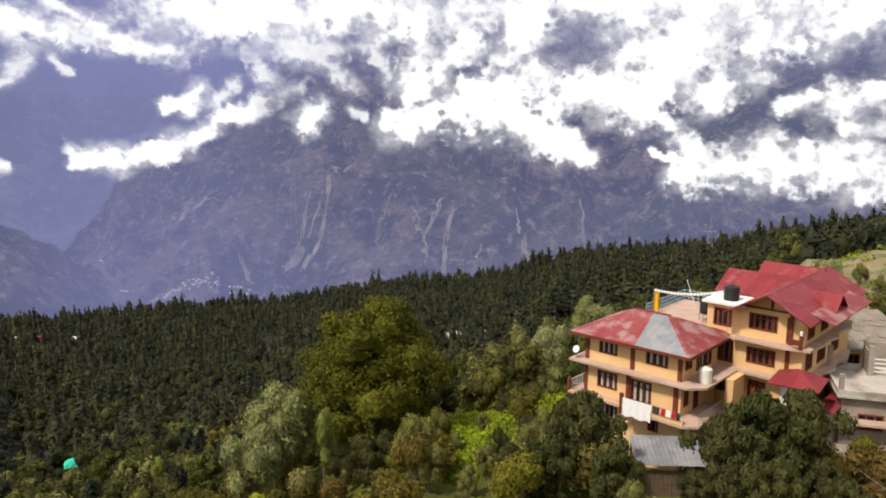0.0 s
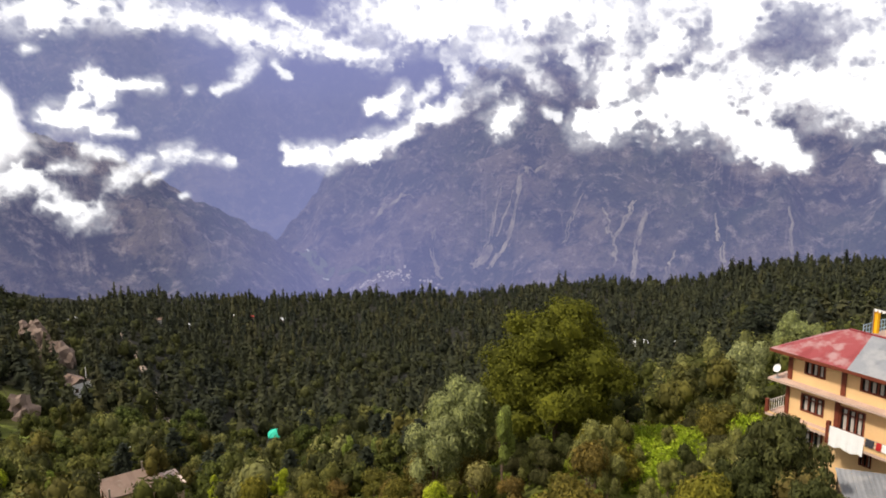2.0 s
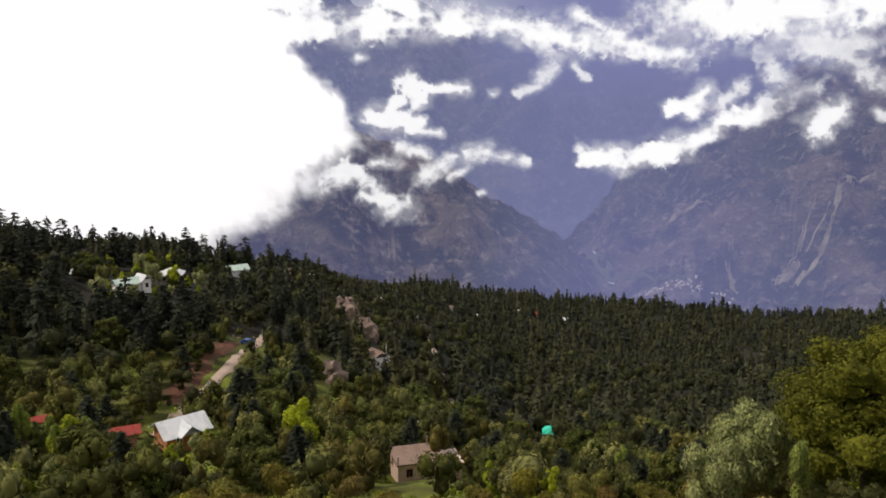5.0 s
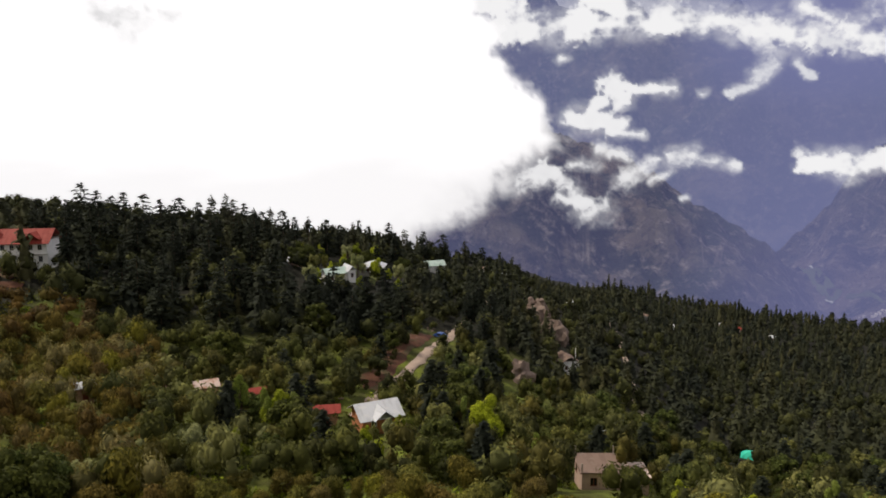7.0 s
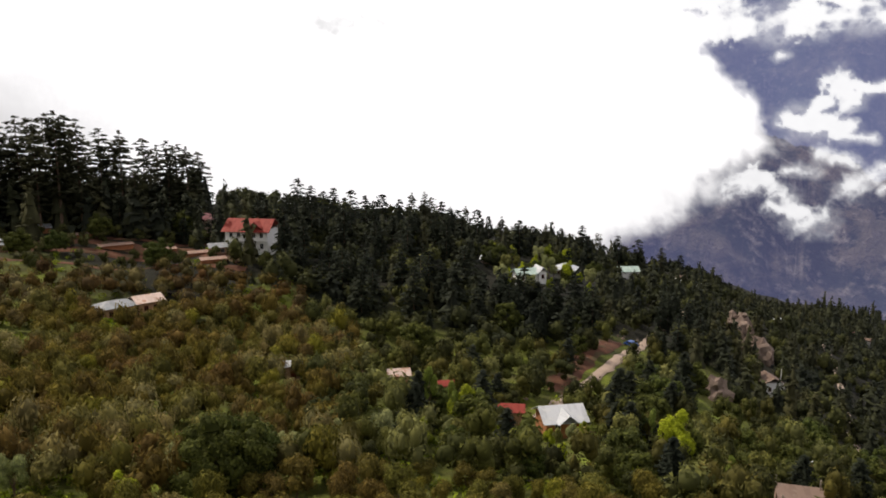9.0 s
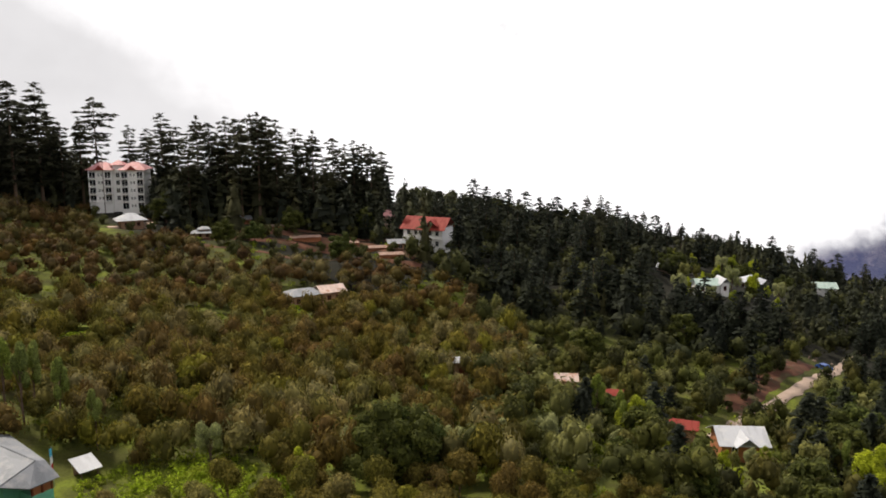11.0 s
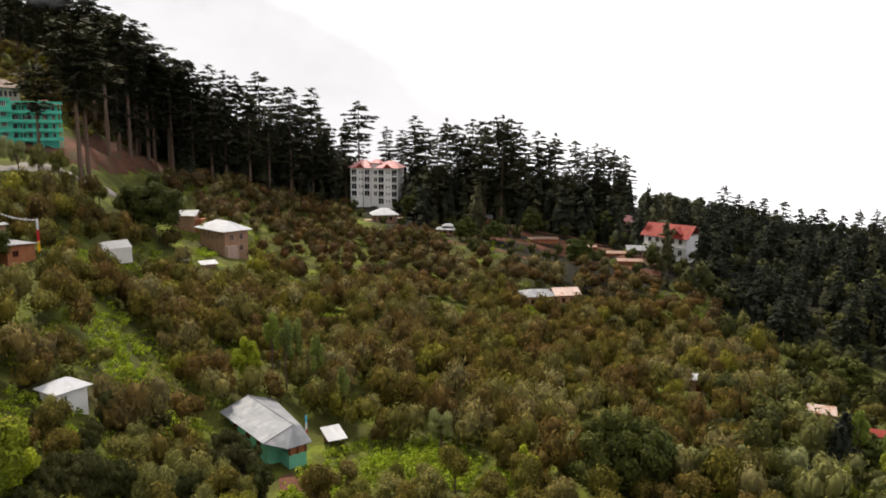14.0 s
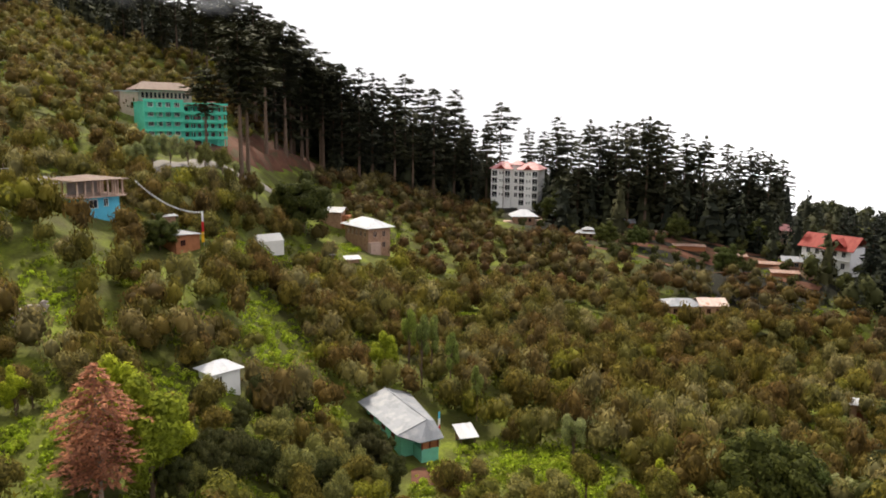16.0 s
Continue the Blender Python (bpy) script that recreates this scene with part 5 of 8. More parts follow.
# near orchard trees, one by one
near_kinds = []
for k, (h, w, up) in enumerate(((4.4, 2.0, 0.45), (5.0, 2.2, 0.4), (4.0, 2.0, 0.3), (5.2, 2.0, 0.5), (4.6, 2.3, 0.4))):
    near_kinds.append(tree("orchard_tree", broad_crown(200 + k, h, 0.4, w, 1050, 0.165, (6, 7, 6, 5, 7)[k], upright=up), limbs(200 + k, h, 0.7, w, 0.11, 7), M_NEAR, "leafy olive-green orchard tree on the grassy slope"))
    near_kinds[-1]["group"] = "orchard trees near the camera"
x, y, r, az = grid_places(3.9, 46, 78, -35, 145, lambda x, y, r, az: np.ones(len(x), bool), rs, True)
for n, (px, py) in enumerate(zip(x, y)):
    m = Matrix.Translation((px, py, ground_at(px, py) - 0.1)) @ pose(0, 0, 0, 0, 0, rs.uniform(0, 360)) @ Matrix.Scale(rs.uniform(0.7, 1.2), 4)
    src = near_kinds[n % 5]
    if n < 5:
        src.matrix_world = m
    else:
        copy_thing(src, m)

# tall deodars along the ridge
SLIM, SPREAD, FLAT = (0.6, 0.85, 1.0, 0.74, 0.5, 0.16), (0.9, 1.0, 0.95, 0.66, 0.44, 0.14), (0.3, 0.55, 1.0, 0.95, 0.72, 0.34)
deodars = []
for k in range(5):
    shape = deodar_crown(350 + k, 30, (6, 9, 4, 12, 5)[k], (4.8, 4.3, 5.0, 5.2, 5.6)[k], (24, 20, 25, 15, 24)[k], 6, 36, 0.72, (SLIM, SPREAD, SPREAD, FLAT, SLIM)[k])
    d = tree("deodar", shape, join([tube((0, 0, -2), (0, 0, 29.3), 0.48, 0.06, 7)]), M_DEODAR, "tall dark deodar with level boughs and bare lower trunk")
    d["group"] = "tall deodars along the ridge"
    deodars.append(d)
young = []
for k in range(4):
    shape = deodar_crown(370 + k, 16, (0.6, 1.2, 0.8, 0.5)[k], (4.8, 4.2, 5.4, 4.6)[k], (17, 15, 16, 18)[k], 7, 22, 0.72, (1.0, 1.0, 0.84, 0.6, 0.42, 0.14), 0.14)
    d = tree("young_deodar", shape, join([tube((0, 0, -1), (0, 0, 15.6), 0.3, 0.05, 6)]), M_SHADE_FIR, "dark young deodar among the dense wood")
    d["group"] = "young deodars in the wood"
    young.append(d)
bare = []
for k in range(2):
    shape = deodar_crown(360 + k, 30, (14.5, 16)[k], (6.6, 6.0)[k], (16, 14)[k], 7, 40, 0.78, FLAT)
    d = tree("tall_deodar", shape, join([tube((0, 0, -2), (0, 0, 29.3), 0.55, 0.08, 7)] + [tube((0, 0, z), (math.cos(z * 2.1) * 1.6, math.sin(z * 2.1) * 1.6, z + 0.2), 0.07, 0.02, 4) for z in (9.5, 11, 12.4, 13.6)]), M_DEODAR, "tall deodar with a flat crown high on a long bare trunk")
    d["group"] = "tall deodars by the road cutting"
    bare.append(d)
home = {}


def plant(src, az, r, s, turn):
    m = stand(az, r, s, turn)
    if src in home:
        copy_thing(src, m)
    else:
        home[src] = m


def plant_to(src, az, r, el, tall, turn):
    """Stands a tree whose tip reaches an elevation."""
    p = bearing(az, 0, r)
    plant(src, az, r, max(0.2, (r * math.tan(radians(el)) - ground_at(p.x, p.y)) / tall), turn)


# bearing and elevation of the tips against the fog
TIPS_RIDGE = [(101.2, 0.47), (100.4, -0.5), (98.8, 0.3), (98.0, -0.1), (96.8, 0.3), (96.1, 0.1), (95.2, 0.4), (94.5, 0.55), (93.9, 0.4), (93.2, 0.1), (91.8, -0.6), (91.2, -1.6), (90.5, -0.75), (89.0, -1.2), (88.1, -1.7), (87.4, -1.45), (86.8, -1.7), (86.1, -1.9), (85.3, -2.2), (99.5, -0.9), (97.4, -0.9), (92.6, -2.6), (89.7, -3.2), (95.8, -0.8), (94.1, -1.0)]
TIPS_HILL = [(83.3, -6.4), (81.0, -5.3), (78.2, -4.3), (77.2, -4.9), (76.3, -5.3), (75.5, -5.1), (74.2, -5.25), (73.1, -5.7), (71.8, -5.6), (70.5, -6.0), (69.5, -5.45), (68.5, -5.4), (68.0, -5.8), (67.2, -6.2), (65.9, -6.8), (65.3, -6.5), (64.4, -6.8), (63.5, -7.3), (62.5, -7.3), (61.1, -7.6), (60.1, -8.0), (59.1, -7.8), (57.9, -8.1), (56.3, -7.9), (55.1, -8.4), (53.6, -8.6), (52.1, -8.8), (50.4, -9.3), (49.0, -9.8), (79.2, -5.4), (66.5, -6.5), (76.9, -5.6), (72.4, -6.1)]
TIPS_LEFT = [(105.5, 1.46), (106.5, 0.2), (107.7, -0.2), (109.0, 2.4), (110.6, 2.56), (112.8, 3.46), (114.4, 3.2), (103.4, -0.3), (102.2, -0.6), (109.8, 1.2), (111.6, 1.9), (113.6, 2.4), (115.3, 3.6), (116.3, 3.9), (117.6, 4.3), (119.0, 4.6), (120.2, 5.2), (121.4, 5.6), (122.5, 5.4), (108.4, 0.4), (112.2, 0.9)]
for n, (az, el) in enumerate(TIPS_RIDGE):
    plant_to(deodars[(n * 3) % 5], az, 254 + 12 * math.sin(az * 5.1), el, 29.8, n * 71 % 360)
for n, (az, el) in enumerate(TIPS_HILL):
    plant_to(deodars[(1, 2, 4, 1, 3)[n % 5]] if az < 70.5 and n % 3 == 0 or 67.5 < az < 70 else young[n % 4], az, np.interp(az, [48, 54, 62, 78, 84], [400, 370, 312, 300, 262]) + 10 * math.sin(az * 3.7), el, 29.8 if az < 70.5 and n % 3 == 0 or 67.5 < az < 70 else 15.8, n * 71 % 360)
for n, (az, el) in enumerate(TIPS_LEFT):
    plant_to(deodars[(3, 1, 2, 0, 4)[n % 5]], az, np.interp(az, [101, 106, 112, 123], [292, 280, 258, 238]) + 8 * math.sin(az * 4.3), el, 29.8, n * 71 % 360)
# tall trees by the upper road, and the dark wood under the ridge
for n, (az, r, s) in enumerate(((127.45, 174, 0.68), (125.05, 171, 1.15), (124.55, 174, 1.1), (123.2, 222, 1.3), (121.8, 232, 1.35), (122.5, 240, 1.3), (120.6, 246, 1.3), (121.2, 262, 1.3), (119.2, 252, 1.2), (123.9, 250, 1.3), (125.2, 258, 1.2), (118.2, 262, 1.2), (126.4, 272, 1.15))):
    plant(bare[n % 2], az, r, s, n * 53 % 360)
for n, (az, r, s) in enumerate(((124.6, 258, 1.1), (126.0, 270, 1.05), (128.2, 290, 0.95), (130.2, 300, 0.95), (132.6, 310, 0.85), (127.2, 282, 1.0), (129.2, 306, 1.0), (122.8, 276, 1.2), (121.0, 284, 1.2), (119.4, 280, 1.15), (124.0, 290, 1.2), (125.6, 296, 1.15), (118.0, 286, 1.1), (116.6, 276, 1.0), (123.2, 306, 1.2), (126.8, 312, 1.1), (131.4, 318, 0.9))):
    plant(deodars[(n * 2 + 1) % 5], az, r, s, n * 53 % 360)
rw = np.random.RandomState(77)
for n in range(150):
    az = rw.uniform(55, 81.5)
    near_r, far_r = forest_edge(az) + 2, np.interp(az, [55, 62, 80], [340, 300, 255])
    r = near_r + (far_r - near_r) * rw.uniform(0, 1)
    p = bearing(az, 0, r)
    if all((p - bearing(a, 0, d)).length > q + 2 for a, d, q in CLEAR):
        plant(young[n % 4], az, r, rw.uniform(0.45, 0.95), rw.uniform(0, 360))
for n in range(120):
    az = rw.uniform(106, 127)
    r = max(forest_edge(az), 270) + rw.uniform(4, 60)
    plant(young[n % 4], az, r, rw.uniform(0.9, 1.6), rw.uniform(0, 360))
for n in range(70):
    az = rw.uniform(84, 122)
    r = forest_edge(az) + rw.uniform(-4, 40)
    p = bearing(az, 0, r)
    if all((p - bearing(a, 0, d)).length > q + 2 for a, d, q in CLEAR):
        plant(young[n % 4], az, r, rw.uniform(0.5, 1.0), rw.uniform(0, 360))
for n in range(34):
    az, r = rw.uniform(45.6, 50.4), rw.uniform(205, 300)
    p = bearing(az, 0, r)
    if all((p - bearing(a, 0, d)).length > q + 2 for a, d, q in CLEAR):
        plant(young[n % 4], az, r, rw.uniform(0.4, 0.7), rw.uniform(0, 360))
for az, r, s in ((-8.8, 170, 0.95), (-9.6, 176, 0.85), (-7.8, 172, 0.7)):
    plant(young[0], az, r, s, az * 31)
for src, m in home.items():
    src.matrix_world = m

# ---- building materials ----
M_OCHRE = plain("ochre_plaster", (0.76, 0.50, 0.25), 0.85, vary=0.16, scale=0.5, fine=9)
M_WOOD = plain("red_brown_wood", (0.17, 0.042, 0.022), 0.6, vary=0.35, scale=2.5, fine=20)
M_SLAB = plain("pinkish_concrete", (0.52, 0.37, 0.30), 0.85, vary=0.25, scale=0.8, fine=9)
M_CONCRETE = plain("bare_concrete", (0.33, 0.28, 0.24), 0.92, vary=0.4, scale=0.7, fine=8)
M_PALE_SLAB = plain("pale_slab", (0.50, 0.46, 0.42), 0.9, vary=0.35, scale=0.5, fine=6, wear=(0.30, 0.25, 0.21))
M_WHITE = plain("white_paint", (0.80, 0.79, 0.77), 0.75, vary=0.14, scale=0.6, fine=10)
M_PLASTER = plain("grey_plaster", (0.74, 0.70, 0.66), 0.9, vary=0.3, scale=0.05, fine=1.0)
M_CURTAIN = plain("faded_curtain", (0.46, 0.43, 0.39), 0.95, vary=0.2, scale=3)
M_SHUTTER = plain("brown_shutter", (0.20, 0.070, 0.035), 0.7, vary=0.3, scale=2.5, fine=18)
M_WHITEWASH = plain("white_plaster", (0.93, 0.92, 0.90), 0.8, vary=0.06, scale=0.6, fine=10)
M_GREEN = plain("sea_green_paint", (0.12, 0.64, 0.46), 0.75, vary=0.18, scale=0.6, fine=10)
M_TEAL = plain("mint_green_paint", (0.20, 0.58, 0.42), 0.75, vary=0.2, scale=0.8, fine=10)
M_BLUE = plain("sky_blue_paint", (0.11, 0.50, 0.70), 0.7, vary=0.16, scale=0.6, fine=10)
M_STONE = plain("brown_stone", (0.40, 0.245, 0.16), 0.95, vary=0.4, scale=1.5, fine=7, bumps=0.7)
M_BRICK = plain("red_brick", (0.42, 0.17, 0.08), 0.9, vary=0.3, scale=1.2, fine=8)
M_THATCH = plain("grey_slate_roof", (0.27, 0.235, 0.20), 0.95, vary=0.4, scale=0.9, fine=6, bumps=0.6)
M_PLASTIC_W = plain("white_plastic", (0.75, 0.73, 0.68), 0.45, vary=0.08, scale=1.5)
M_PLASTIC_B = plain("black_plastic", (0.02, 0.02, 0.022), 0.45, vary=0.2)
M_CLOTH_W = plain("white_cloth", (0.80, 0.80, 0.80), 0.95, vary=0.06, scale=3)
M_CLOTH_Y = plain("yellow_cloth", (0.85, 0.50, 0.02), 0.9, vary=0.1, scale=3)
M_CLOTH_R = plain("red_cloth", (0.50, 0.03, 0.03), 0.9, vary=0.15, scale=3)
M_CLOTH_D = plain("dark_cloth", (0.05, 0.05, 0.06), 0.9, vary=0.2, scale=3)
M_TARP = plain("green_tarp", (0.03, 0.50, 0.34), 0.6, vary=0.15, scale=1.5)
M_STEEL = plain("grey_steel", (0.35, 0.36, 0.37), 0.5, 0.6, vary=0.2)
M_RAIL_B = plain("pale_blue_rail", (0.36, 0.52, 0.66), 0.6, vary=0.15)
M_CAR = plain("blue_car_paint", (0.03, 0.08, 0.30), 0.3, vary=0.1)
M_TYRE = plain("black_rubber", (0.02, 0.02, 0.02), 0.9)


def sheet_roof(name, col, worn, amount, rough=0.5, metal=0.0):
    """Painted or bare ribbed metal sheet: fine ribs down the slope, laps, chalky and rusty wear."""
    m, nt, b = material(name)
    big, small = noise_at(nt, 0.7, 7, 0.62), noise_at(nt, 9, 5)
    lap = noise_at(nt, 1.0, 1, 0.4, stretch=(1.1, 0.25, 0.25))
    c = blend(nt, 0.5, col, ramp(nt, small, [(0.3, tuple(k * 0.65 for k in col)), (0.7, tuple(min(1, k * 1.25) for k in col))]))
    c = blend(nt, ramp(nt, lap, [(0.42, (0, 0, 0)), (0.5, (0.35, 0.35, 0.35))]), c, tuple(min(1, k * 1.35 + 0.02) for k in col))
    c = blend(nt, ramp(nt, big, [(0.64 - amount, (0, 0, 0)), (0.76 - amount, (0.85, 0.85, 0.85))]), c, worn)
    nt.links.new(c, b.inputs["Base Color"])
    b.inputs["Roughness"].default_value, b.inputs["Metallic"].default_value = rough, metal
    tc = nt.nodes.new("ShaderNodeTexCoord")
    w = nt.nodes.new("ShaderNodeTexWave")
    w.inputs["Scale"].default_value, w.inputs["Distortion"].default_value = 2.2, 0.0
    nt.links.new(tc.outputs["Object"], w.inputs["Vector"])
    bump(nt, b, w.outputs[1], 0.25, 0.05)
    return m


M_RED_ROOF = sheet_roof("red_sheet_roof", (0.215, 0.026, 0.032), (0.30, 0.10, 0.105), 0.08)
M_RED_ROOF_OLD = sheet_roof("faded_red_sheet_roof", (0.235, 0.042, 0.046), (0.36, 0.22, 0.22), 0.17)
M_TIN = sheet_roof("bare_tin_roof", (0.21, 0.22, 0.24), (0.32, 0.32, 0.33), 0.15, 0.55, 0.1)
M_WHITE_TIN = sheet_roof("white_tin_roof", (0.47, 0.48, 0.51), (0.58, 0.58, 0.58), 0.1, 0.6)
M_TILE_ROOF = sheet_roof("orange_red_roof", (0.23, 0.030, 0.020), (0.28, 0.060, 0.042), 0.06, 0.7)
M_PINK_ROOF = sheet_roof("pink_red_roof", (0.46, 0.19, 0.19), (0.58, 0.34, 0.33), 0.12)
M_BEIGE_ROOF = sheet_roof("beige_sheet_roof", (0.165, 0.110, 0.085), (0.22, 0.165, 0.13), 0.1, 0.75)
M_RUST_ROOF = sheet_roof("rusty_sheet_roof", (0.52, 0.40, 0.35), (0.36, 0.15, 0.07), 0.12)


def glass_material():
    m, nt, b = material("window_glass")
    b.inputs["Base Color"].default_value = (0.012, 0.014, 0.018, 1)
    b.inputs["Roughness"].default_value = 0.12
    b.inputs["Specular IOR Level"].default_value = 0.22
    return m


M_OLD_RUST = sheet_roof("old_rusty_roof", (0.30, 0.20, 0.16), (0.22, 0.09, 0.05), 0.14)
M_GREY_GREEN = sheet_roof("pale_green_roof", (0.36, 0.46, 0.42), (0.5, 0.55, 0.5), 0.1)
M_GLASS = glass_material()

# ---- shapes: vertices and faces ----


def box(x0, x1, y0, y1, z0, z1):
    v = [(x, y, z) for z in (z0, z1) for x, y in ((x0, y0), (x1, y0), (x1, y1), (x0, y1))]
    return v, [(0, 3, 2, 1), (4, 5, 6, 7), (0, 1, 5, 4), (1, 2, 6, 5), (2, 3, 7, 6), (3, 0, 4, 7)]


def merge(shapes):
    vs, fs = [], []
    for v, f in shapes:
        k = len(vs)
        vs += [tuple(p) for p in v]
        fs += [tuple(i + k for i in q) for q in f]
    return vs, fs


def moved(shape, m):
    return [tuple(m @ Vector(p)) for p in shape[0]], shape[1]


def prism(outline, z0, z1):
    n = len(outline)
    v = [(x, y, z0) for x, y in outline] + [(x, y, z1) for x, y in outline]
    return v, [tuple(range(n - 1, -1, -1)), tuple(range(n, 2 * n))] + [(i, (i + 1) % n, n + (i + 1) % n, n + i) for i in range(n)]


def drum(r, z0, z1, n=20, cap=0.0, ribs=0):
    """A tank: rings from foot to domed top, with ribs if asked."""
    levels = [(r * 0.97, z0), (r, z0 + 0.04)]
    for k in range(ribs):
        z = z0 + (z1 - z0) * (k + 1) / (ribs + 1)
        levels += [(r, z - 0.05), (r * 1.04, z), (r, z + 0.05)]
    levels += [(r, z1 - 0.05), (r * 0.93, z1), (r * 0.35, z1 + cap * 0.8), (r * 0.3, z1 + cap), (0.01, z1 + cap)]
    v = [(q * math.cos(6.283 * i / n), q * math.sin(6.283 * i / n), z) for q, z in levels for i in range(n)]
    f = [tuple(range(n - 1, -1, -1))]
    for k in range(len(levels) - 1):
        f += [(k * n + i, k * n + (i + 1) % n, (k + 1) * n + (i + 1) % n, (k + 1) * n + i) for i in range(n)]
    return v, f


def wall_shape(length, z0, z1, holes, th=0.22):
    """A wall along x from 0, its outside at y = 0, with openings (x0, x1, z0, z1) right through."""
    xs = sorted({0.0, length, *[h[0] for h in holes], *[h[1] for h in holes]})
    zs = sorted({z0, z1, *[h[2] for h in holes], *[h[3] for h in holes]})
    solid = {}
    for i, (a, b) in enumerate(zip(xs, xs[1:])):
        for j, (c, d) in enumerate(zip(zs, zs[1:])):
            solid[i, j] = not any(h[0] < (a + b) / 2 < h[1] and h[2] < (c + d) / 2 < h[3] for h in holes)
    index, verts, faces = {}, [], []

    def corner(i, y, j):
        if (i, y, j) not in index:
            index[i, y, j] = len(verts)
            verts.append((xs[i], th * y, zs[j]))
        return index[i, y, j]

    for (i, j), full in solid.items():
        if not full:
            continue
        faces.append((corner(i, 0, j), corner(i + 1, 0, j), corner(i + 1, 0, j + 1), corner(i, 0, j + 1)))
        faces.append((corner(i, 1, j), corner(i, 1, j + 1), corner(i + 1, 1, j + 1), corner(i + 1, 1, j)))
        if not solid.get((i - 1, j)):
            faces.append((corner(i, 0, j), corner(i, 0, j + 1), corner(i, 1, j + 1), corner(i, 1, j)))
        if not solid.get((i + 1, j)):
            faces.append((corner(i + 1, 0, j), corner(i + 1, 1, j), corner(i + 1, 1, j + 1), corner(i + 1, 0, j + 1)))
        if not solid.get((i, j - 1)):
            faces.append((corner(i, 0, j), corner(i, 1, j), corner(i + 1, 1, j), corner(i + 1, 0, j)))
        if not solid.get((i, j + 1)):
            faces.append((corner(i, 0, j + 1), corner(i + 1, 0, j + 1), corner(i + 1, 1, j + 1), corner(i, 1, j + 1)))
    return verts, faces


def hip_roof(x0, x1, y0, y1, z, rise, over, ridge, th=0.1):
    """Four slopes with a ridge along x of the given share of the length."""
    a, b, c, d = x0 - over, x1 + over, y0 - over, y1 + over
    mx, my, half = (a + b) / 2, (c + d) / 2, (b - a) * ridge / 2
    v = [(a, c, z), (b, c, z), (b, d, z), (a, d, z), (a, c, z + th), (b, c, z + th), (b, d, z + th), (a, d, z + th), (mx - half, my, z + rise), (mx + half, my, z + rise)]
    return v, [(3, 2, 1, 0), (0, 1, 5, 4), (1, 2, 6, 5), (2, 3, 7, 6), (3, 0, 4, 7), (4, 5, 9, 8), (5, 6, 9), (6, 7, 8, 9), (7, 4, 8)]


def gable_roof(x0, x1, y0, y1, z, rise, over, th=0.1, along="x"):
    """Two sheets that meet at a ridge; open gable ends."""
    if along == "y":
        v, f = gable_roof(y0, y1, -x1, -x0, z, rise, over, th)
        return [(-q[1], q[0], q[2]) for q in v], f
    a, b, c, d, my = x0 - over, x1 + over, y0 - over, y1 + over, (y0 + y1) / 2
    drop = rise * over / ((y1 - y0) / 2)
    v = []
    for x in (a, b):
        v += [(x, c, z - drop), (x, my, z + rise), (x, d, z - drop), (x, c, z - drop + th), (x, my, z + rise + th), (x, d, z - drop + th)]
    return v, [(0, 1, 4, 3), (1, 2, 5, 4), (9, 10, 7, 6), (10, 11, 8, 7), (3, 4, 10, 9), (4, 5, 11, 10), (1, 0, 6, 7), (2, 1, 7, 8), (0, 3, 9, 6), (5, 2, 8, 11)]


def gable_wall(x0, x1, y, z, rise, th=0.22):
    v = [(x0, y, z), (x1, y, z), ((x0 + x1) / 2, y, z + rise), (x0, y + th, z), (x1, y + th, z), ((x0 + x1) / 2, y + th, z + rise)]
    return v, [(0, 1, 2), (5, 4, 3), (0, 3, 4, 1), (1, 4, 5, 2), (2, 5, 3, 0)]


def window(parent, m, hole, frame_mat, bars=2, transom=False, curtain=None, name="window"):
    """Frame, bars, sill and glass in an opening of the wall whose outside is y = 0 under m."""
    x0, x1, z0, z1 = hole
    t = 0.12 if x1 - x0 > 1.2 else 0.06
    shapes = [box(x0, x0 + t, -0.04, 0.1, z0, z1), box(x1 - t, x1, -0.04, 0.1, z0, z1), box(x0 + t, x1 - t, -0.04, 0.1, z1 - t, z1), box(x0 + t, x1 - t, -0.04, 0.1, z0, z0 + t)]
    for k in range(bars):
        c = x0 + (x1 - x0) * (k + 1) / (bars + 1)
        shapes.append(box(c - 0.05, c + 0.05, -0.02, 0.08, z0 + t, z1 - t))
    if transom:
        c = z0 + (z1 - z0) * 0.7
        shapes.append(box(x0 + t, x1 - t, -0.015, 0.075, c - 0.03, c + 0.03))
    w = part(name, moved(merge(shapes), m), frame_mat, parent)
    part("pane", moved(box(x0 + t, x1 - t, 0.10, 0.112, z0 + t, z1 - t), m), M_GLASS, w)
    if curtain:
        n = max(2, int((x1 - x0) / 0.5))
        q = (x1 - x0 - 2 * t) / n
        part("curtain", moved(merge([box(x0 + t + q * (k + 0.3), x0 + t + q * (k + 0.7), 0.085, 0.097, z0 + t, z1 - t - 0.1) for k in range(n)]), m), curtain, w, "drawn curtain or shutter board behind the bars")
    return w


SIDES = ("front", "right", "back", "left")


def side_matrix(side, x0, x1, y0, y1):
    """Carries a wall drawn along x at y = 0 on to a side of a box; with its length."""
    if side == "front":
        return Matrix.Translation((x0, y0, 0)), x1 - x0
    if side == "right":
        return Matrix.Translation((x1, y0, 0)) @ pose(0, 0, 0, 0, 0, 90), y1 - y0
    if side == "back":
        return Matrix.Translation((x1, y1, 0)) @ pose(0, 0, 0, 0, 0, 180), x1 - x0
    return Matrix.Translation((x0, y1, 0)) @ pose(0, 0, 0, 0, 0, 270), y1 - y0


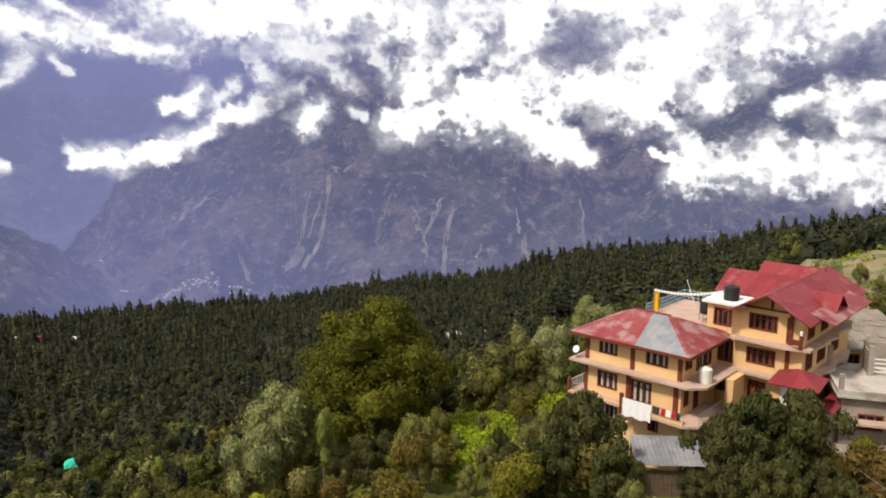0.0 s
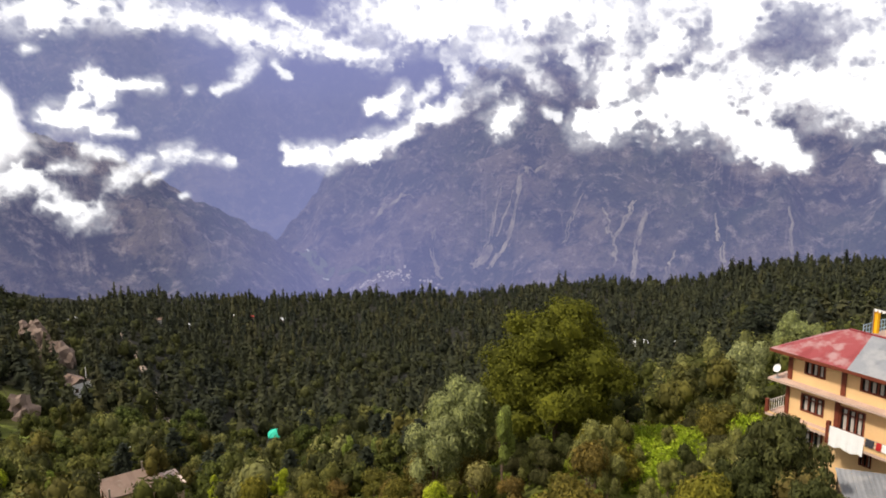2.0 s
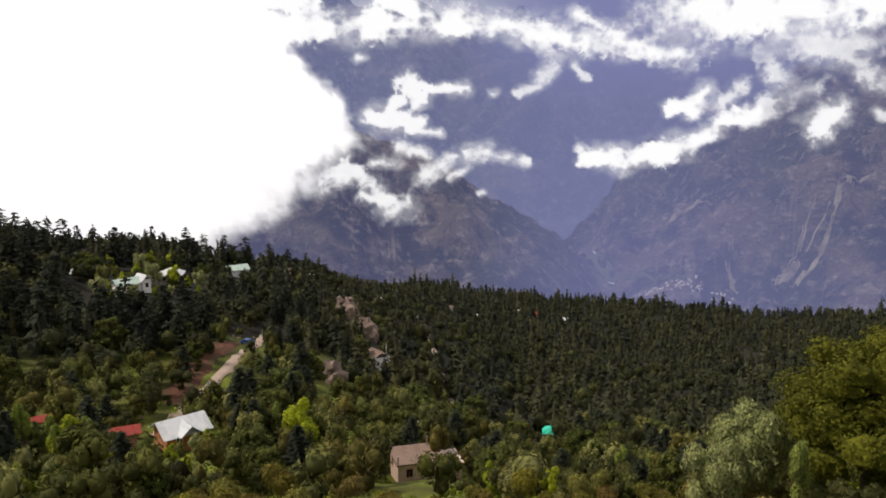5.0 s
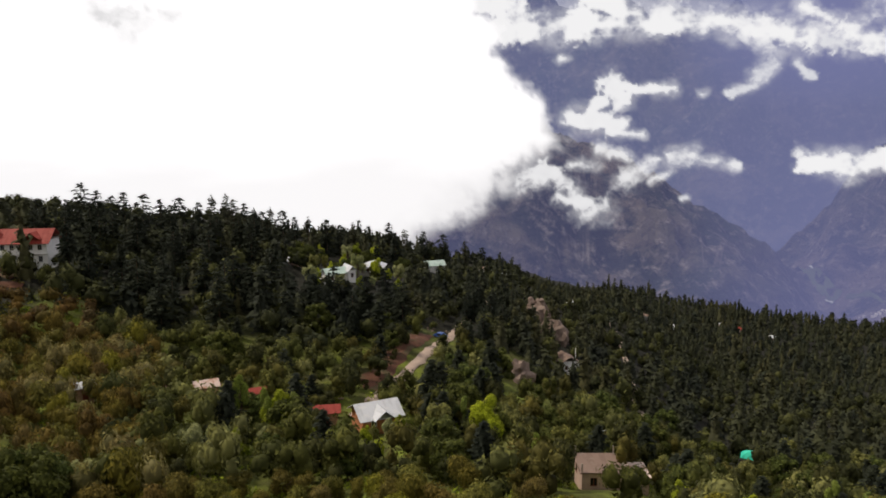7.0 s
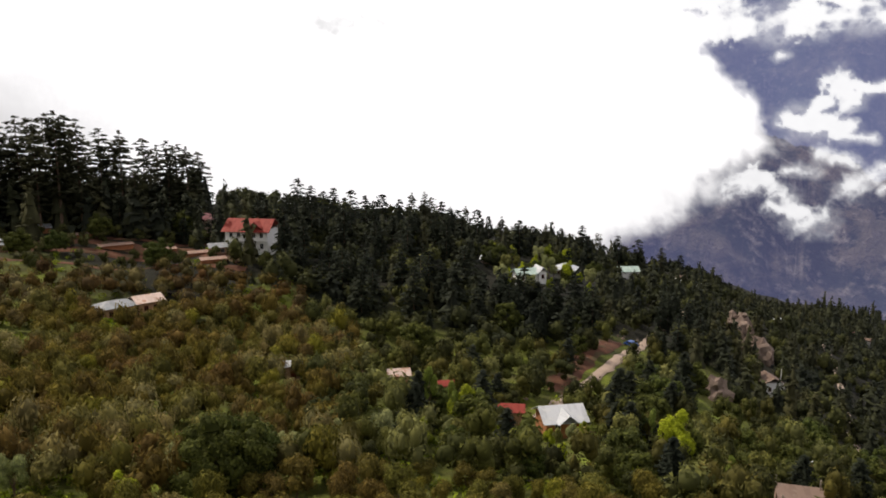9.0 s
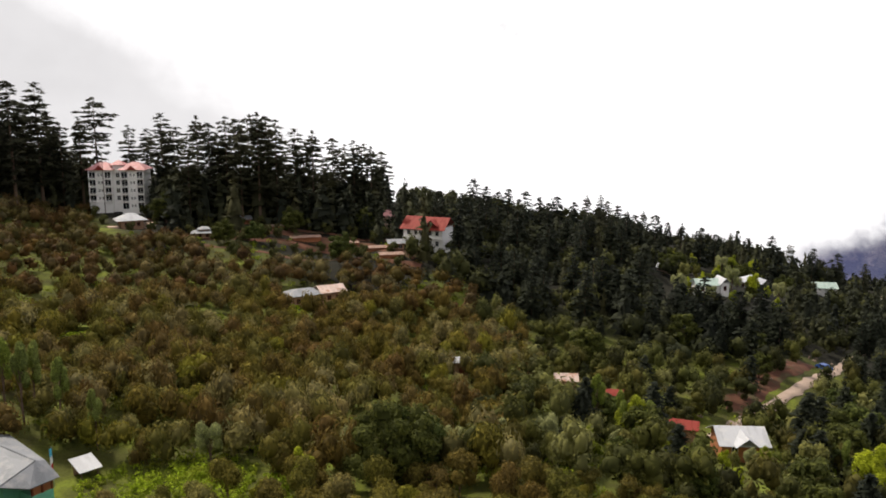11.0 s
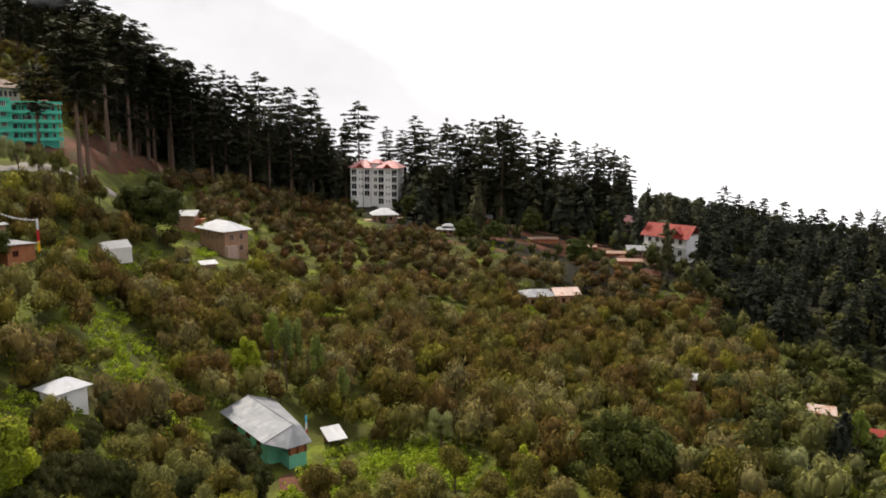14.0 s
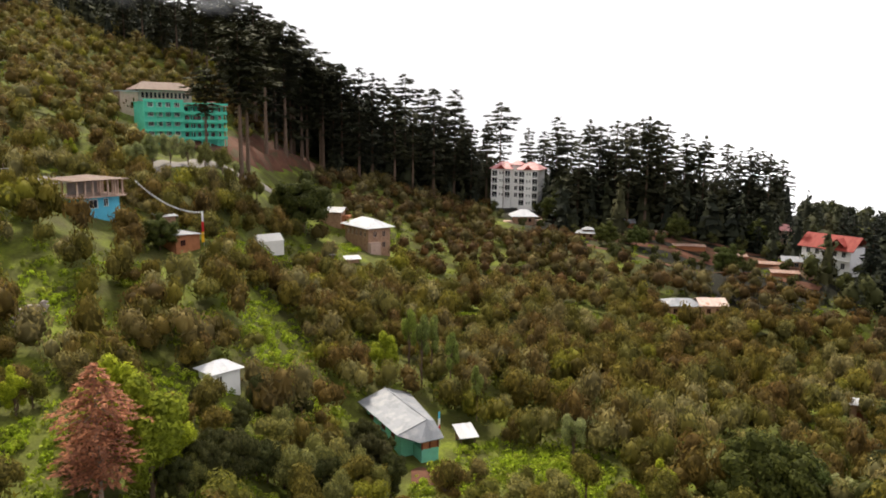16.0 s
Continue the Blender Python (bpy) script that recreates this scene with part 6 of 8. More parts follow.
def shell(parent, x0, x1, y0, y1, z0, z1, holes, wall_mat, frame_mat, bars=2, curtain=None, transom=False, floors=()):
    """Four walls with their windows, and floors that close the inside."""
    for side in SIDES:
        m, length = side_matrix(side, x0, x1, y0, y1)
        hs = holes.get(side, [])
        inset = 0.22 if side in ("right", "left") else 0.0
        shape = wall_shape(length, z0, z1, hs)
        if inset:
            shape = ([(min(max(p[0], inset), length - inset), p[1], p[2]) for p in shape[0]], shape[1])
        part("wall", moved(shape, m), wall_mat, parent)
        for h in hs:
            window(parent, m, h, frame_mat, bars, transom, curtain)
    part("floor_slab", merge([box(x0 + 0.24, x1 - 0.24, y0 + 0.24, y1 - 0.24, z, z + 0.15) for z in (*floors, z1 - 0.18)]), M_CONCRETE, parent)


def place(name, label, category, az, r, turn=0.0, dz=0.0, group=""):
    p = bearing(az, 0, r)
    ob = new(name)
    ob.matrix_world = Matrix.Translation((p.x, p.y, ground_at(p.x, p.y) + dz)) @ pose(0, 0, 0, 0, 0, az + turn)
    return tagged(ob, label, category, group)


def row_of(length, n, w, z0, h, margin=0.6):
    gap = (length - 2 * margin) / n
    return [(margin + gap * (k + 0.5) - w / 2, margin + gap * (k + 0.5) + w / 2, z0, z0 + h) for k in range(n)]


# ---- the ochre guesthouse ----
guest = new("guesthouse")
BASE = -26.6
guest.matrix_world = Matrix(((0.724, 0.690, 0, GUEST_P.x), (-0.690, 0.724, 0, GUEST_P.y), (0, 0, 1, BASE), (0, 0, 0, 1)))
tagged(guest, "ochre plastered guesthouse with red sheet roofs and brown windows", "guesthouse")
F1, F2, EAVE = 3.0, 5.9, 8.3
holes = {
    "front": [(1.3, 3.0, 6.75, 8.15), (5.6, 7.5, 6.75, 8.15), (1.2, 3.1, 3.75, 5.2), (4.3, 6.2, 3.3, 5.2), (0.7, 3.2, 0.9, 2.7), (6.0, 6.9, 1.2, 2.5)],
    "right": [(0.5, 1.6, 6.7, 8.1), (2.4, 5.2, 6.2, 8.1), (0.5, 1.3, 3.7, 5.0), (2.2, 3.1, 3.05, 5.1)],
    "left": [(1.5, 3.2, 6.75, 8.15), (1.5, 3.2, 3.75, 5.2)],
}
shell(guest, -8.7, 0, 0, 6.4, -2.5, EAVE, holes, M_OCHRE, M_WOOD, 2, M_CURTAIN, True, (0.0, F1, F2))
for x, w in ((-8.7, 0.34), (-4.45, 0.36), (-0.34, 0.36)):
    part("pilaster", box(x, x + w, -0.1, -0.003, F2 + 0.1, EAVE), M_WOOD, guest)
for x, w in ((-8.75, 0.3), (-4.75, 0.34), (-0.6, 0.4)):
    part("pilaster", box(x, x + w, -0.1, -0.003, F1 + 0.1, F2 - 0.14), M_WOOD, guest)
part("floor_slab", prism([(-9.8, -0.95), (0.9, -0.95), (2.0, 0.2), (2.0, 6.0), (0.01, 6.0), (0.01, -0.004), (-8.71, -0.004), (-8.71, 5.0), (-9.8, 5.0)], F2 - 0.14, F2 + 0.04), M_SLAB, guest)
balcony = part("balcony", prism([(-9.8, -1.0), (-4.5, -1.0), (-4.3, -1.35), (0.9, -1.5), (1.9, -0.7), (1.9, 4.5), (0.01, 4.5), (0.01, -0.004), (-8.71, -0.004), (-8.71, 4.0), (-9.8, 4.0)], F1 - 0.16, F1 + 0.04), M_SLAB, guest)
part("parapet", merge([box(-4.3, 0.9, -1.42, -1.32, F1 + 0.05, F1 + 0.45), box(-9.75, -4.5, -0.98, -0.9, F1 + 0.05, F1 + 0.16)]), M_OCHRE, balcony)
part("railing", merge([box(-4.3, 0.9, -1.40, -1.36, z, z + 0.04) for z in (F1 + 0.7, F1 + 0.95)] + [box(x, x + 0.04, -1.40, -1.36, F1 + 0.4, F1 + 0.98) for x in np.arange(-4.3, 0.9, 0.4)] + [box(1.80, 1.84, y, y + 0.04, F1 + 0.05, F1 + 0.98) for y in np.arange(-0.6, 4.4, 0.35)] + [box(1.80, 1.84, -0.6, 4.4, F1 + 0.94, F1 + 0.98)]), M_STEEL, balcony)
part("railing", merge([box(-9.75, -9.71, y, y + 0.04, F1 + 0.05, F1 + 0.9) for y in np.arange(-0.9, 4.0, 0.3)] + [box(-9.75, -9.71, -0.9, 4.0, F1 + 0.9, F1 + 0.95)]), M_WHITE, balcony)
part("post", box(-9.85, -9.6, -1.02, -0.77, F1 + 0.05, F1 + 1.15), M_WOOD, balcony)
part("post", box(-4.62, -4.36, -1.3, -1.04, F1 - 0.5, F1 + 1.2), M_WOOD, balcony)
part("side_room", box(1.95, 2.6, 3.6, 5.8, -2.5, F2 - 0.16), M_OCHRE, guest)
roof = part("roof", hip_roof(-8.7, 0, 0, 6.4, EAVE, 1.85, 1.05, 0.30), M_RED_ROOF_OLD, guest, "faded red sheet roof with bare patches")
# the unpainted sheets on the front slope
sx0, sx1 = -4.35 - 1.62, -4.35 + 1.62
slope = (1.85 - 0.1) / (3.2 + 1.05)
def on_slope(x, y):
    return (x, y, EAVE + 0.108 + (y + 1.05) * slope)
part("bare_sheet", ([on_slope(-3.6, -1.06), on_slope(0.8, -1.06), on_slope(-2.95, 3.05), on_slope(-4.2, 3.05)], [(0, 1, 2, 3)]), M_TIN, roof, "unpainted grey metal sheet")
part("ridge_cap", merge([box(sx0, sx1, 3.1, 3.3, EAVE + 1.83, EAVE + 1.9)]), M_RED_ROOF, roof)
part("fascia", merge([box(-9.76, 1.06, -1.08, -1.055, EAVE - 0.16, EAVE + 0.09), box(1.055, 1.08, -1.05, 7.45, EAVE - 0.16, EAVE + 0.09)]), M_WOOD, roof)
# the taller wing
G3, G2, TOP = 8.6, 5.9, 11.1
holes = {
    "front": [(0.75, 3.0, G3 + 0.75, G3 + 2.1), (3.7, 4.15, G3 + 0.1, G3 + 2.2), (0.7, 3.0, G2 + 0.6, G2 + 1.95), (1.0, 2.4, 3.6, 5.1), (0.8, 2.3, 0.9, 2.4)],
    "right": [(0.8, 2.4, G3 + 0.4, G3 + 1.9), (4.0, 5.8, G3 + 0.4, G3 + 1.9), (7.4, 9.4, G3 + 0.4, G3 + 1.9), (0.8, 2.4, G2 + 0.5, G2 + 2.1), (3.6, 5.6, G2 + 0.5, G2 + 2.1), (7.2, 9.2, G2 + 0.5, G2 + 2.1), (0.8, 2.6, 3.5, 5.0), (4.2, 6.0, 3.5, 5.0)],
    "left": [(4.0, 5.5, G3 + 0.6, G3 + 1.9)],
}
shell(guest, 1.6, 6.6, 6.6, 18.8, -2.5, TOP, holes, M_OCHRE, M_WOOD, 4, M_SHUTTER, True, (0.0, 3.0, G2, G3))
part("gable", gable_wall(1.6, 6.6, 6.6, TOP, 1.45), M_OCHRE, guest)
part("gable_beam", merge([box(1.7, 6.5, 6.5, 6.597, TOP + 0.0, TOP + 0.16), box(4.0, 4.2, 6.5, 6.597, TOP + 0.16, TOP + 1.2)]), M_WOOD, guest)
for z in (G2, G3):
    part("floor_slab", prism([(1.2, 5.75), (5.6, 5.55), (7.3, 6.0), (7.6, 8.5), (7.35, 9.6), (7.75, 11.5), (7.35, 13.2), (7.7, 15.0), (7.2, 17.4), (6.61, 17.4), (6.61, 6.595), (1.2, 6.595)], z - 0.16, z + 0.03), M_SLAB, guest)
for x, z0, z1 in ((5.5, G3 + 0.04, TOP), (5.35, G2 + 0.04, G3 - 0.17), (1.62, 3.0, G2 - 0.17)):
    part("pilaster", box(x, x + 0.3, 6.48, 6.597, z0, z1), M_WOOD, guest)
part("balcony_post", merge([box(6.5, 6.75, 5.75, 6.0, G3 + 0.04, G3 + 1.15), box(5.75, 6.5, 5.8, 5.9, G3 + 0.3, G3 + 0.75)]), M_WOOD, guest)
part("post_lamp", moved(drum(0.13, 0, 0.3, 12, 0.05), Matrix.Translation((6.62, 5.88, G3 + 1.15))), M_WHITE, guest, "white globe post lamp")
part("roof", gable_roof(1.6, 6.6, 5.9, 19.4, TOP + 0.02, 1.45, 0.85, along="y"), M_RED_ROOF, guest, "dark red sheet gable roof")
part("roof", gable_roof(-2.0, 4.0, 11.4, 16.2, TOP + 0.06, 1.3, 0.5, along="x"), M_RED_ROOF, guest, "dark red sheet cross roof")
part("roof", gable_roof(-0.6, 4.0, 16.4, 20.0, TOP + 0.3, 1.25, 0.4, along="x"), M_RED_ROOF, guest, "dark red sheet back roof")
part("roof", gable_roof(4.2, 7.4, 10.5, 13.0, TOP - 0.1, 1.0, 0.35, along="x"), M_RED_ROOF, guest, "small red dormer roof")
part("back_wall", box(-1.5, 1.58, 11.8, 18.6, -2.5, TOP), M_OCHRE, guest)
part("eave_sheet", ([(6.62, 7.5, TOP + 0.10), (6.62, 17.6, TOP + 0.10), (8.5, 17.6, TOP - 0.55), (8.5, 7.5, TOP - 0.55), (6.62, 7.5, TOP + 0.03), (6.62, 17.6, TOP + 0.03), (8.5, 17.6, TOP - 0.62), (8.5, 7.5, TOP - 0.62)], [(0, 3, 2, 1), (4, 5, 6, 7), (0, 4, 7, 3), (3, 7, 6, 2), (2, 6, 5, 1)]), M_RED_ROOF_OLD, guest)
# stair tower and its tank, the flat terrace behind
shell(guest, -1.2, 1.55, 6.7, 9.4, -2.5, TOP - 0.15, {"front": [(0.55, 2.1, G3 + 0.5, G3 + 2.0), (0.3, 2.4, G2 + 0.2, G2 + 2.1), (0.5, 2.0, 3.5, 5.1)]}, M_OCHRE, M_WOOD, 1, M_SHUTTER, False, (0.0, 3.0, G2, G3))
part("tower_slab", box(-1.55, 2.1, 6.3, 9.7, TOP - 0.14, TOP + 0.06), M_WHITE, guest)
part("terrace", box(-6.5, -1.25, 6.9, 14.0, -2.5, 8.6), M_OCHRE, guest)
part("terrace_floor", box(-6.9, -1.25, 6.6, 14.3, 8.604, 8.75), M_SLAB, guest)
part("terrace_rail", merge([box(-6.85, -6.80, y, y + 0.05, 8.75, 9.7) for y in np.arange(6.7, 14.2, 0.45)] + [box(-6.85, -6.80, 6.7, 14.25, z, z + 0.05) for z in (9.0, 9.35, 9.68)] + [box(x, x + 0.05, 14.2, 14.25, 8.75, 9.7) for x in np.arange(-6.8, -1.3, 0.45)] + [box(-6.85, -1.3, 14.2, 14.25, z, z + 0.05) for z in (9.0, 9.35, 9.68)]), M_RAIL_B, guest, "pale blue metal railing")


def guest_spot(x, y, z):
    return guest.matrix_world @ Vector((x, y, z))


def thing_at(name, spot, label, category, turn=0.0):
    ob = new(name)
    ob.matrix_world = Matrix.Translation(spot) @ pose(0, 0, 0, 0, 0, turn)
    return tagged(ob, label, category)


tank = thing_at("water_tank", guest_spot(0.35, 7.7, TOP + 0.06), "black ribbed plastic water tank on a flat roof", "water tank")
part("barrel", drum(0.62, 0, 1.15, 24, 0.14, 4), M_PLASTIC_B, tank)
tank = thing_at("water_tank", guest_spot(-1.9, 8.2, 8.75), "black plastic water tank on a steel stand", "water tank")
part("barrel", drum(0.6, 0.75, 1.9, 24, 0.14, 4), M_PLASTIC_B, tank)
part("stand", merge([box(x, x + 0.05, y, y + 0.05, 0, 0.74) for x in (-0.5, 0.45) for y in (-0.5, 0.45)] + [box(-0.5, 0.5, y, y + 0.05, 0.69, 0.74) for y in (-0.5, 0.0, 0.45)]), M_STEEL, tank)
tank = thing_at("water_tank", guest_spot(1.35, 1.2, F2 + 0.04), "white plastic water tank standing on a ledge", "water tank")
part("barrel", drum(0.48, 0, 1.15, 24, 0.14, 4), M_PLASTIC_W, tank)
dish = thing_at("satellite_dish", guest_spot(-9.3, -0.5, F2 + 0.04), "small grey satellite dish on the ledge", "satellite dish", -50)
vv, ff = drum(0.42, 0, 0.02, 20)
part("dish", moved(([(0.33 * q * math.cos(a), 0.33 * q * math.sin(a), 0.12 * q * q) for q in (0.02, 0.35, 0.7, 1.0) for a in np.arange(16) * 0.3927], [(k * 16 + i, k * 16 + (i + 1) % 16, k * 16 + 16 + (i + 1) % 16, k * 16 + 16 + i) for k in range(3) for i in range(16)]), Matrix.Translation((0, 0, 0.75)) @ pose(0, 0, 0, 60, 0, 0)), M_WHITE, dish)
part("stand", merge([box(-0.03, 0.03, -0.03, 0.03, 0, 0.75), box(-0.2, 0.2, -0.2, 0.2, 0, 0.03)]), M_STEEL, dish)


def hung_cloth(name, x0, x1, y, z1, drop, mat, label, category="laundry"):
    n = 14
    v = []
    for k in range(n + 1):
        x = x0 + (x1 - x0) * k / n
        for j in range(5):
            v.append((x, y + 0.05 * math.sin(k * 1.7) * (j / 4) - 0.02 * j, z1 - drop * (1 + 0.05 * math.sin(k * 0.9)) * j / 4))
    f = [(k * 5 + j, k * 5 + j + 1, k * 5 + j + 6, k * 5 + j + 5) for k in range(n) for j in range(4)]
    ob = new(name)
    ob.matrix_world = guest.matrix_world.copy()
    me = part("cloth", (v, f), mat, ob)
    me.modifiers.new("thick", "SOLIDIFY").thickness = 0.02
    return tagged(ob, label, category, "washing on the balcony")


hung_cloth("bed_sheet", -4.2, -1.7, -1.46, F1 + 1.0, 1.45, M_CLOTH_W, "large white bed sheet hung over the balcony rail")
for x, w, mat, col in ((-1.6, 0.6, M_CLOTH_D, "dark"), (-0.85, 0.35, M_CLOTH_R, "red"), (-0.45, 0.4, M_CLOTH_W, "white"), (0.0, 0.35, M_CLOTH_R, "red"), (0.4, 0.3, M_CLOTH_D, "dark")):
    hung_cloth("garment", x, x + w, -1.45, F1 + 1.0, 0.55, mat, col + " garment drying on the balcony rail")


def flag_line(name, a, b, sag, count, mats, label, size=0.22):
    ob = new(name)
    a, b = Vector(a), Vector(b)
    ob.matrix_world = Matrix.Translation(a)
    pts = [(b - a) * (k / 24) - Vector((0, 0, 4 * sag * (k / 24) * (1 - k / 24))) for k in range(25)]
    part("cord", join([tube(p, q, 0.015, 0.015, 4) for p, q in zip(pts, pts[1:])]), M_CLOTH_W, ob)
    d = (b - a).normalized()
    for k in range(count):
        u = (k + 0.5) / count
        p = (b - a) * u - Vector((0, 0, 4 * sag * u * (1 - u)))
        s = size
        part("flag", ([p - d * s, p + d * s, p + d * s * 0.9 - Vector((0.04, 0.05, s * 1.6)), p - d * s * 0.9 - Vector((-0.03, 0.02, s * 1.6))], [(0, 1, 2, 3)]), mats[k % len(mats)], ob)
    return tagged(ob, label, "prayer flags")


def pole(name, spot, h, flag_mats, label, width=0.5):
    ob = thing_at(name, spot, label, "flag")
    part("pole", join([tube((0, 0, -0.3), (0, 0, h), 0.05, 0.035, 6)]), M_STEEL, ob)
    n = len(flag_mats)
    for k, mat in enumerate(flag_mats):
        z1, z0 = h - 0.1 - k * (h * 0.8 / n), h - 0.1 - (k + 1) * (h * 0.8 / n)
        v = []
        for i in range(7):
            x = width * i / 6
            for j in range(2):
                v.append((0.04 + x, 0.1 * math.sin(i * 1.4 + k), (z1, z0)[j] - 0.12 * x))
        part("flag", (v, [(i * 2, i * 2 + 1, i * 2 + 3, i * 2 + 2) for i in range(6)]), mat, ob)
    return ob


pole("flag_pole", guest_spot(-6.6, 7.6, 8.6), 2.4, [M_CLOTH_Y], "tall yellow prayer flag on a roof pole", 0.5)
flag_line("prayer_flag_line", guest_spot(-6.6, 7.6, 11.0), guest_spot(-0.6, 9.0, TOP + 0.5), 0.35, 22, [M_CLOTH_W], "string of pale prayer flags over the terrace", 0.13)
stick = thing_at("roof_pole", guest_spot(-5.2, 13.0, 8.75), "thin leaning pole on the terrace", "pole")
part("pole", join([tube((0, 0, 0), (-0.7, 0.4, 2.3), 0.04, 0.03, 5)]), M_WHITE, stick)

# the tin shed in front
shed = new("tin_shed")
shed.matrix_world = Matrix.Translation((17.6, 55.4, -26.45)) @ pose(0, 0, 0, 0, 0, -6)
tagged(shed, "open wooden shed with a bare tin roof", "shed")
part("post", box(-2.9, -2.75, -5.2, -5.05, -2.5, 1.2), M_BARK, shed)
for x, y in ((0.9, -5.2), (-2.9, -1.8), (0.9, -1.8)):
    part("post", box(x, x + 0.15, y, y + 0.15, -2.5, 1.2), M_BARK, shed)
part("boarding", merge([box(-2.8 + 0.31 * k, -2.52 + 0.31 * k, -5.1, -5.06, -2.3 + 0.2 * ((k * 3) % 4), 0.6) for k in range(12)] + [box(-2.85, -2.81, -5.0 + 0.33 * k, -4.7 + 0.33 * k, -2.2, 0.7) for k in range(10)]), M_BARK, shed)
for k in range(5):
    x = -3.0 + k * 1.02
    v = [(x + 0.17 * i, y, 1.2 + (y + 5.6) * 0.09 + 0.02 * k + (0.03 if i % 2 else 0.0)) for y in (-5.6, -1.3) for i in range(7)]
    part("roof_sheet", (v, [(i, i + 1, 8 + i, 7 + i) for i in range(6)]), M_TIN, shed).modifiers.new("thick", "SOLIDIFY").thickness = 0.015
wood = thing_at("firewood_pile", guest_spot(0.6, -6.4, -1.6), "heap of split firewood beside the shed", "firewood")
rw = np.random.RandomState(3)
for k in range(40):
    p = Vector((rw.uniform(-1.6, 1.6), rw.uniform(-0.7, 0.7), rw.uniform(-0.6, 0.5)))
    d = Vector((rw.uniform(-0.7, 0.7), rw.uniform(-0.7, 0.7), rw.uniform(-0.1, 0.2)))
    part("log", join([tube(p, p + d, 0.07, 0.06, 5)]), M_DEADBARK, wood)

# hut with a red roof by the taller wing
hut = thing_at("hut", (27.0, 53.6, -21.9), "small white hut with a red pyramid roof", "hut", -38)
shell(hut, -1.0, 1.0, -1.0, 1.0, -4.5, 1.7, {"front": [(0.5, 1.3, 0.5, 1.1)]}, M_WHITE, M_WOOD, 1)
part("roof", hip_roof(-1.0, 1.0, -1.0, 1.0, 1.65, 1.0, 0.8, 0.05), M_RED_ROOF, hut)
lean = thing_at("side_awning", guest_spot(8.6, 9.5, 3.2), "long red sheet awning along the guesthouse wall", "awning", -44)
part("sheet", merge([box(-0.7, 0.8, -3.6, 3.6, 1.0, 1.06)]), M_RED_ROOF, lean)
part("wall", box(-0.6, 0.5, -3.4, 3.4, -4.0, 0.99), M_CONCRETE, lean)

# the unfinished concrete house and the slate-roofed one behind it
con = place("concrete_house", "unfinished pale concrete house with a bare roof terrace", "house", -31.9, 65, 14)
shell(con, -3.2, 5.5, -2.5, 5, -4.0, 4.2, {"front": [(1.2, 3.0, 1.6, 2.9), (4.4, 6.2, 1.6, 2.9)], "left": [(1.0, 3.0, 1.6, 2.9)]}, M_CONCRETE, M_WOOD, 2)
part("roof_slab", box(-3.6, 5.9, -3.0, 5.4, 4.204, 4.4), M_PALE_SLAB, con)
part("parapet", merge([box(-3.55, 5.8, -2.95, -2.75, 4.404, 4.8), box(-3.55, -3.35, -2.75, 2.4, 4.404, 4.8)]), M_PALE_SLAB, con)
part("ledge", box(-3.9, 5.9, -3.6, -2.52, 2.3, 2.48), M_SLAB, con)
part("lower_terrace", box(-3.7, 5.5, -4.6, -3.0, -4.0, 0.5), M_CONCRETE, con)
back_room = part("back_room", merge([box(-0.4, 5.5, 4.7, 4.9, 4.404, 6.6), box(-0.4, -0.2, 2.6, 4.7, 4.404, 6.2), box(5.3, 5.5, 2.6, 4.7, 4.404, 6.6)]), M_CONCRETE, con)
part("railing", merge([box(-0.1, 5.3, 2.50, 2.56, z, z + 0.1) for z in (4.7, 5.05, 5.4, 5.75)] + [box(x, x + 0.08, 2.52, 2.60, 4.404, 5.9) for x in (-0.1, 1.7, 3.5, 5.2)]), M_WHITE, con, "white slatted railing")
for x, y, z in ((-3.5, -2.9, 6.0), (-3.5, 2.2, 6.7), (-0.5, 2.3, 6.9), (2.4, 4.4, 7.0), (5.4, -2.9, 5.6)):
    part("column", box(x, x + 0.34, y, y + 0.34, 4.404, z), M_CONCRETE, con)
slate = place("slate_house", "old house with a grey slate roof", "house", -30.2, 85, 28)
shell(slate, -3.4, 3.4, -3, 3, -4, 3.0, {"front": [(1, 2.2, 1.2, 2.4)]}, M_OCHRE, M_WOOD, 1)
slate_roof = part("roof", hip_roof(-3.4, 3.4, -3, 3, 3.0, 3.2, 1.0, 0.4, 0.18), M_THATCH, slate)
rw = np.random.RandomState(41)
for k in range(46):
    u, v_ = rw.uniform(-0.9, 0.9), rw.uniform(0.05, 0.85)
    x, y, z = u * 4.4 * (1 - 0.6 * v_), -4.0 + 4.0 * v_, 3.2 + 3.02 * v_
    t_ = moved(box(-0.42, 0.42, -0.3, 0.3, 0, 0.05), Matrix.Translation((x, y, z)) @ pose(0, 0, 0, 37 + rw.uniform(-4, 4), rw.uniform(-4, 4), rw.uniform(-12, 12)))
    part("slate", t_, M_THATCH, slate_roof)
wall = place("dry_stone_wall", "rough dry stone terrace wall", "wall", -29.6, 58, 40)
rw = np.random.RandomState(8)
for k in range(90):
    x, z = rw.uniform(-4, 4), rw.uniform(-0.6, 1.0)
    s = rw.uniform(0.14, 0.3)
    v, f = box(-s, s, -s * 0.7, s * 0.7, -s * 0.6, s * 0.6)
    v = [(p[0] * rw.uniform(0.75, 1.1) + x, p[1] * rw.uniform(0.75, 1.1), p[2] * rw.uniform(0.75, 1.1) + z) for p in v]
    part("stone", (v, f), M_ROCK, wall)


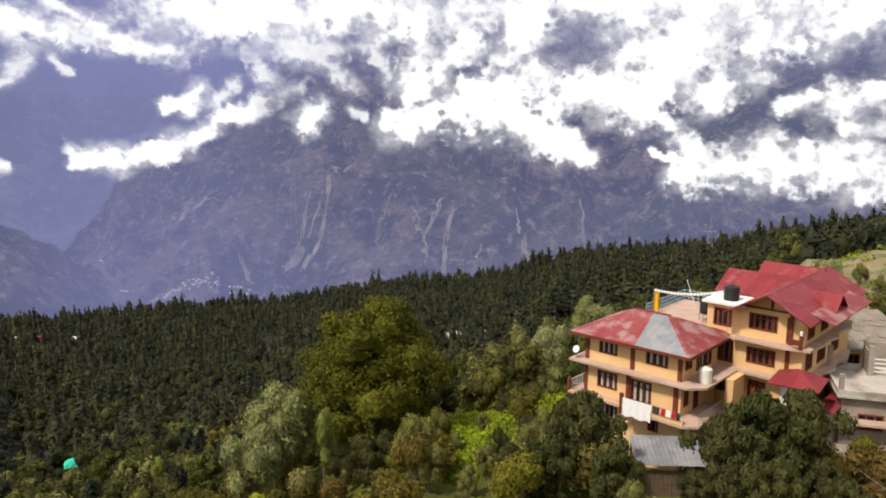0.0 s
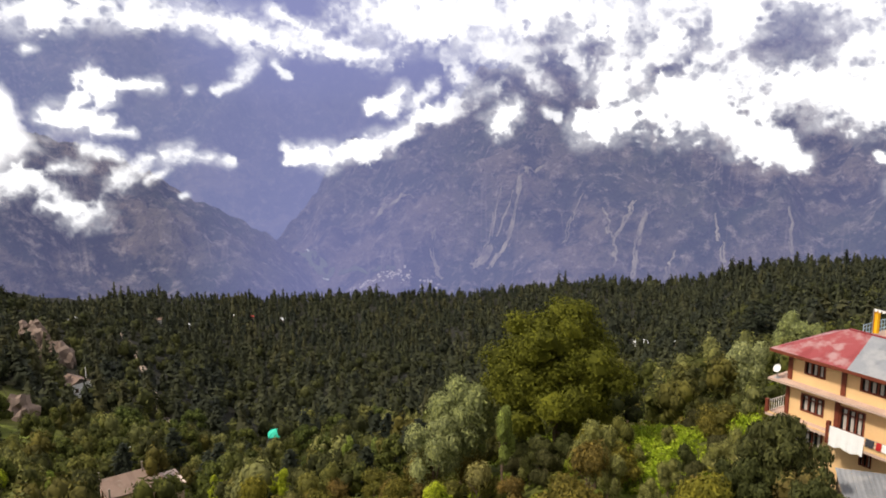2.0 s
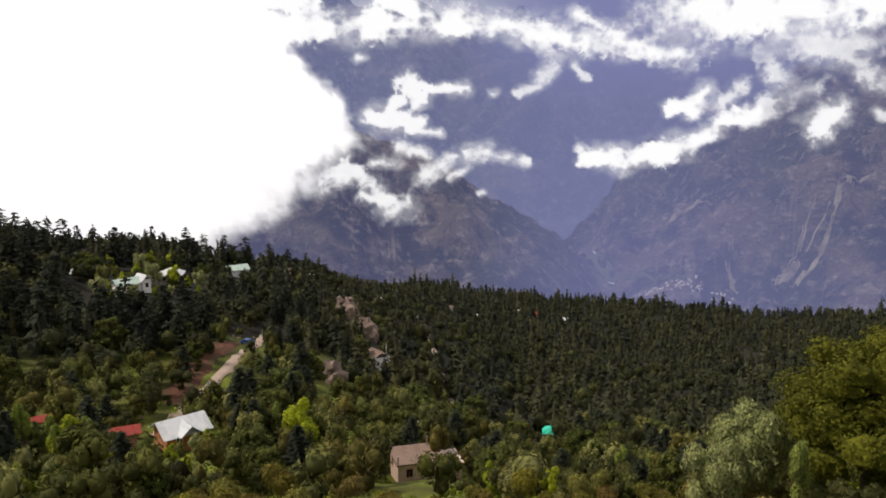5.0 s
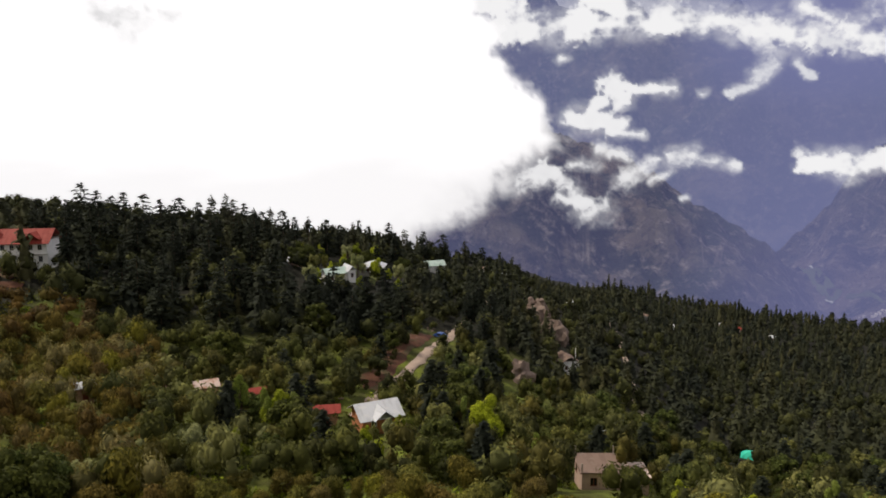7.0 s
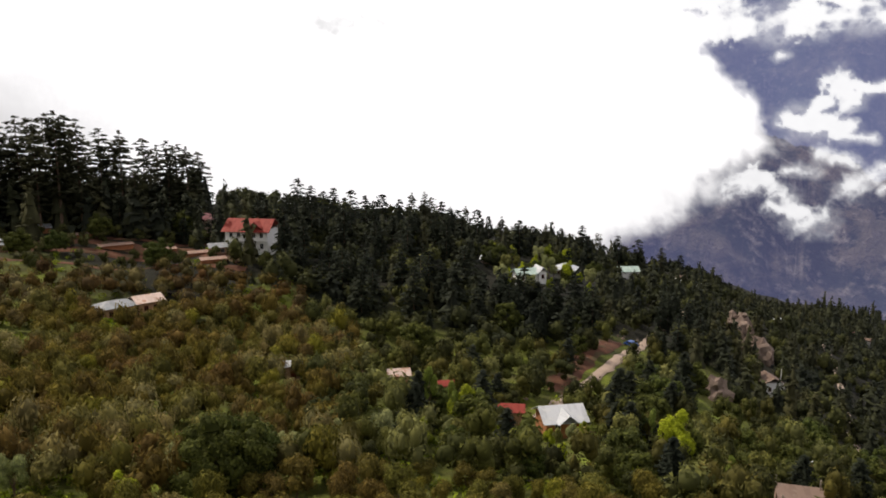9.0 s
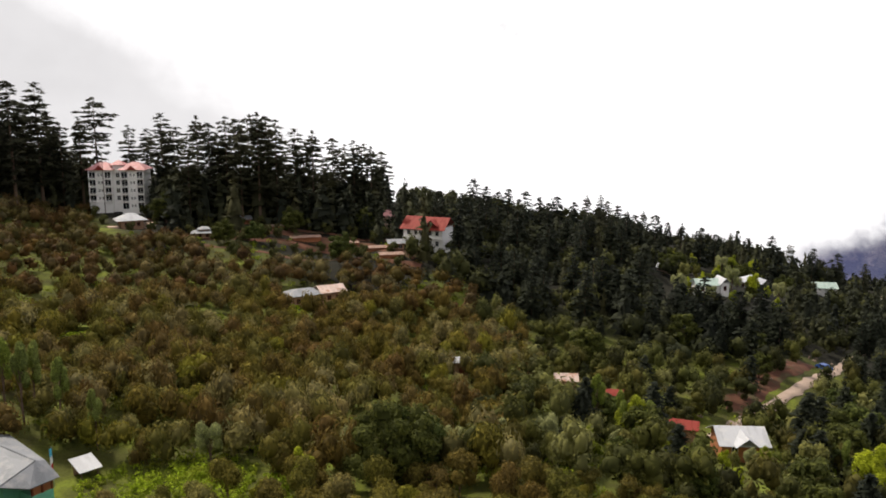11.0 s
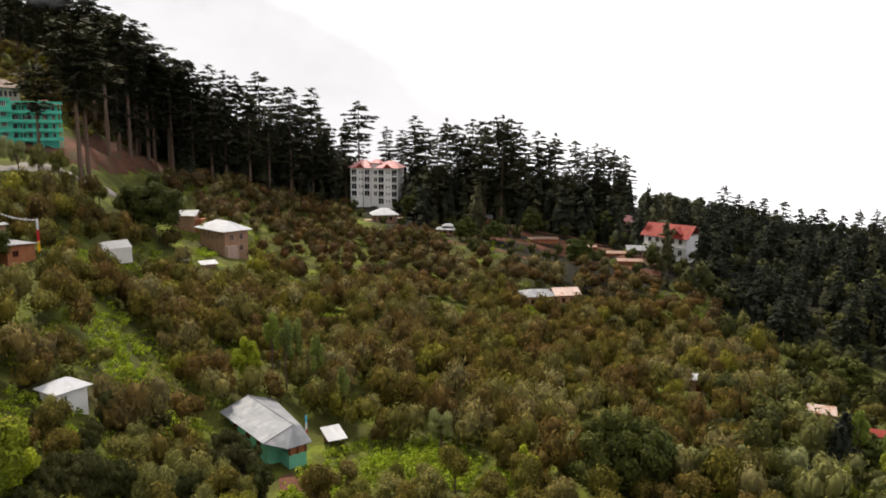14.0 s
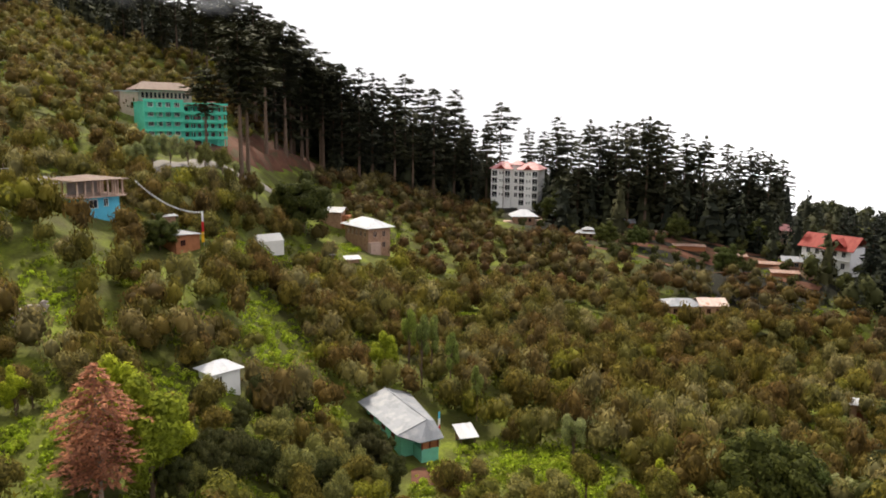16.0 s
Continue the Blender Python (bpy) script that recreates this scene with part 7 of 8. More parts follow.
def cable(name, a, b, sag, label):
    ob = new(name)
    a, b = Vector(a), Vector(b)
    ob.matrix_world = Matrix.Translation(a)
    pts = [(b - a) * (k / 20) - Vector((0, 0, 4 * sag * (k / 20) * (1 - k / 20))) for k in range(21)]
    part("wire", join([tube(p, q, 0.02, 0.02, 4) for p, q in zip(pts, pts[1:])]), M_STEEL, ob)
    return tagged(ob, label, "cable")


cable("power_cable", guest_spot(3.5, 5.4, 3.2), bearing(-33, -28, 44), 0.5, "thin pale power cable crossing to the slope")
cable("power_cable", guest_spot(7.0, 5.4, 3.6), bearing(-34, -25, 46), 0.4, "thin pale power cable crossing to the slope")

# ---- houses on the hillside ----
h = place("green_house", "mint green house with a grey gabled tin roof", "house", 112.7, 91, 26)
EV = -36.7 - h.matrix_world.translation.z
shell(h, -3.1, 0.9, -5.1, 5.5, -3.5, EV - 0.1, {"front": [(1.0, 1.7, EV - 1.5, EV - 0.6)], "left": [(1.2, 2.4, EV - 1.9, EV - 0.7), (4.9, 6.1, EV - 1.9, EV - 0.7), (7.9, 8.9, EV - 1.9, EV - 0.7)]}, M_TEAL, M_WOOD, 2)
part("side_room", box(0.92, 3.0, 2.0, 5.4, -3.5, EV - 0.3), M_TEAL, h)
# one tin roof: two slopes, and a hipped end that runs on over the porch
sheet = [(-4.0, 6.4, EV - 0.27), (0, 6.4, EV + 1.04), (3.7, 6.4, EV - 0.27), (1.0, -6.1, EV + 0.72), (0, -6.0, EV + 1.04), (-4.0, -6.0, EV - 0.27), (-1.9, -8.0, EV - 0.8), (1.35, -8.0, EV - 0.8)]
under = [(x, y, z - 0.09) for x, y, z in sheet]
slopes = [(0, 5, 4, 1), (1, 4, 3, 2), (5, 6, 4), (6, 7, 4), (7, 3, 4)]
rim = [0, 1, 2, 3, 7, 6, 5]
green_roof = part("roof", (sheet + under, slopes + [tuple(k + 8 for k in reversed(f)) for f in slopes] + [(a, b, b + 8, a + 8) for a, b in zip(rim, rim[1:] + rim[:1])]), M_TIN, h, "grey metal sheet roof")
part("ridge_cap", join([tube((0, -6.0, EV + 1.05), (0, 6.4, EV + 1.05), 0.08, 0.08, 6), tube((0, -6.0, EV + 1.05), (-4.0, -6.0, EV - 0.25), 0.05, 0.05, 6)]), M_TIN, green_roof)
porch = part("porch", box(-1.4, 0.9, -7.4, -5.12, -3.5, EV - 2.1), M_TEAL, h)
part("brick_wall", merge([box(-1.35, 0.85, -7.3, -7.1, EV - 2.096, EV - 0.8), box(0.65, 0.85, -7.08, -5.14, EV - 2.096, EV - 0.5)]), M_BRICK, porch, "bare red brick upper wall")
for x in (-1.4, -0.35, 0.72):
    part("porch_post", box(x, x + 0.17, -7.42, -7.31, EV - 2.096, EV - 0.75), M_WOOD, porch)
flag_spot = h.matrix_world @ Vector((2.0, -5.6, 0.2))
pole("prayer_flag_pole", flag_spot, 4.4, [M_BLUE, M_CLOTH_W, M_CLOTH_R, M_CLOTH_Y], "striped blue white red and yellow prayer flag", 0.55)
h = place("plank_shed", "small shed under a white sheet roof", "shed", 107.8, 90, 20)
part("post", box(-1.0, -0.85, -1.2, -1.05, -1, 1.4), M_BARK, h)
part("post", box(0.85, 1.0, -1.2, -1.05, -1, 1.4), M_BARK, h)
part("wall", box(-1.0, 1.0, 0.9, 1.0, -1, 1.7), M_STONE, h)
part("roof", ([(-1.3, -1.7, 1.3), (1.3, -1.7, 1.3), (1.3, 1.4, 2.0), (-1.3, 1.4, 2.0), (-1.3, -1.7, 1.24), (1.3, -1.7, 1.24), (1.3, 1.4, 1.94), (-1.3, 1.4, 1.94)], [(0, 1, 2, 3), (7, 6, 5, 4), (0, 4, 5, 1), (1, 5, 6, 2), (2, 6, 7, 3), (3, 7, 4, 0)]), M_WHITE_TIN, h)
h = place("white_hut", "white walled hut with a hipped tin roof", "hut", 127.2, 86, 30)
h.scale = (0.76, 0.76, 0.74)
shell(h, -2.3, 2.3, -2.0, 2.0, -2.0, 2.5, {"front": [(0.7, 1.6, 0.9, 1.9)], "right": [(1.0, 1.9, 0.1, 2.1)]}, M_WHITE, M_WHITE, 1)
part("roof", hip_roof(-2.3, 2.3, -2.0, 2.0, 2.5, 1.4, 0.6, 0.2, 0.07), M_WHITE_TIN, h)
h = place("polytunnel", "white plastic greenhouse tent on the grass", "greenhouse", 123.3, 147, 25)
part("cover", merge([gable_roof(-2.6, 2.6, -1.7, 1.7, 1.7, 1.2, 0.05, 0.05), box(-2.6, 2.6, -1.7, -1.66, -1.2, 1.7), box(-2.6, 2.6, 1.66, 1.7, -1.2, 1.7), gable_wall(-1.7, 1.7, 0, 1.7, 1.2, 0.03)]), M_PLASTIC_W, h)
part("end_wall", merge([box(2.56, 2.6, -1.66, 1.66, -1.2, 1.7), ([(2.6, -1.7, 1.7), (2.6, 1.7, 1.7), (2.6, 0, 2.9)], [(0, 1, 2)]), box(-2.6, -2.56, -1.66, 1.66, -1.2, 1.7), ([(-2.6, -1.7, 1.7), (-2.6, 1.7, 1.7), (-2.6, 0, 2.9)], [(2, 1, 0)])]), M_PLASTIC_W, h)
h = place("stone_house", "two-storey brown stone house with a white hipped roof", "house", 115.7, 175, 32)
shell(h, -3.0, 3.0, -5.2, 5.2, -2.5, 5.4, {"front": row_of(6, 2, 0.9, 3.3, 1.3) + row_of(6, 2, 0.9, 0.7, 1.3), "left": row_of(10.4, 5, 0.85, 3.3, 1.3), "right": row_of(10.4, 5, 0.85, 3.3, 1.3) + row_of(10.4, 5, 0.85, 0.6, 1.3)}, M_STONE, M_SLAB, 1)
part("roof", moved(hip_roof(-5.2, 5.2, -3.0, 3.0, 5.4, 1.9, 0.9, 0.4, 0.08), pose(0, 0, 0, 0, 0, 90)), M_WHITE_TIN, h)
part("porch", box(-3.2, -0.5, -6.6, -5.22, -2.5, 2.2), M_SLAB, h)
h = place("sheet_shelter", "low shelter under a single white metal sheet", "shelter", 116.9, 160, 15)
part("wall", box(-1.3, 1.3, -0.9, 0.9, -1, 0.9), M_STONE, h)
part("roof", moved(box(-1.8, 1.8, -1.4, 1.4, 0.96, 1.02), pose(0, 0, 0, 9, 0, 0)), M_WHITE_TIN, h)
h = place("old_barn", "small stone barn with a tin roof", "barn", 118.4, 186, -15)
shell(h, -2.8, 2.8, -2.2, 2.2, -2, 2.8, {"front": [(0.8, 1.6, 0.5, 1.5)]}, M_STONE, M_WOOD, 1)
part("roof", gable_roof(-2.8, 2.8, -2.2, 2.2, 2.85, 0.8, 0.7, 0.07), M_TIN, h)
part("lean_to", box(2.85, 4.6, -1.6, 1.8, -2, 1.6), M_BRICK, h)
h = place("brick_shack", "low brick shack with a tin roof", "shack", 129.9, 125, 35)
shell(h, -2.2, 2.2, -3.2, 3.2, -2.5, 2.2, {"front": [(0.8, 1.7, 0.6, 1.5)], "right": [(1.5, 2.5, 0.2, 1.8)]}, M_BRICK, M_WOOD, 1)
part("roof", moved(box(-2.7, 2.7, -3.7, 3.7, 2.3, 2.36), pose(0, 0, 0, 0, 4, 0)), M_TIN, h)
h = place("dark_shed", "small dark shed with a tin roof", "shed", 130.6, 131, 20)
part("wall", box(-1.4, 1.4, -1.2, 1.2, -1, 2.6), M_STONE, h)
part("roof", moved(box(-1.7, 1.7, -1.6, 1.6, 2.7, 2.76), pose(0, 0, 0, 6, 0, 0)), M_TIN, h)
fp = bearing(127.9, 0, 124)
fp.z = ground_at(fp.x, fp.y)
pole("prayer_flag_pole", fp, 6.2, [M_CLOTH_W, M_CLOTH_R, M_CLOTH_Y], "upright white red and yellow prayer flag", 0.5)
h = place("blue_building", "unfinished two-storey building painted bright blue below", "building", 135.4, 131, 32)
h.scale = (0.85, 0.85, 0.88)
shell(h, -4.2, 3.6, -3.6, 3.6, -4, 2.6, {"front": [(1.6, 3.4, 0.6, 2.2), (4.6, 5.5, 0.8, 2.2)], "right": row_of(7.2, 3, 1.0, 0.8, 1.4)}, M_BLUE, M_WHITE, 1)
part("deck", box(-5.6, 4.4, -4.8, 4.2, 2.604, 2.85), M_SLAB, h)
for k, (x, y) in enumerate([(-5.2 + 1.5 * i, -4.4) for i in range(7)] + [(3.9, -4.4 + 1.6 * i) for i in range(1, 6)] + [(-5.2 + 1.9 * i, 3.6) for i in range(5)]):
    part("column", box(x, x + 0.28, y, y + 0.28, 2.854, 5.6), M_SLAB, h)
part("upper_wall", box(-3.5, 2.5, 1.5, 1.7, 2.854, 5.0), M_CONCRETE, h)
part("railing", merge([box(-5.4, 4.3, -4.7, -4.65, 3.2, 3.25), box(-5.4, 4.3, -4.7, -4.65, 3.6, 3.65), box(4.25, 4.3, -4.65, 4.0, 3.6, 3.65)]), M_SLAB, h)
part("roof", merge([box(-6.2, 4.9, -5.2, 4.8, 5.604, 5.75), ([(-6.2, -5.2, 5.75), (4.9, -5.2, 5.75), (4.9, 4.8, 5.75), (-6.2, 4.8, 5.75), (-0.7, -0.2, 6.5)], [(0, 1, 4), (1, 2, 4), (2, 3, 4), (3, 0, 4)])]), M_BEIGE_ROOF, h)
roof_corner = h.matrix_world @ Vector((4.9, -4.8, 4.8))
flag_line("prayer_flag_line", roof_corner, Vector((fp.x, fp.y, fp.z + 6.0)), 1.4, 26, [M_CLOTH_W], "long string of pale prayer flags across the orchard", 0.16)


def hotel_floor_windows(n, storeys, length, w, h, first, step):
    out = []
    for s in range(storeys):
        out += row_of(length, n, w, first + s * step, h, 0.5)
    return out


h = place("green_hotel", "sea-green four-storey hotel with balconies below a beige roof", "hotel", 129.0, 193, 18)
h.scale = (0.85, 0.85, 0.8)
shell(h, -12, -1.5, -5, 5, -3, 10.4, {"front": hotel_floor_windows(4, 4, 10.5, 1.5, 1.5, 0.8, 2.75)}, M_GREEN, M_WHITE, 2)
shell(h, -1.3, 11, -2.4, 5, -3, 9.6, {"front": hotel_floor_windows(6, 4, 12.3, 1.1, 1.4, 0.4, 2.5)}, M_GREEN, M_PINK_ROOF, 1)
for z in (2.2, 4.95, 7.7):
    part("balcony", merge([box(-12.4, -1.5, -6.2, -5.02, z - 0.15, z), box(-12.4, -1.5, -6.2, -6.1, z, z + 0.7), box(-12.4, -12.3, -6.1, -5.02, z, z + 0.7)]), M_GREEN, h)
for z in (-0.2, 2.3, 4.8, 7.3):
    part("balcony", merge([box(-1.3, 11.2, -4.6, -2.42, z - 0.15, z), box(-1.3, 11.2, -4.6, -4.5, z, z + 0.75), box(11.1, 11.2, -4.49, -2.42, z, z + 0.75)]), M_GREEN, h)
for x in (-12.3, -8.8, -5.2, -1.75):
    part("pillar", box(x, x + 0.25, -6.08, -5.85, -3, 10.4), M_GREEN, h)
for k in range(6):
    part("pillar", box(-1.2 + 2.4 * k, -1.0 + 2.4 * k, -4.48, -4.3, -3, 9.6), M_GREEN, h)
part("terrace_wall", merge([box(-12.2, -1.4, -5.2, 5.2, 10.404, 10.6), box(-12.2, -1.4, -5.2, -5.05, 10.604, 11.3)]), M_GREEN, h)
part("flat_roof", box(-1.25, 11.5, -4.9, 5.3, 9.604, 9.8), M_SLAB, h)
part("parapet", merge([box(-1.2, 11.4, -4.8, -4.7, 9.804, 10.5), box(11.3, 11.4, -4.69, 5.2, 9.804, 10.5)]), M_GREEN, h)
for k in range(5):
    part("curtain", box(0.1 + 2.3 * k, 1.0 + 2.3 * k, -2.5, -2.44, 5.0, 6.4), M_PINK_ROOF, h, "faded pink curtain")
part("stair_roof", box(7.4, 9.8, 0.5, 3.5, 10.9, 11.1), M_PINK_ROOF, h)
part("stair_wall", box(7.6, 9.6, 0.7, 3.3, 9.804, 10.896), M_GREEN, h)
h = place("hotel_annexe", "long low building with a beige hipped roof and dark windows", "hotel", 130.0, 206, 18, -2.5)
h.scale = (0.85, 0.85, 0.9)
shell(h, -9.5, 6.0, -4, 4, 0, 11.6, {"front": row_of(15.5, 12, 0.9, 9.4, 1.6)}, M_CONCRETE, M_SLAB, 0)
part("roof", hip_roof(-9.5, 6.0, -4, 4, 11.6, 2.4, 1.1, 0.62, 0.1), M_BEIGE_ROOF, h)
part("wing", box(-14.5, -9.52, -3.6, 3, 0, 11.0), M_SLAB, h)
part("wing_roof", box(-15.2, -9.3, -4.2, 3.4, 11.004, 11.2), M_WHITE_TIN, h)

h = place("white_hotel", "white five-storey hotel with balconies and pink-red roofs", "hotel", 104.1, 266, -14, 3.0)
h.scale = (0.9, 0.83, 0.86)
for x0, x1 in ((-9.5, -1.6), (1.6, 9.5)):
    y0 = -5.5 if x0 < 0 else -6.5
    cols = [(0.25, 2.45), (3.2, 3.85), (4.25, 4.9), (5.5, 7.65)]
    hs = [(a, b, 0.45 + 2.9 * s + (0.7 if b - a < 1 else 0), (2.9 if b - a > 1 else 2.3) + 2.9 * s) for s in range(-1 if x0 > 0 else 0, 4) for a, b in cols]
    shell(h, x0, x1, y0, 6, -6, 12.2, {"front": [q for q in hs if q[2] > -5], "right": [(1 + 3 * k, 2.2 + 3 * k, 1.0 + 2.9 * s, 2.4 + 2.9 * s) for s in range(4) for k in range(4)]}, M_WHITEWASH, M_WHITEWASH, 1)
    part("roof", hip_roof(x0, x1, y0, 6, 12.2, 2.8, 0.9, 0.25, 0.1), M_PINK_ROOF, h)
    part("gable", merge([gable_wall(x0 + 2.2, x1 - 2.2, y0 - 0.95, 12.3, 1.7, 0.3)]), M_TILE_ROOF, h)
    for s in range(4):
        for a, b in (cols[0], cols[3]):
            part("balcony", merge([box(x0 + a - 0.2, x0 + b + 0.2, y0 - 1.0, y0 - 0.02, 0.3 + 2.9 * s, 0.42 + 2.9 * s), box(x0 + a - 0.2, x0 + b + 0.2, y0 - 1.0, y0 - 0.94, 0.95 + 2.9 * s, 1.05 + 2.9 * s)]), M_WHITEWASH, h)
shell(h, -1.58, 1.58, -3.5, 5.5, -6, 14.0, {"front": [(0.9, 2.3, 0.6 + 2.9 * s, 2.5 + 2.9 * s) for s in range(4)]}, M_WHITEWASH, M_WHITEWASH, 1)
part("roof", hip_roof(-1.9, 1.9, -3.5, 2, 14.0, 1.7, 0.7, 0.1, 0.1), M_PINK_ROOF, h, "small pink-red turret roof")
h = place("pavilion", "small brown house with a white hipped tin roof", "house", 103.6, 240, 10)
shell(h, -3.2, 3.2, -2.5, 2.5, -2, 2.6, {"front": row_of(6.4, 3, 0.9, 0.8, 1.2)}, M_STONE, M_WOOD, 1)
part("roof", hip_roof(-3.2, 3.2, -2.5, 2.5, 2.6, 2.0, 1.2, 0.25, 0.08), M_WHITE_TIN, h)
part("side_shed", box(-6.5, -3.6, -2, 1, -2, 0.9), M_SLAB, h)
part("side_shed", box(3.6, 6.8, -1.5, 1.5, -2, 1.2), M_SLAB, h)
h = place("tin_cottage", "low cottage with a two-tier grey tin roof", "cottage", 98.6, 225, -5)
shell(h, -2.6, 2.6, -2.2, 2.2, -2, 1.6, {"front": row_of(5.2, 2, 0.8, 0.4, 0.9)}, M_STONE, M_WOOD, 1)
part("roof", hip_roof(-2.6, 2.6, -2.2, 2.2, 1.6, 0.7, 1.1, 0.5, 0.07), M_TIN, h)
part("upper_roof", hip_roof(-1.6, 1.6, -1.2, 1.2, 2.5, 0.8, 0.4, 0.3, 0.07), M_TIN, h)
part("upper_wall", box(-1.5, 1.5, -1.1, 1.1, 1.6, 2.49), M_STONE, h)
h = place("tin_shed", "small shed with a grey tin roof", "shed", 95.8, 242, 5)
part("wall", box(-2.4, 2.4, -1.4, 1.4, -2, 1.6), M_BRICK, h)
part("roof", moved(box(-2.8, 2.8, -2, 2, 1.75, 1.82), pose(0, 0, 0, 12, 0, 0)), M_TIN, h)
h = place("stone_barn", "long stone barn with two tin roofs in the orchard", "barn", 90.6, 171, 18)
shell(h, -6.2, 0.6, -2.6, 2.6, -2.5, 2.6, {"front": row_of(6.8, 3, 0.9, 0.8, 1.1)}, M_STONE, M_WOOD, 1)
shell(h, 0.9, 6.2, -2.9, 2.3, -2.5, 3.0, {"front": row_of(5.3, 2, 0.9, 1.0, 1.1)}, M_STONE, M_WOOD, 1)
part("roof", hip_roof(-6.2, 0.6, -2.6, 2.6, 2.6, 1.2, 0.8, 0.4, 0.08), M_TIN, h)
part("roof", gable_roof(0.9, 6.2, -2.9, 2.3, 3.0, 1.0, 0.6, 0.08), M_RUST_ROOF, h)
part("porch", box(-2, 5.6, -5.0, -3.0, -2.5, -0.2), M_BRICK, h)
h = place("red_roof_house", "white two-storey house with an orange-red roof", "house", 81.7, 219, -24)
shell(h, -6.3, 6.3, -4, 4, -3, 6.2, {"front": row_of(12.6, 5, 1.0, 4.0, 1.4) + row_of(12.6, 5, 1.0, 0.9, 1.5), "left": row_of(8, 2, 1.0, 4.0, 1.4)}, M_WHITE, M_STEEL, 1)
red_roof = part("roof", gable_roof(-6.3, 6.3, -4, 4, 6.25, 2.7, 0.9, 0.1), M_TILE_ROOF, h)
part("gable", moved(gable_wall(-4, 4, -6.3, 6.2, 2.6), pose(0, 0, 0, 0, 0, -90)), M_WHITE, h)
part("dormer", gable_roof(1.0, 4.6, -4.6, 0.2, 7.0, 1.5, 0.3, 0.1, along="y"), M_TILE_ROOF, red_roof)
part("ledge", box(-6.5, 6.5, -4.5, -4.003, 3.0, 3.14), M_WHITE, h)
h = place("low_shed", "long low shed with a grey tin roof", "shed", 83.6, 216, 8)
shell(h, -4.6, 3.6, -2.2, 2.2, -2, 2.0, {"front": row_of(8.2, 4, 1.0, 0.4, 1.1)}, M_STONE, M_STEEL, 1)
part("roof", gable_roof(-4.6, 3.6, -2.2, 2.2, 2.05, 0.8, 0.6, 0.07), M_TIN, h)
for az, r, w, lab in ((85.8, 216, 4.5, "low ruined wall of reddish stone"), (88.2, 222, 5.5, "low brown terrace building"), (91.2, 223, 6.0, "low stone terrace with rubble"), (84.6, 205, 4.5, "rubble terrace below the shed"), (93.4, 236, 4.0, "low red-brown terrace wall")):
    h = place("terrace_hut", lab, "terrace", az, r, 10)
    w *= 0.72
    part("wall", box(-w, w, -1.2, 1.2, -1.5, 1.1), M_BRICK, h)
    part("roof", moved(box(-w - 0.3, w + 0.3, -1.7, 1.6, 1.15, 1.22), pose(0, 0, 0, 5, 0, 0)), M_OLD_RUST, h)
h = place("pink_house", "pinkish house half hidden behind the red-roofed one", "house", 84.8, 240, 20)
shell(h, -3.5, 3.5, -3, 3, -2, 5.5, {"front": row_of(7, 2, 1, 3.4, 1.3)}, M_SLAB, M_STEEL, 1)
part("roof", hip_roof(-3.5, 3.5, -3, 3, 5.5, 1.8, 0.7, 0.3), M_PINK_ROOF, h)

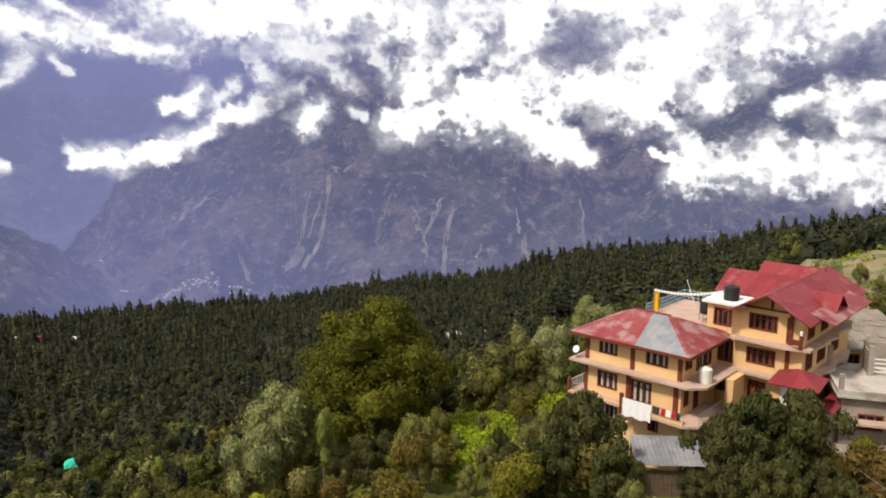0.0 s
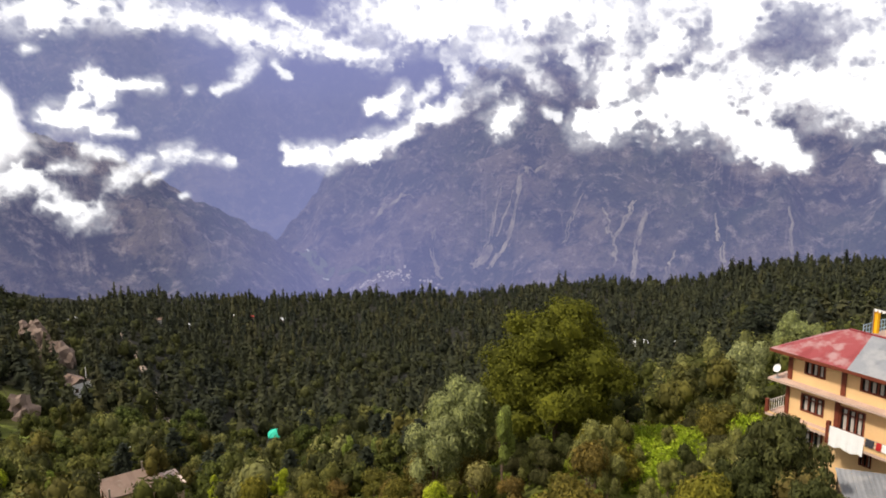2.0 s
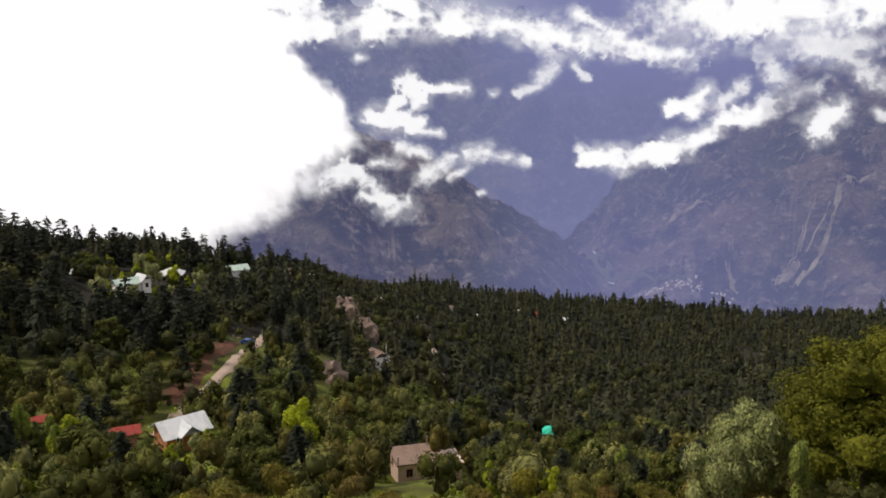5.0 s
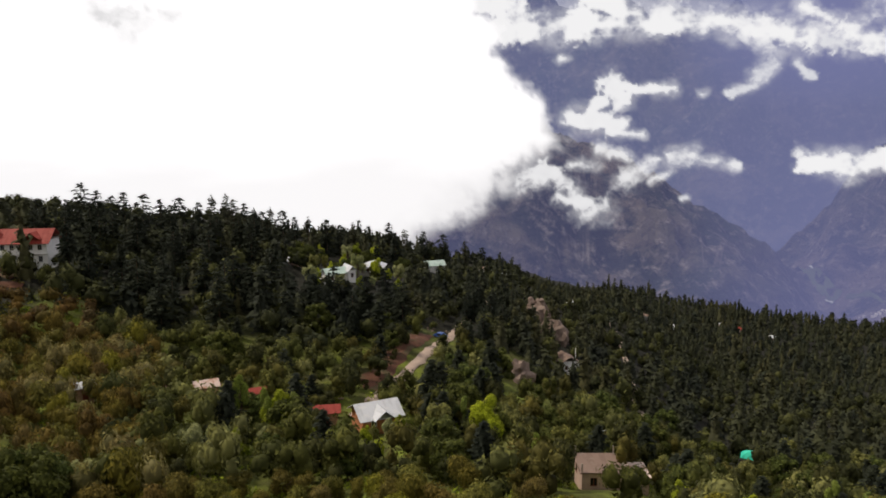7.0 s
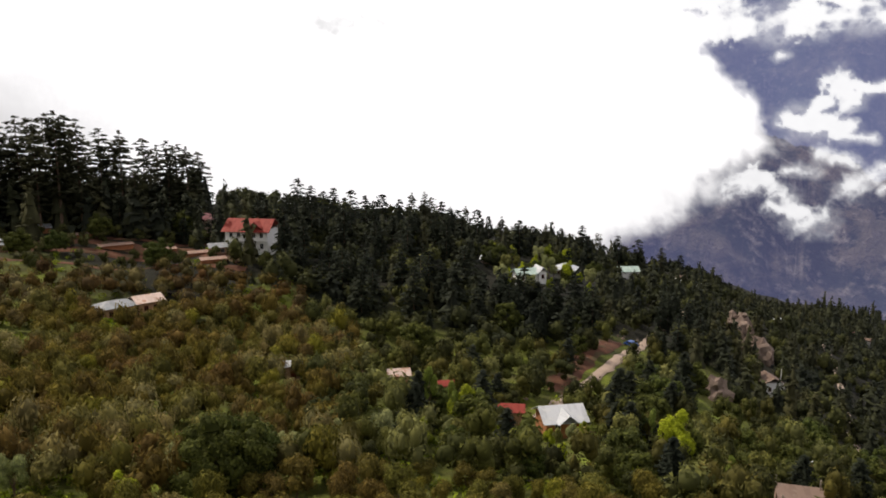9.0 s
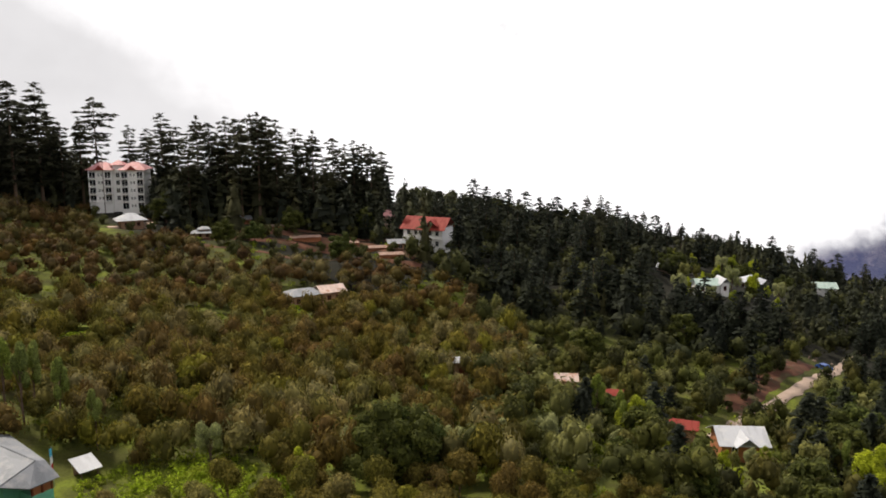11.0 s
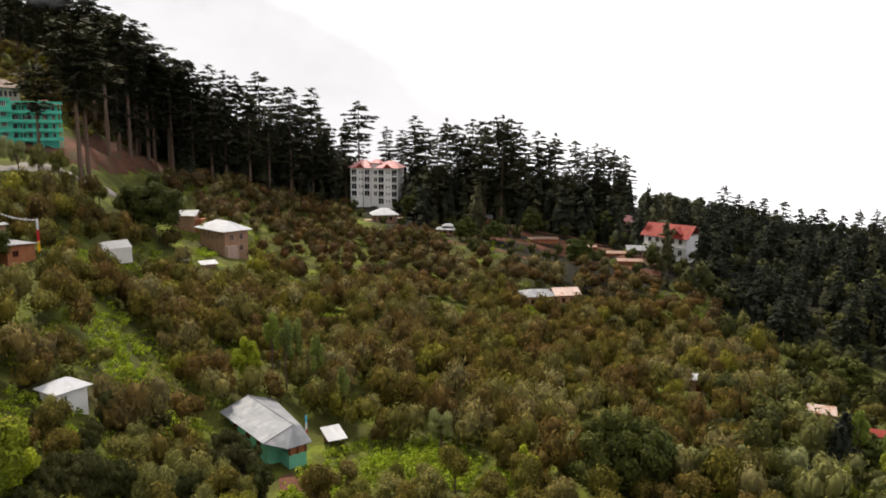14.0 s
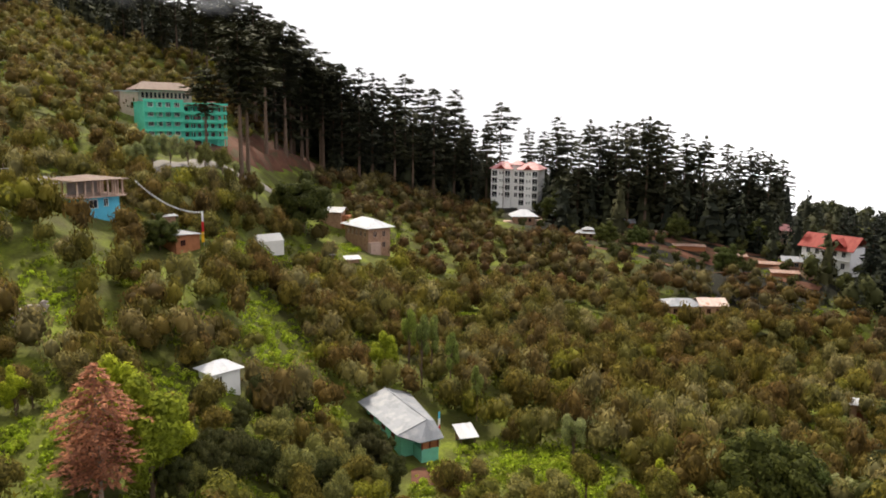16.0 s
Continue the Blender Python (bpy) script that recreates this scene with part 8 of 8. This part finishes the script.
# houses among the trees down the slope
h = place("tin_roof_house", "house with a white tin roof of several gables", "house", 57.6, 117, 20, 1.2)
shell(h, -3.2, 3.2, -2.8, 2.8, -2.5, 2.4, {"front": row_of(6.4, 2, 1, 0.8, 1.2)}, M_BRICK, M_WHITE, 1)
part("roof", gable_roof(-3.2, 3.2, -2.8, 2.8, 2.45, 1.5, 0.7, 0.08), M_WHITE_TIN, h)
part("roof", gable_roof(-1.4, 1.6, -4.2, 0.6, 2.5, 1.2, 0.3, 0.08, along="y"), M_WHITE_TIN, h)
for az, r, w, mat, lab in ((70.7, 136, 1.9, M_RUST_ROOF, "shack with a rusty orange roof"), (66.9, 129, 1.2, M_TILE_ROOF, "small shack with a red roof"), (61.5, 123, 1.9, M_TILE_ROOF, "shack with an orange-red roof"), (79.1, 127, 1.2, M_WHITE_TIN, "tiny white tin-roofed shed"), (39.4, 153, 1.9, M_WHITE_TIN, "small shed with white tin roof"), (47.5, 360, 2.8, M_WHITE_TIN, "small white-roofed forest house"), (48.9, 352, 2.2, M_BEIGE_ROOF, "small beige-roofed forest house"), (-0.8, 398, 3.3, M_WHITE_TIN, "white-roofed house in the forest"), (-3.1, 362, 1.9, M_WHITE_TIN, "small white-roofed forest house"), (52.8, 352, 4.6, M_GREY_GREEN, "long house with a pale green roof"), (63.5, 262, 2.4, M_WHITE_TIN, "small white-roofed house among trees"), (-18.3, 660, 5.0, M_TILE_ROOF, "red-roofed house on the far slope"), (-27.0, 520, 5.5, M_WHITE_TIN, "white-roofed house on the far slope"), (-14, 640, 3.5, M_WHITE_TIN, "small white-roofed house on the far slope"), (29.7, 640, 5.0, M_TILE_ROOF, "red-roofed house on the wooded spur"), (27.4, 610, 5.0, M_WHITE_TIN, "white-roofed house on the wooded spur"), (31, 650, 4.0, M_WHITE_TIN, "white-roofed house on the wooded spur"), (36.4, 560, 4, M_BEIGE_ROOF, "beige house on the wooded spur"), (37.4, 545, 6, M_PINK_ROOF, "pinkish house on the wooded spur"), (42.0, 430, 4, M_WHITE_TIN, "white-roofed house on the ridge"), (34.5, 560, 4, M_WHITE_TIN, "white-roofed house on the ridge")):
    h = place("forest_house", lab, "house", az, r, (az * 53) % 40 - 20)
    w *= 0.62 if r > 500 else 1.0
    lift = 2.6 if r > 300 else 1.6 if r > 145 else 1.9
    if r < 160:
        part("door", box(-0.45, 0.45, -w * 0.7 - 0.06, -w * 0.7 - 0.004, -0.3, 1.7), M_WOOD, h)
    part("wall", box(-w, w, -w * 0.7, w * 0.7, -2.5, lift + 1.0), (M_SLAB if int(az) % 2 else M_WHITE) if r > 200 else M_STONE, h)
    part("roof", gable_roof(-w, w, -w * 0.7, w * 0.7, lift + 1.05, w * 0.38, 0.5, 0.08), mat, h)
h = place("white_cottage", "white two-storey house with a pale tin roof among bright trees", "house", 60.6, 238, 24)
shell(h, -3.4, 3.4, -2.4, 2.4, -2.5, 3.4, {"front": row_of(6.8, 3, 0.9, 1.4, 1.3), "right": row_of(4.8, 2, 0.9, 1.4, 1.3)}, M_WHITE, M_WOOD, 1)
part("roof", gable_roof(-3.4, 3.4, -2.4, 2.4, 3.4, 1.3, 0.7, 0.1), M_GREY_GREEN, h)
shell(h, 3.42, 6.0, -3.4, 2.0, -2.5, 4.0, {"front": row_of(2.58, 1, 0.9, 1.6, 1.4)}, M_WHITE, M_WOOD, 1)
part("roof", gable_roof(3.42, 6.0, -3.4, 2.0, 4.0, 1.3, 0.5, 0.1, along="y"), M_WHITE_TIN, h, "white tin roof of the side wing")
part("porch", box(-4.6, -3.45, -1.6, 1.6, -2.5, 1.4), M_WHITE, h)
h = place("white_cottage", "low white house under a pale tent-shaped tin roof", "house", 57.5, 276, -10)
shell(h, -3.6, 3.6, -3, 3, -2.5, 2.6, {"front": row_of(7.2, 3, 1.0, 0.8, 1.2)}, M_WHITE, M_WOOD, 1)
part("roof", hip_roof(-3.6, 3.6, -3, 3, 2.6, 2.2, 0.9, 0.04, 0.1), M_WHITE_TIN, h)
h = place("white_house", "white house with a beige roof in the forest", "house", 42.3, 233, 25)
shell(h, -2.8, 2.8, -3.2, 3.2, -2.5, 4.2, {"front": row_of(5.6, 2, 0.9, 1.6, 1.3)}, M_WHITE, M_WOOD, 1)
part("roof", gable_roof(-2.8, 2.8, -3.2, 3.2, 4.25, 1.5, 0.6, 0.1, along="y"), M_BEIGE_ROOF, h)
part("chimney_mast", merge([box(3.4, 3.55, 0, 0.15, -1, 7.5), box(3.0, 4.4, -0.8, 0.8, -2, 3.0)]), M_WHITE, h)
h = place("flat_house", "house with a flat beige roof and bare columns", "house", 39.5, 106, 12, 1.2)
shell(h, -2.9, 2.9, -3.0, 3.0, -3, 2.8, {"front": row_of(5.8, 2, 1.0, 0.8, 1.3), "left": [(1, 2, 0.8, 2.2)]}, M_SLAB, M_WOOD, 1)
part("roof_slab", box(-3.2, 3.2, -3.3, 3.3, 2.804, 3.0), M_BEIGE_ROOF, h)
for x, y in ((-3, -3.1), (2.8, -3.1), (2.8, 2.8), (-3, 2.8)):
    part("column", box(x, x + 0.2, y, y + 0.2, 3.004, 4.3), M_CONCRETE, h)
part("side_room", box(3.5, 7.2, -2, 2.5, -3, 1.6), M_SLAB, h)
part("side_roof", box(3.3, 7.5, -2.3, 2.8, 1.604, 1.75), M_RUST_ROOF, h)
h = place("flat_shed", "low flat-roofed shed among willows", "shed", 29.0, 110, 0)
part("wall", box(-2.2, 2.2, -1.5, 1.5, -2, 1.6), M_SLAB, h)
part("roof", box(-2.6, 2.6, -1.9, 1.9, 1.604, 1.74), M_BEIGE_ROOF, h)
h = place("tarp_shelter", "shelter covered with a bright green tarpaulin", "shelter", 28.2, 182, 0, 1.4)
rw = np.random.RandomState(4)
n = 9
v = [((i / 4 - 1) * 2.2, (j / 4 - 1) * 1.8, 3.0 - 1.5 * max(abs(i / 4 - 1), abs(j / 4 - 1)) ** 2 + rw.uniform(-0.12, 0.12)) for j in range(n) for i in range(n)]
part("tarpaulin", (v, [(j * n + i, j * n + i + 1, (j + 1) * n + i + 1, (j + 1) * n + i) for j in range(n - 1) for i in range(n - 1)]), M_TARP, h).modifiers.new("thick", "SOLIDIFY").thickness = 0.03
part("post", join([tube((-1.8, -1.5, -1), (-1.8, -1.5, 1.6), 0.06, 0.06), tube((1.8, -1.5, -1), (1.8, -1.5, 1.6), 0.06, 0.06), tube((0, 1.5, -1), (0, 1.5, 1.7), 0.06, 0.06)]), M_BARK, h)


def boulder(name, az, r, size, tall, seed, label, lift=0.0):
    bm = bmesh.new()
    bmesh.ops.create_icosphere(bm, subdivisions=3 if size > 1 else 2, radius=1.0)
    for q in bm.verts:
        p = q.co.copy()
        d = 0.5 * noise.noise(p * 1.4 + Vector((seed, 0, 0))) + 0.3 * noise.cell(p * 2.2 + Vector((0, seed, 0))) + 0.25 * abs(noise.noise(p * 6 + Vector((0, 0, seed)))) - 0.1
        q.co = Vector((p.x * size, p.y * size * 0.8, p.z * tall)) * (1 + d)
    ob = place(name, label, "rock", az, r, seed * 40, lift)
    part("rock_face", bm, M_ROCK, ob)
    return ob


boulder("boulder", 45.9, 180, 3.4, 3.6, 1, "large pale boulder among dark trees", 1.5)
rw = np.random.RandomState(19)
for k in range(17):
    u = rw.uniform(0, 1)
    boulder("rock_outcrop", 44.7 - 1.9 * u + rw.normal(0, 0.22), 306 - 26 * u + rw.normal(0, 3), rw.uniform(2.0, 4.4), rw.uniform(2.6, 6.0), 2 + k * 0.7, "jagged reddish rock outcrop standing above the forest", 3.4 - 1.4 * u)
# rubble along the road
rw = np.random.RandomState(12)
for k in range(26):
    u = rw.uniform(0, 1)
    boulder("rubble", 59.6 - 8 * u + rw.uniform(-0.3, 1.0), 140 + 80 * u, rw.uniform(0.3, 0.7), rw.uniform(0.3, 0.6), 10 + k, "pale rubble stone on the earth bank").children[0].data.name = "rubble"
rw_wall = place("retaining_wall", "pale stone retaining wall among bushes", "wall", 139.6, 92, 55)
for k in range(60):
    x, z = rw.uniform(-3, 3), rw.uniform(-0.4, 1.6)
    s = rw.uniform(0.2, 0.4)
    v, f = box(-s, s, -s * 0.6, s * 0.6, -s * 0.5, s * 0.5)
    part("stone", ([(p[0] * rw.uniform(0.75, 1.1) + x, p[1], p[2] * rw.uniform(0.75, 1.1) + z) for p in v], f), M_CONCRETE, rw_wall)

# a car on the road
car = place("car", "small blue car parked on the hillside road", "car", 52.3, 203, -40, 0.45)
body = [(-2.0, 0.35), (-2.05, 0.75), (-1.5, 0.95), (-0.9, 1.42), (0.7, 1.45), (1.3, 1.0), (2.0, 0.85), (2.05, 0.35)]
v = [(x, y, z) for y in (-0.82, 0.82) for x, z in body]
part("body", (v, [tuple(range(7, -1, -1)), tuple(range(8, 16))] + [(i, (i + 1) % 8, 8 + (i + 1) % 8, 8 + i) for i in range(8)]), M_CAR, car)
for y in (-0.84, 0.82):
    part("side_window", box(-0.8, 0.75, y, y + 0.02, 1.0, 1.36), M_GLASS, car)
for x in (-1.3, 1.25):
    for y in (-0.85, 0.65):
        part("wheel", moved(drum(0.32, 0, 0.2, 16), Matrix.Translation((x, y + 0.2, 0.32)) @ pose(0, 0, 0, 90, 0, 0)), M_TYRE, car)

# poles and the pylon
def utility_pole(az, r, h, label):
    ob = place("utility_pole", label, "pole", az, r)
    part("shaft", join([tube((0, 0, -0.5), (0, 0, h), 0.12, 0.08, 7)]), M_BARK, ob)
    part("crossarm", box(-0.7, 0.7, -0.05, 0.05, h - 0.8, h - 0.68), M_STEEL, ob)


for az, r, hh in ((-0.1, 92, 7.5), (131.6, 190, 9), (118.4, 150, 7), (105.2, 262, 20), (140.5, 130, 5)):
    utility_pole(az, r, hh, "plain utility pole standing on the slope")
py = place("pylon", "steel lattice pylon on the far ridge", "pylon", -20.1, 640)
hgt, legs = 30, []
for sx in (-1, 1):
    for sy in (-1, 1):
        legs.append(tube((sx * 3.2, sy * 3.2, -2), (sx * 0.5, sy * 0.5, hgt), 0.22, 0.14, 4))
for k in range(7):
    z0, z1 = hgt * k / 7, hgt * (k + 1) / 7
    w0, w1 = 3.2 - 2.7 * k / 7, 3.2 - 2.7 * (k + 1) / 7
    for sy in (-1, 1):
        legs += [tube((-w0, sy * w0, z0), (w1, sy * w1, z1), 0.12, 0.12, 4), tube((w0, sy * w0, z0), (-w1, sy * w1, z1), 0.12, 0.12, 4)]
part("lattice", join(legs), M_STEEL, py)
for z in (20, 25):
    part("crossarm", join([tube((-5, 0, z), (5, 0, z), 0.18, 0.18, 4)]), M_STEEL, py)

# the valley floor far below: river, village, pale gullies on the mountainside
M_RIVER = plain("pale_river", (0.50, 0.53, 0.53), 0.5, vary=0.15, scale=0.02, fine=0.2, bumps=0)
M_SCREE = plain("pale_scree", (0.24, 0.22, 0.17), 0.95, vary=0.7, scale=0.02, fine=0.15, bumps=0)
M_FIELD = plain("valley_fields", (0.085, 0.105, 0.055), 0.95, vary=0.6, scale=0.012, fine=0.09, bumps=0)
for stops, width in (([(27.6, 2330), (26.4, 2280), (25.0, 2190), (23.4, 2110)], 26), ([(22.8, 2090), (20.6, 2030), (18.4, 1996)], 14)):
    ribbon("valley_fields", stops, width, M_FIELD, 2.0, "pale green terraced fields on the valley floor", "fields")
ribbon("river", [(26.0, 2420), (25.5, 2330), (25.1, 2220), (24.5, 2150), (23.6, 2090)], 5.0, M_RIVER, 3.0, "pale river winding through the deep valley", "river")
rw = np.random.RandomState(31)
vv = []
for k in range(90):
    p = bearing(18.6 + rw.normal(0, 1.7), 0, 1982 + rw.normal(0, 9))
    s_, z_ = rw.uniform(1.2, 3.4), ground_at(p.x, p.y)
    vv.append(box(p.x - s_, p.x + s_, p.y - s_, p.y + s_, z_ - 6, z_ + rw.uniform(1, 3)))
tagged(part("valley_village", merge(vv), M_PLASTER, None), "pale far-off village houses in the valley", "village", kind="stuff")
for k, (a0, r0, a1, r1, w_) in enumerate(((7.3, 2195, 9.2, 2078, 13), (9.2, 2078, 11.2, 2000, 18), (9.3, 2115, 12.2, 1998, 15), (10.2, 2145, 12.4, 1990, 10), (7.9, 2150, 9.6, 2060, 7), (0.0, 2065, 1.5, 1962, 11), (2.4, 2030, 1.5, 1962, 9), (1.4, 1962, 1.3, 1915, 9), (-0.8, 2015, 0.2, 1900, 11), (-2.9, 1966, -2.2, 1915, 9), (17.0, 2195, 20.5, 2225, 22), (15.4, 2085, 14.7, 2010, 10), (26.4, 2330, 27.6, 2300, 14), (-5.5, 2010, -6.6, 1935, 8), (-10.5, 2030, -11.4, 1960, 9), (4.0, 2080, 5.2, 1980, 7))):
    n = 16
    bend = np.cumsum(rw.normal(0, 0.09, n + 1))
    bend -= np.linspace(0, bend[-1], n + 1)
    for side in (-0.09, 0.1):
        u0, u1 = (0, n) if side < 0 else sorted(rw.choice(n - 5, 1).tolist() + [n - rw.randint(0, 4)])
        ribbon("scree_gully", [(a0 + (a1 - a0) * i / n + bend[i] + side + rw.normal(0, 0.03), r0 + (r1 - r0) * i / n) for i in range(u0, u1 + 1)], w_ * rw.uniform(0.35, 0.75), M_SCREE, 3.0, "pale scree gully running down the mountain", "gully")
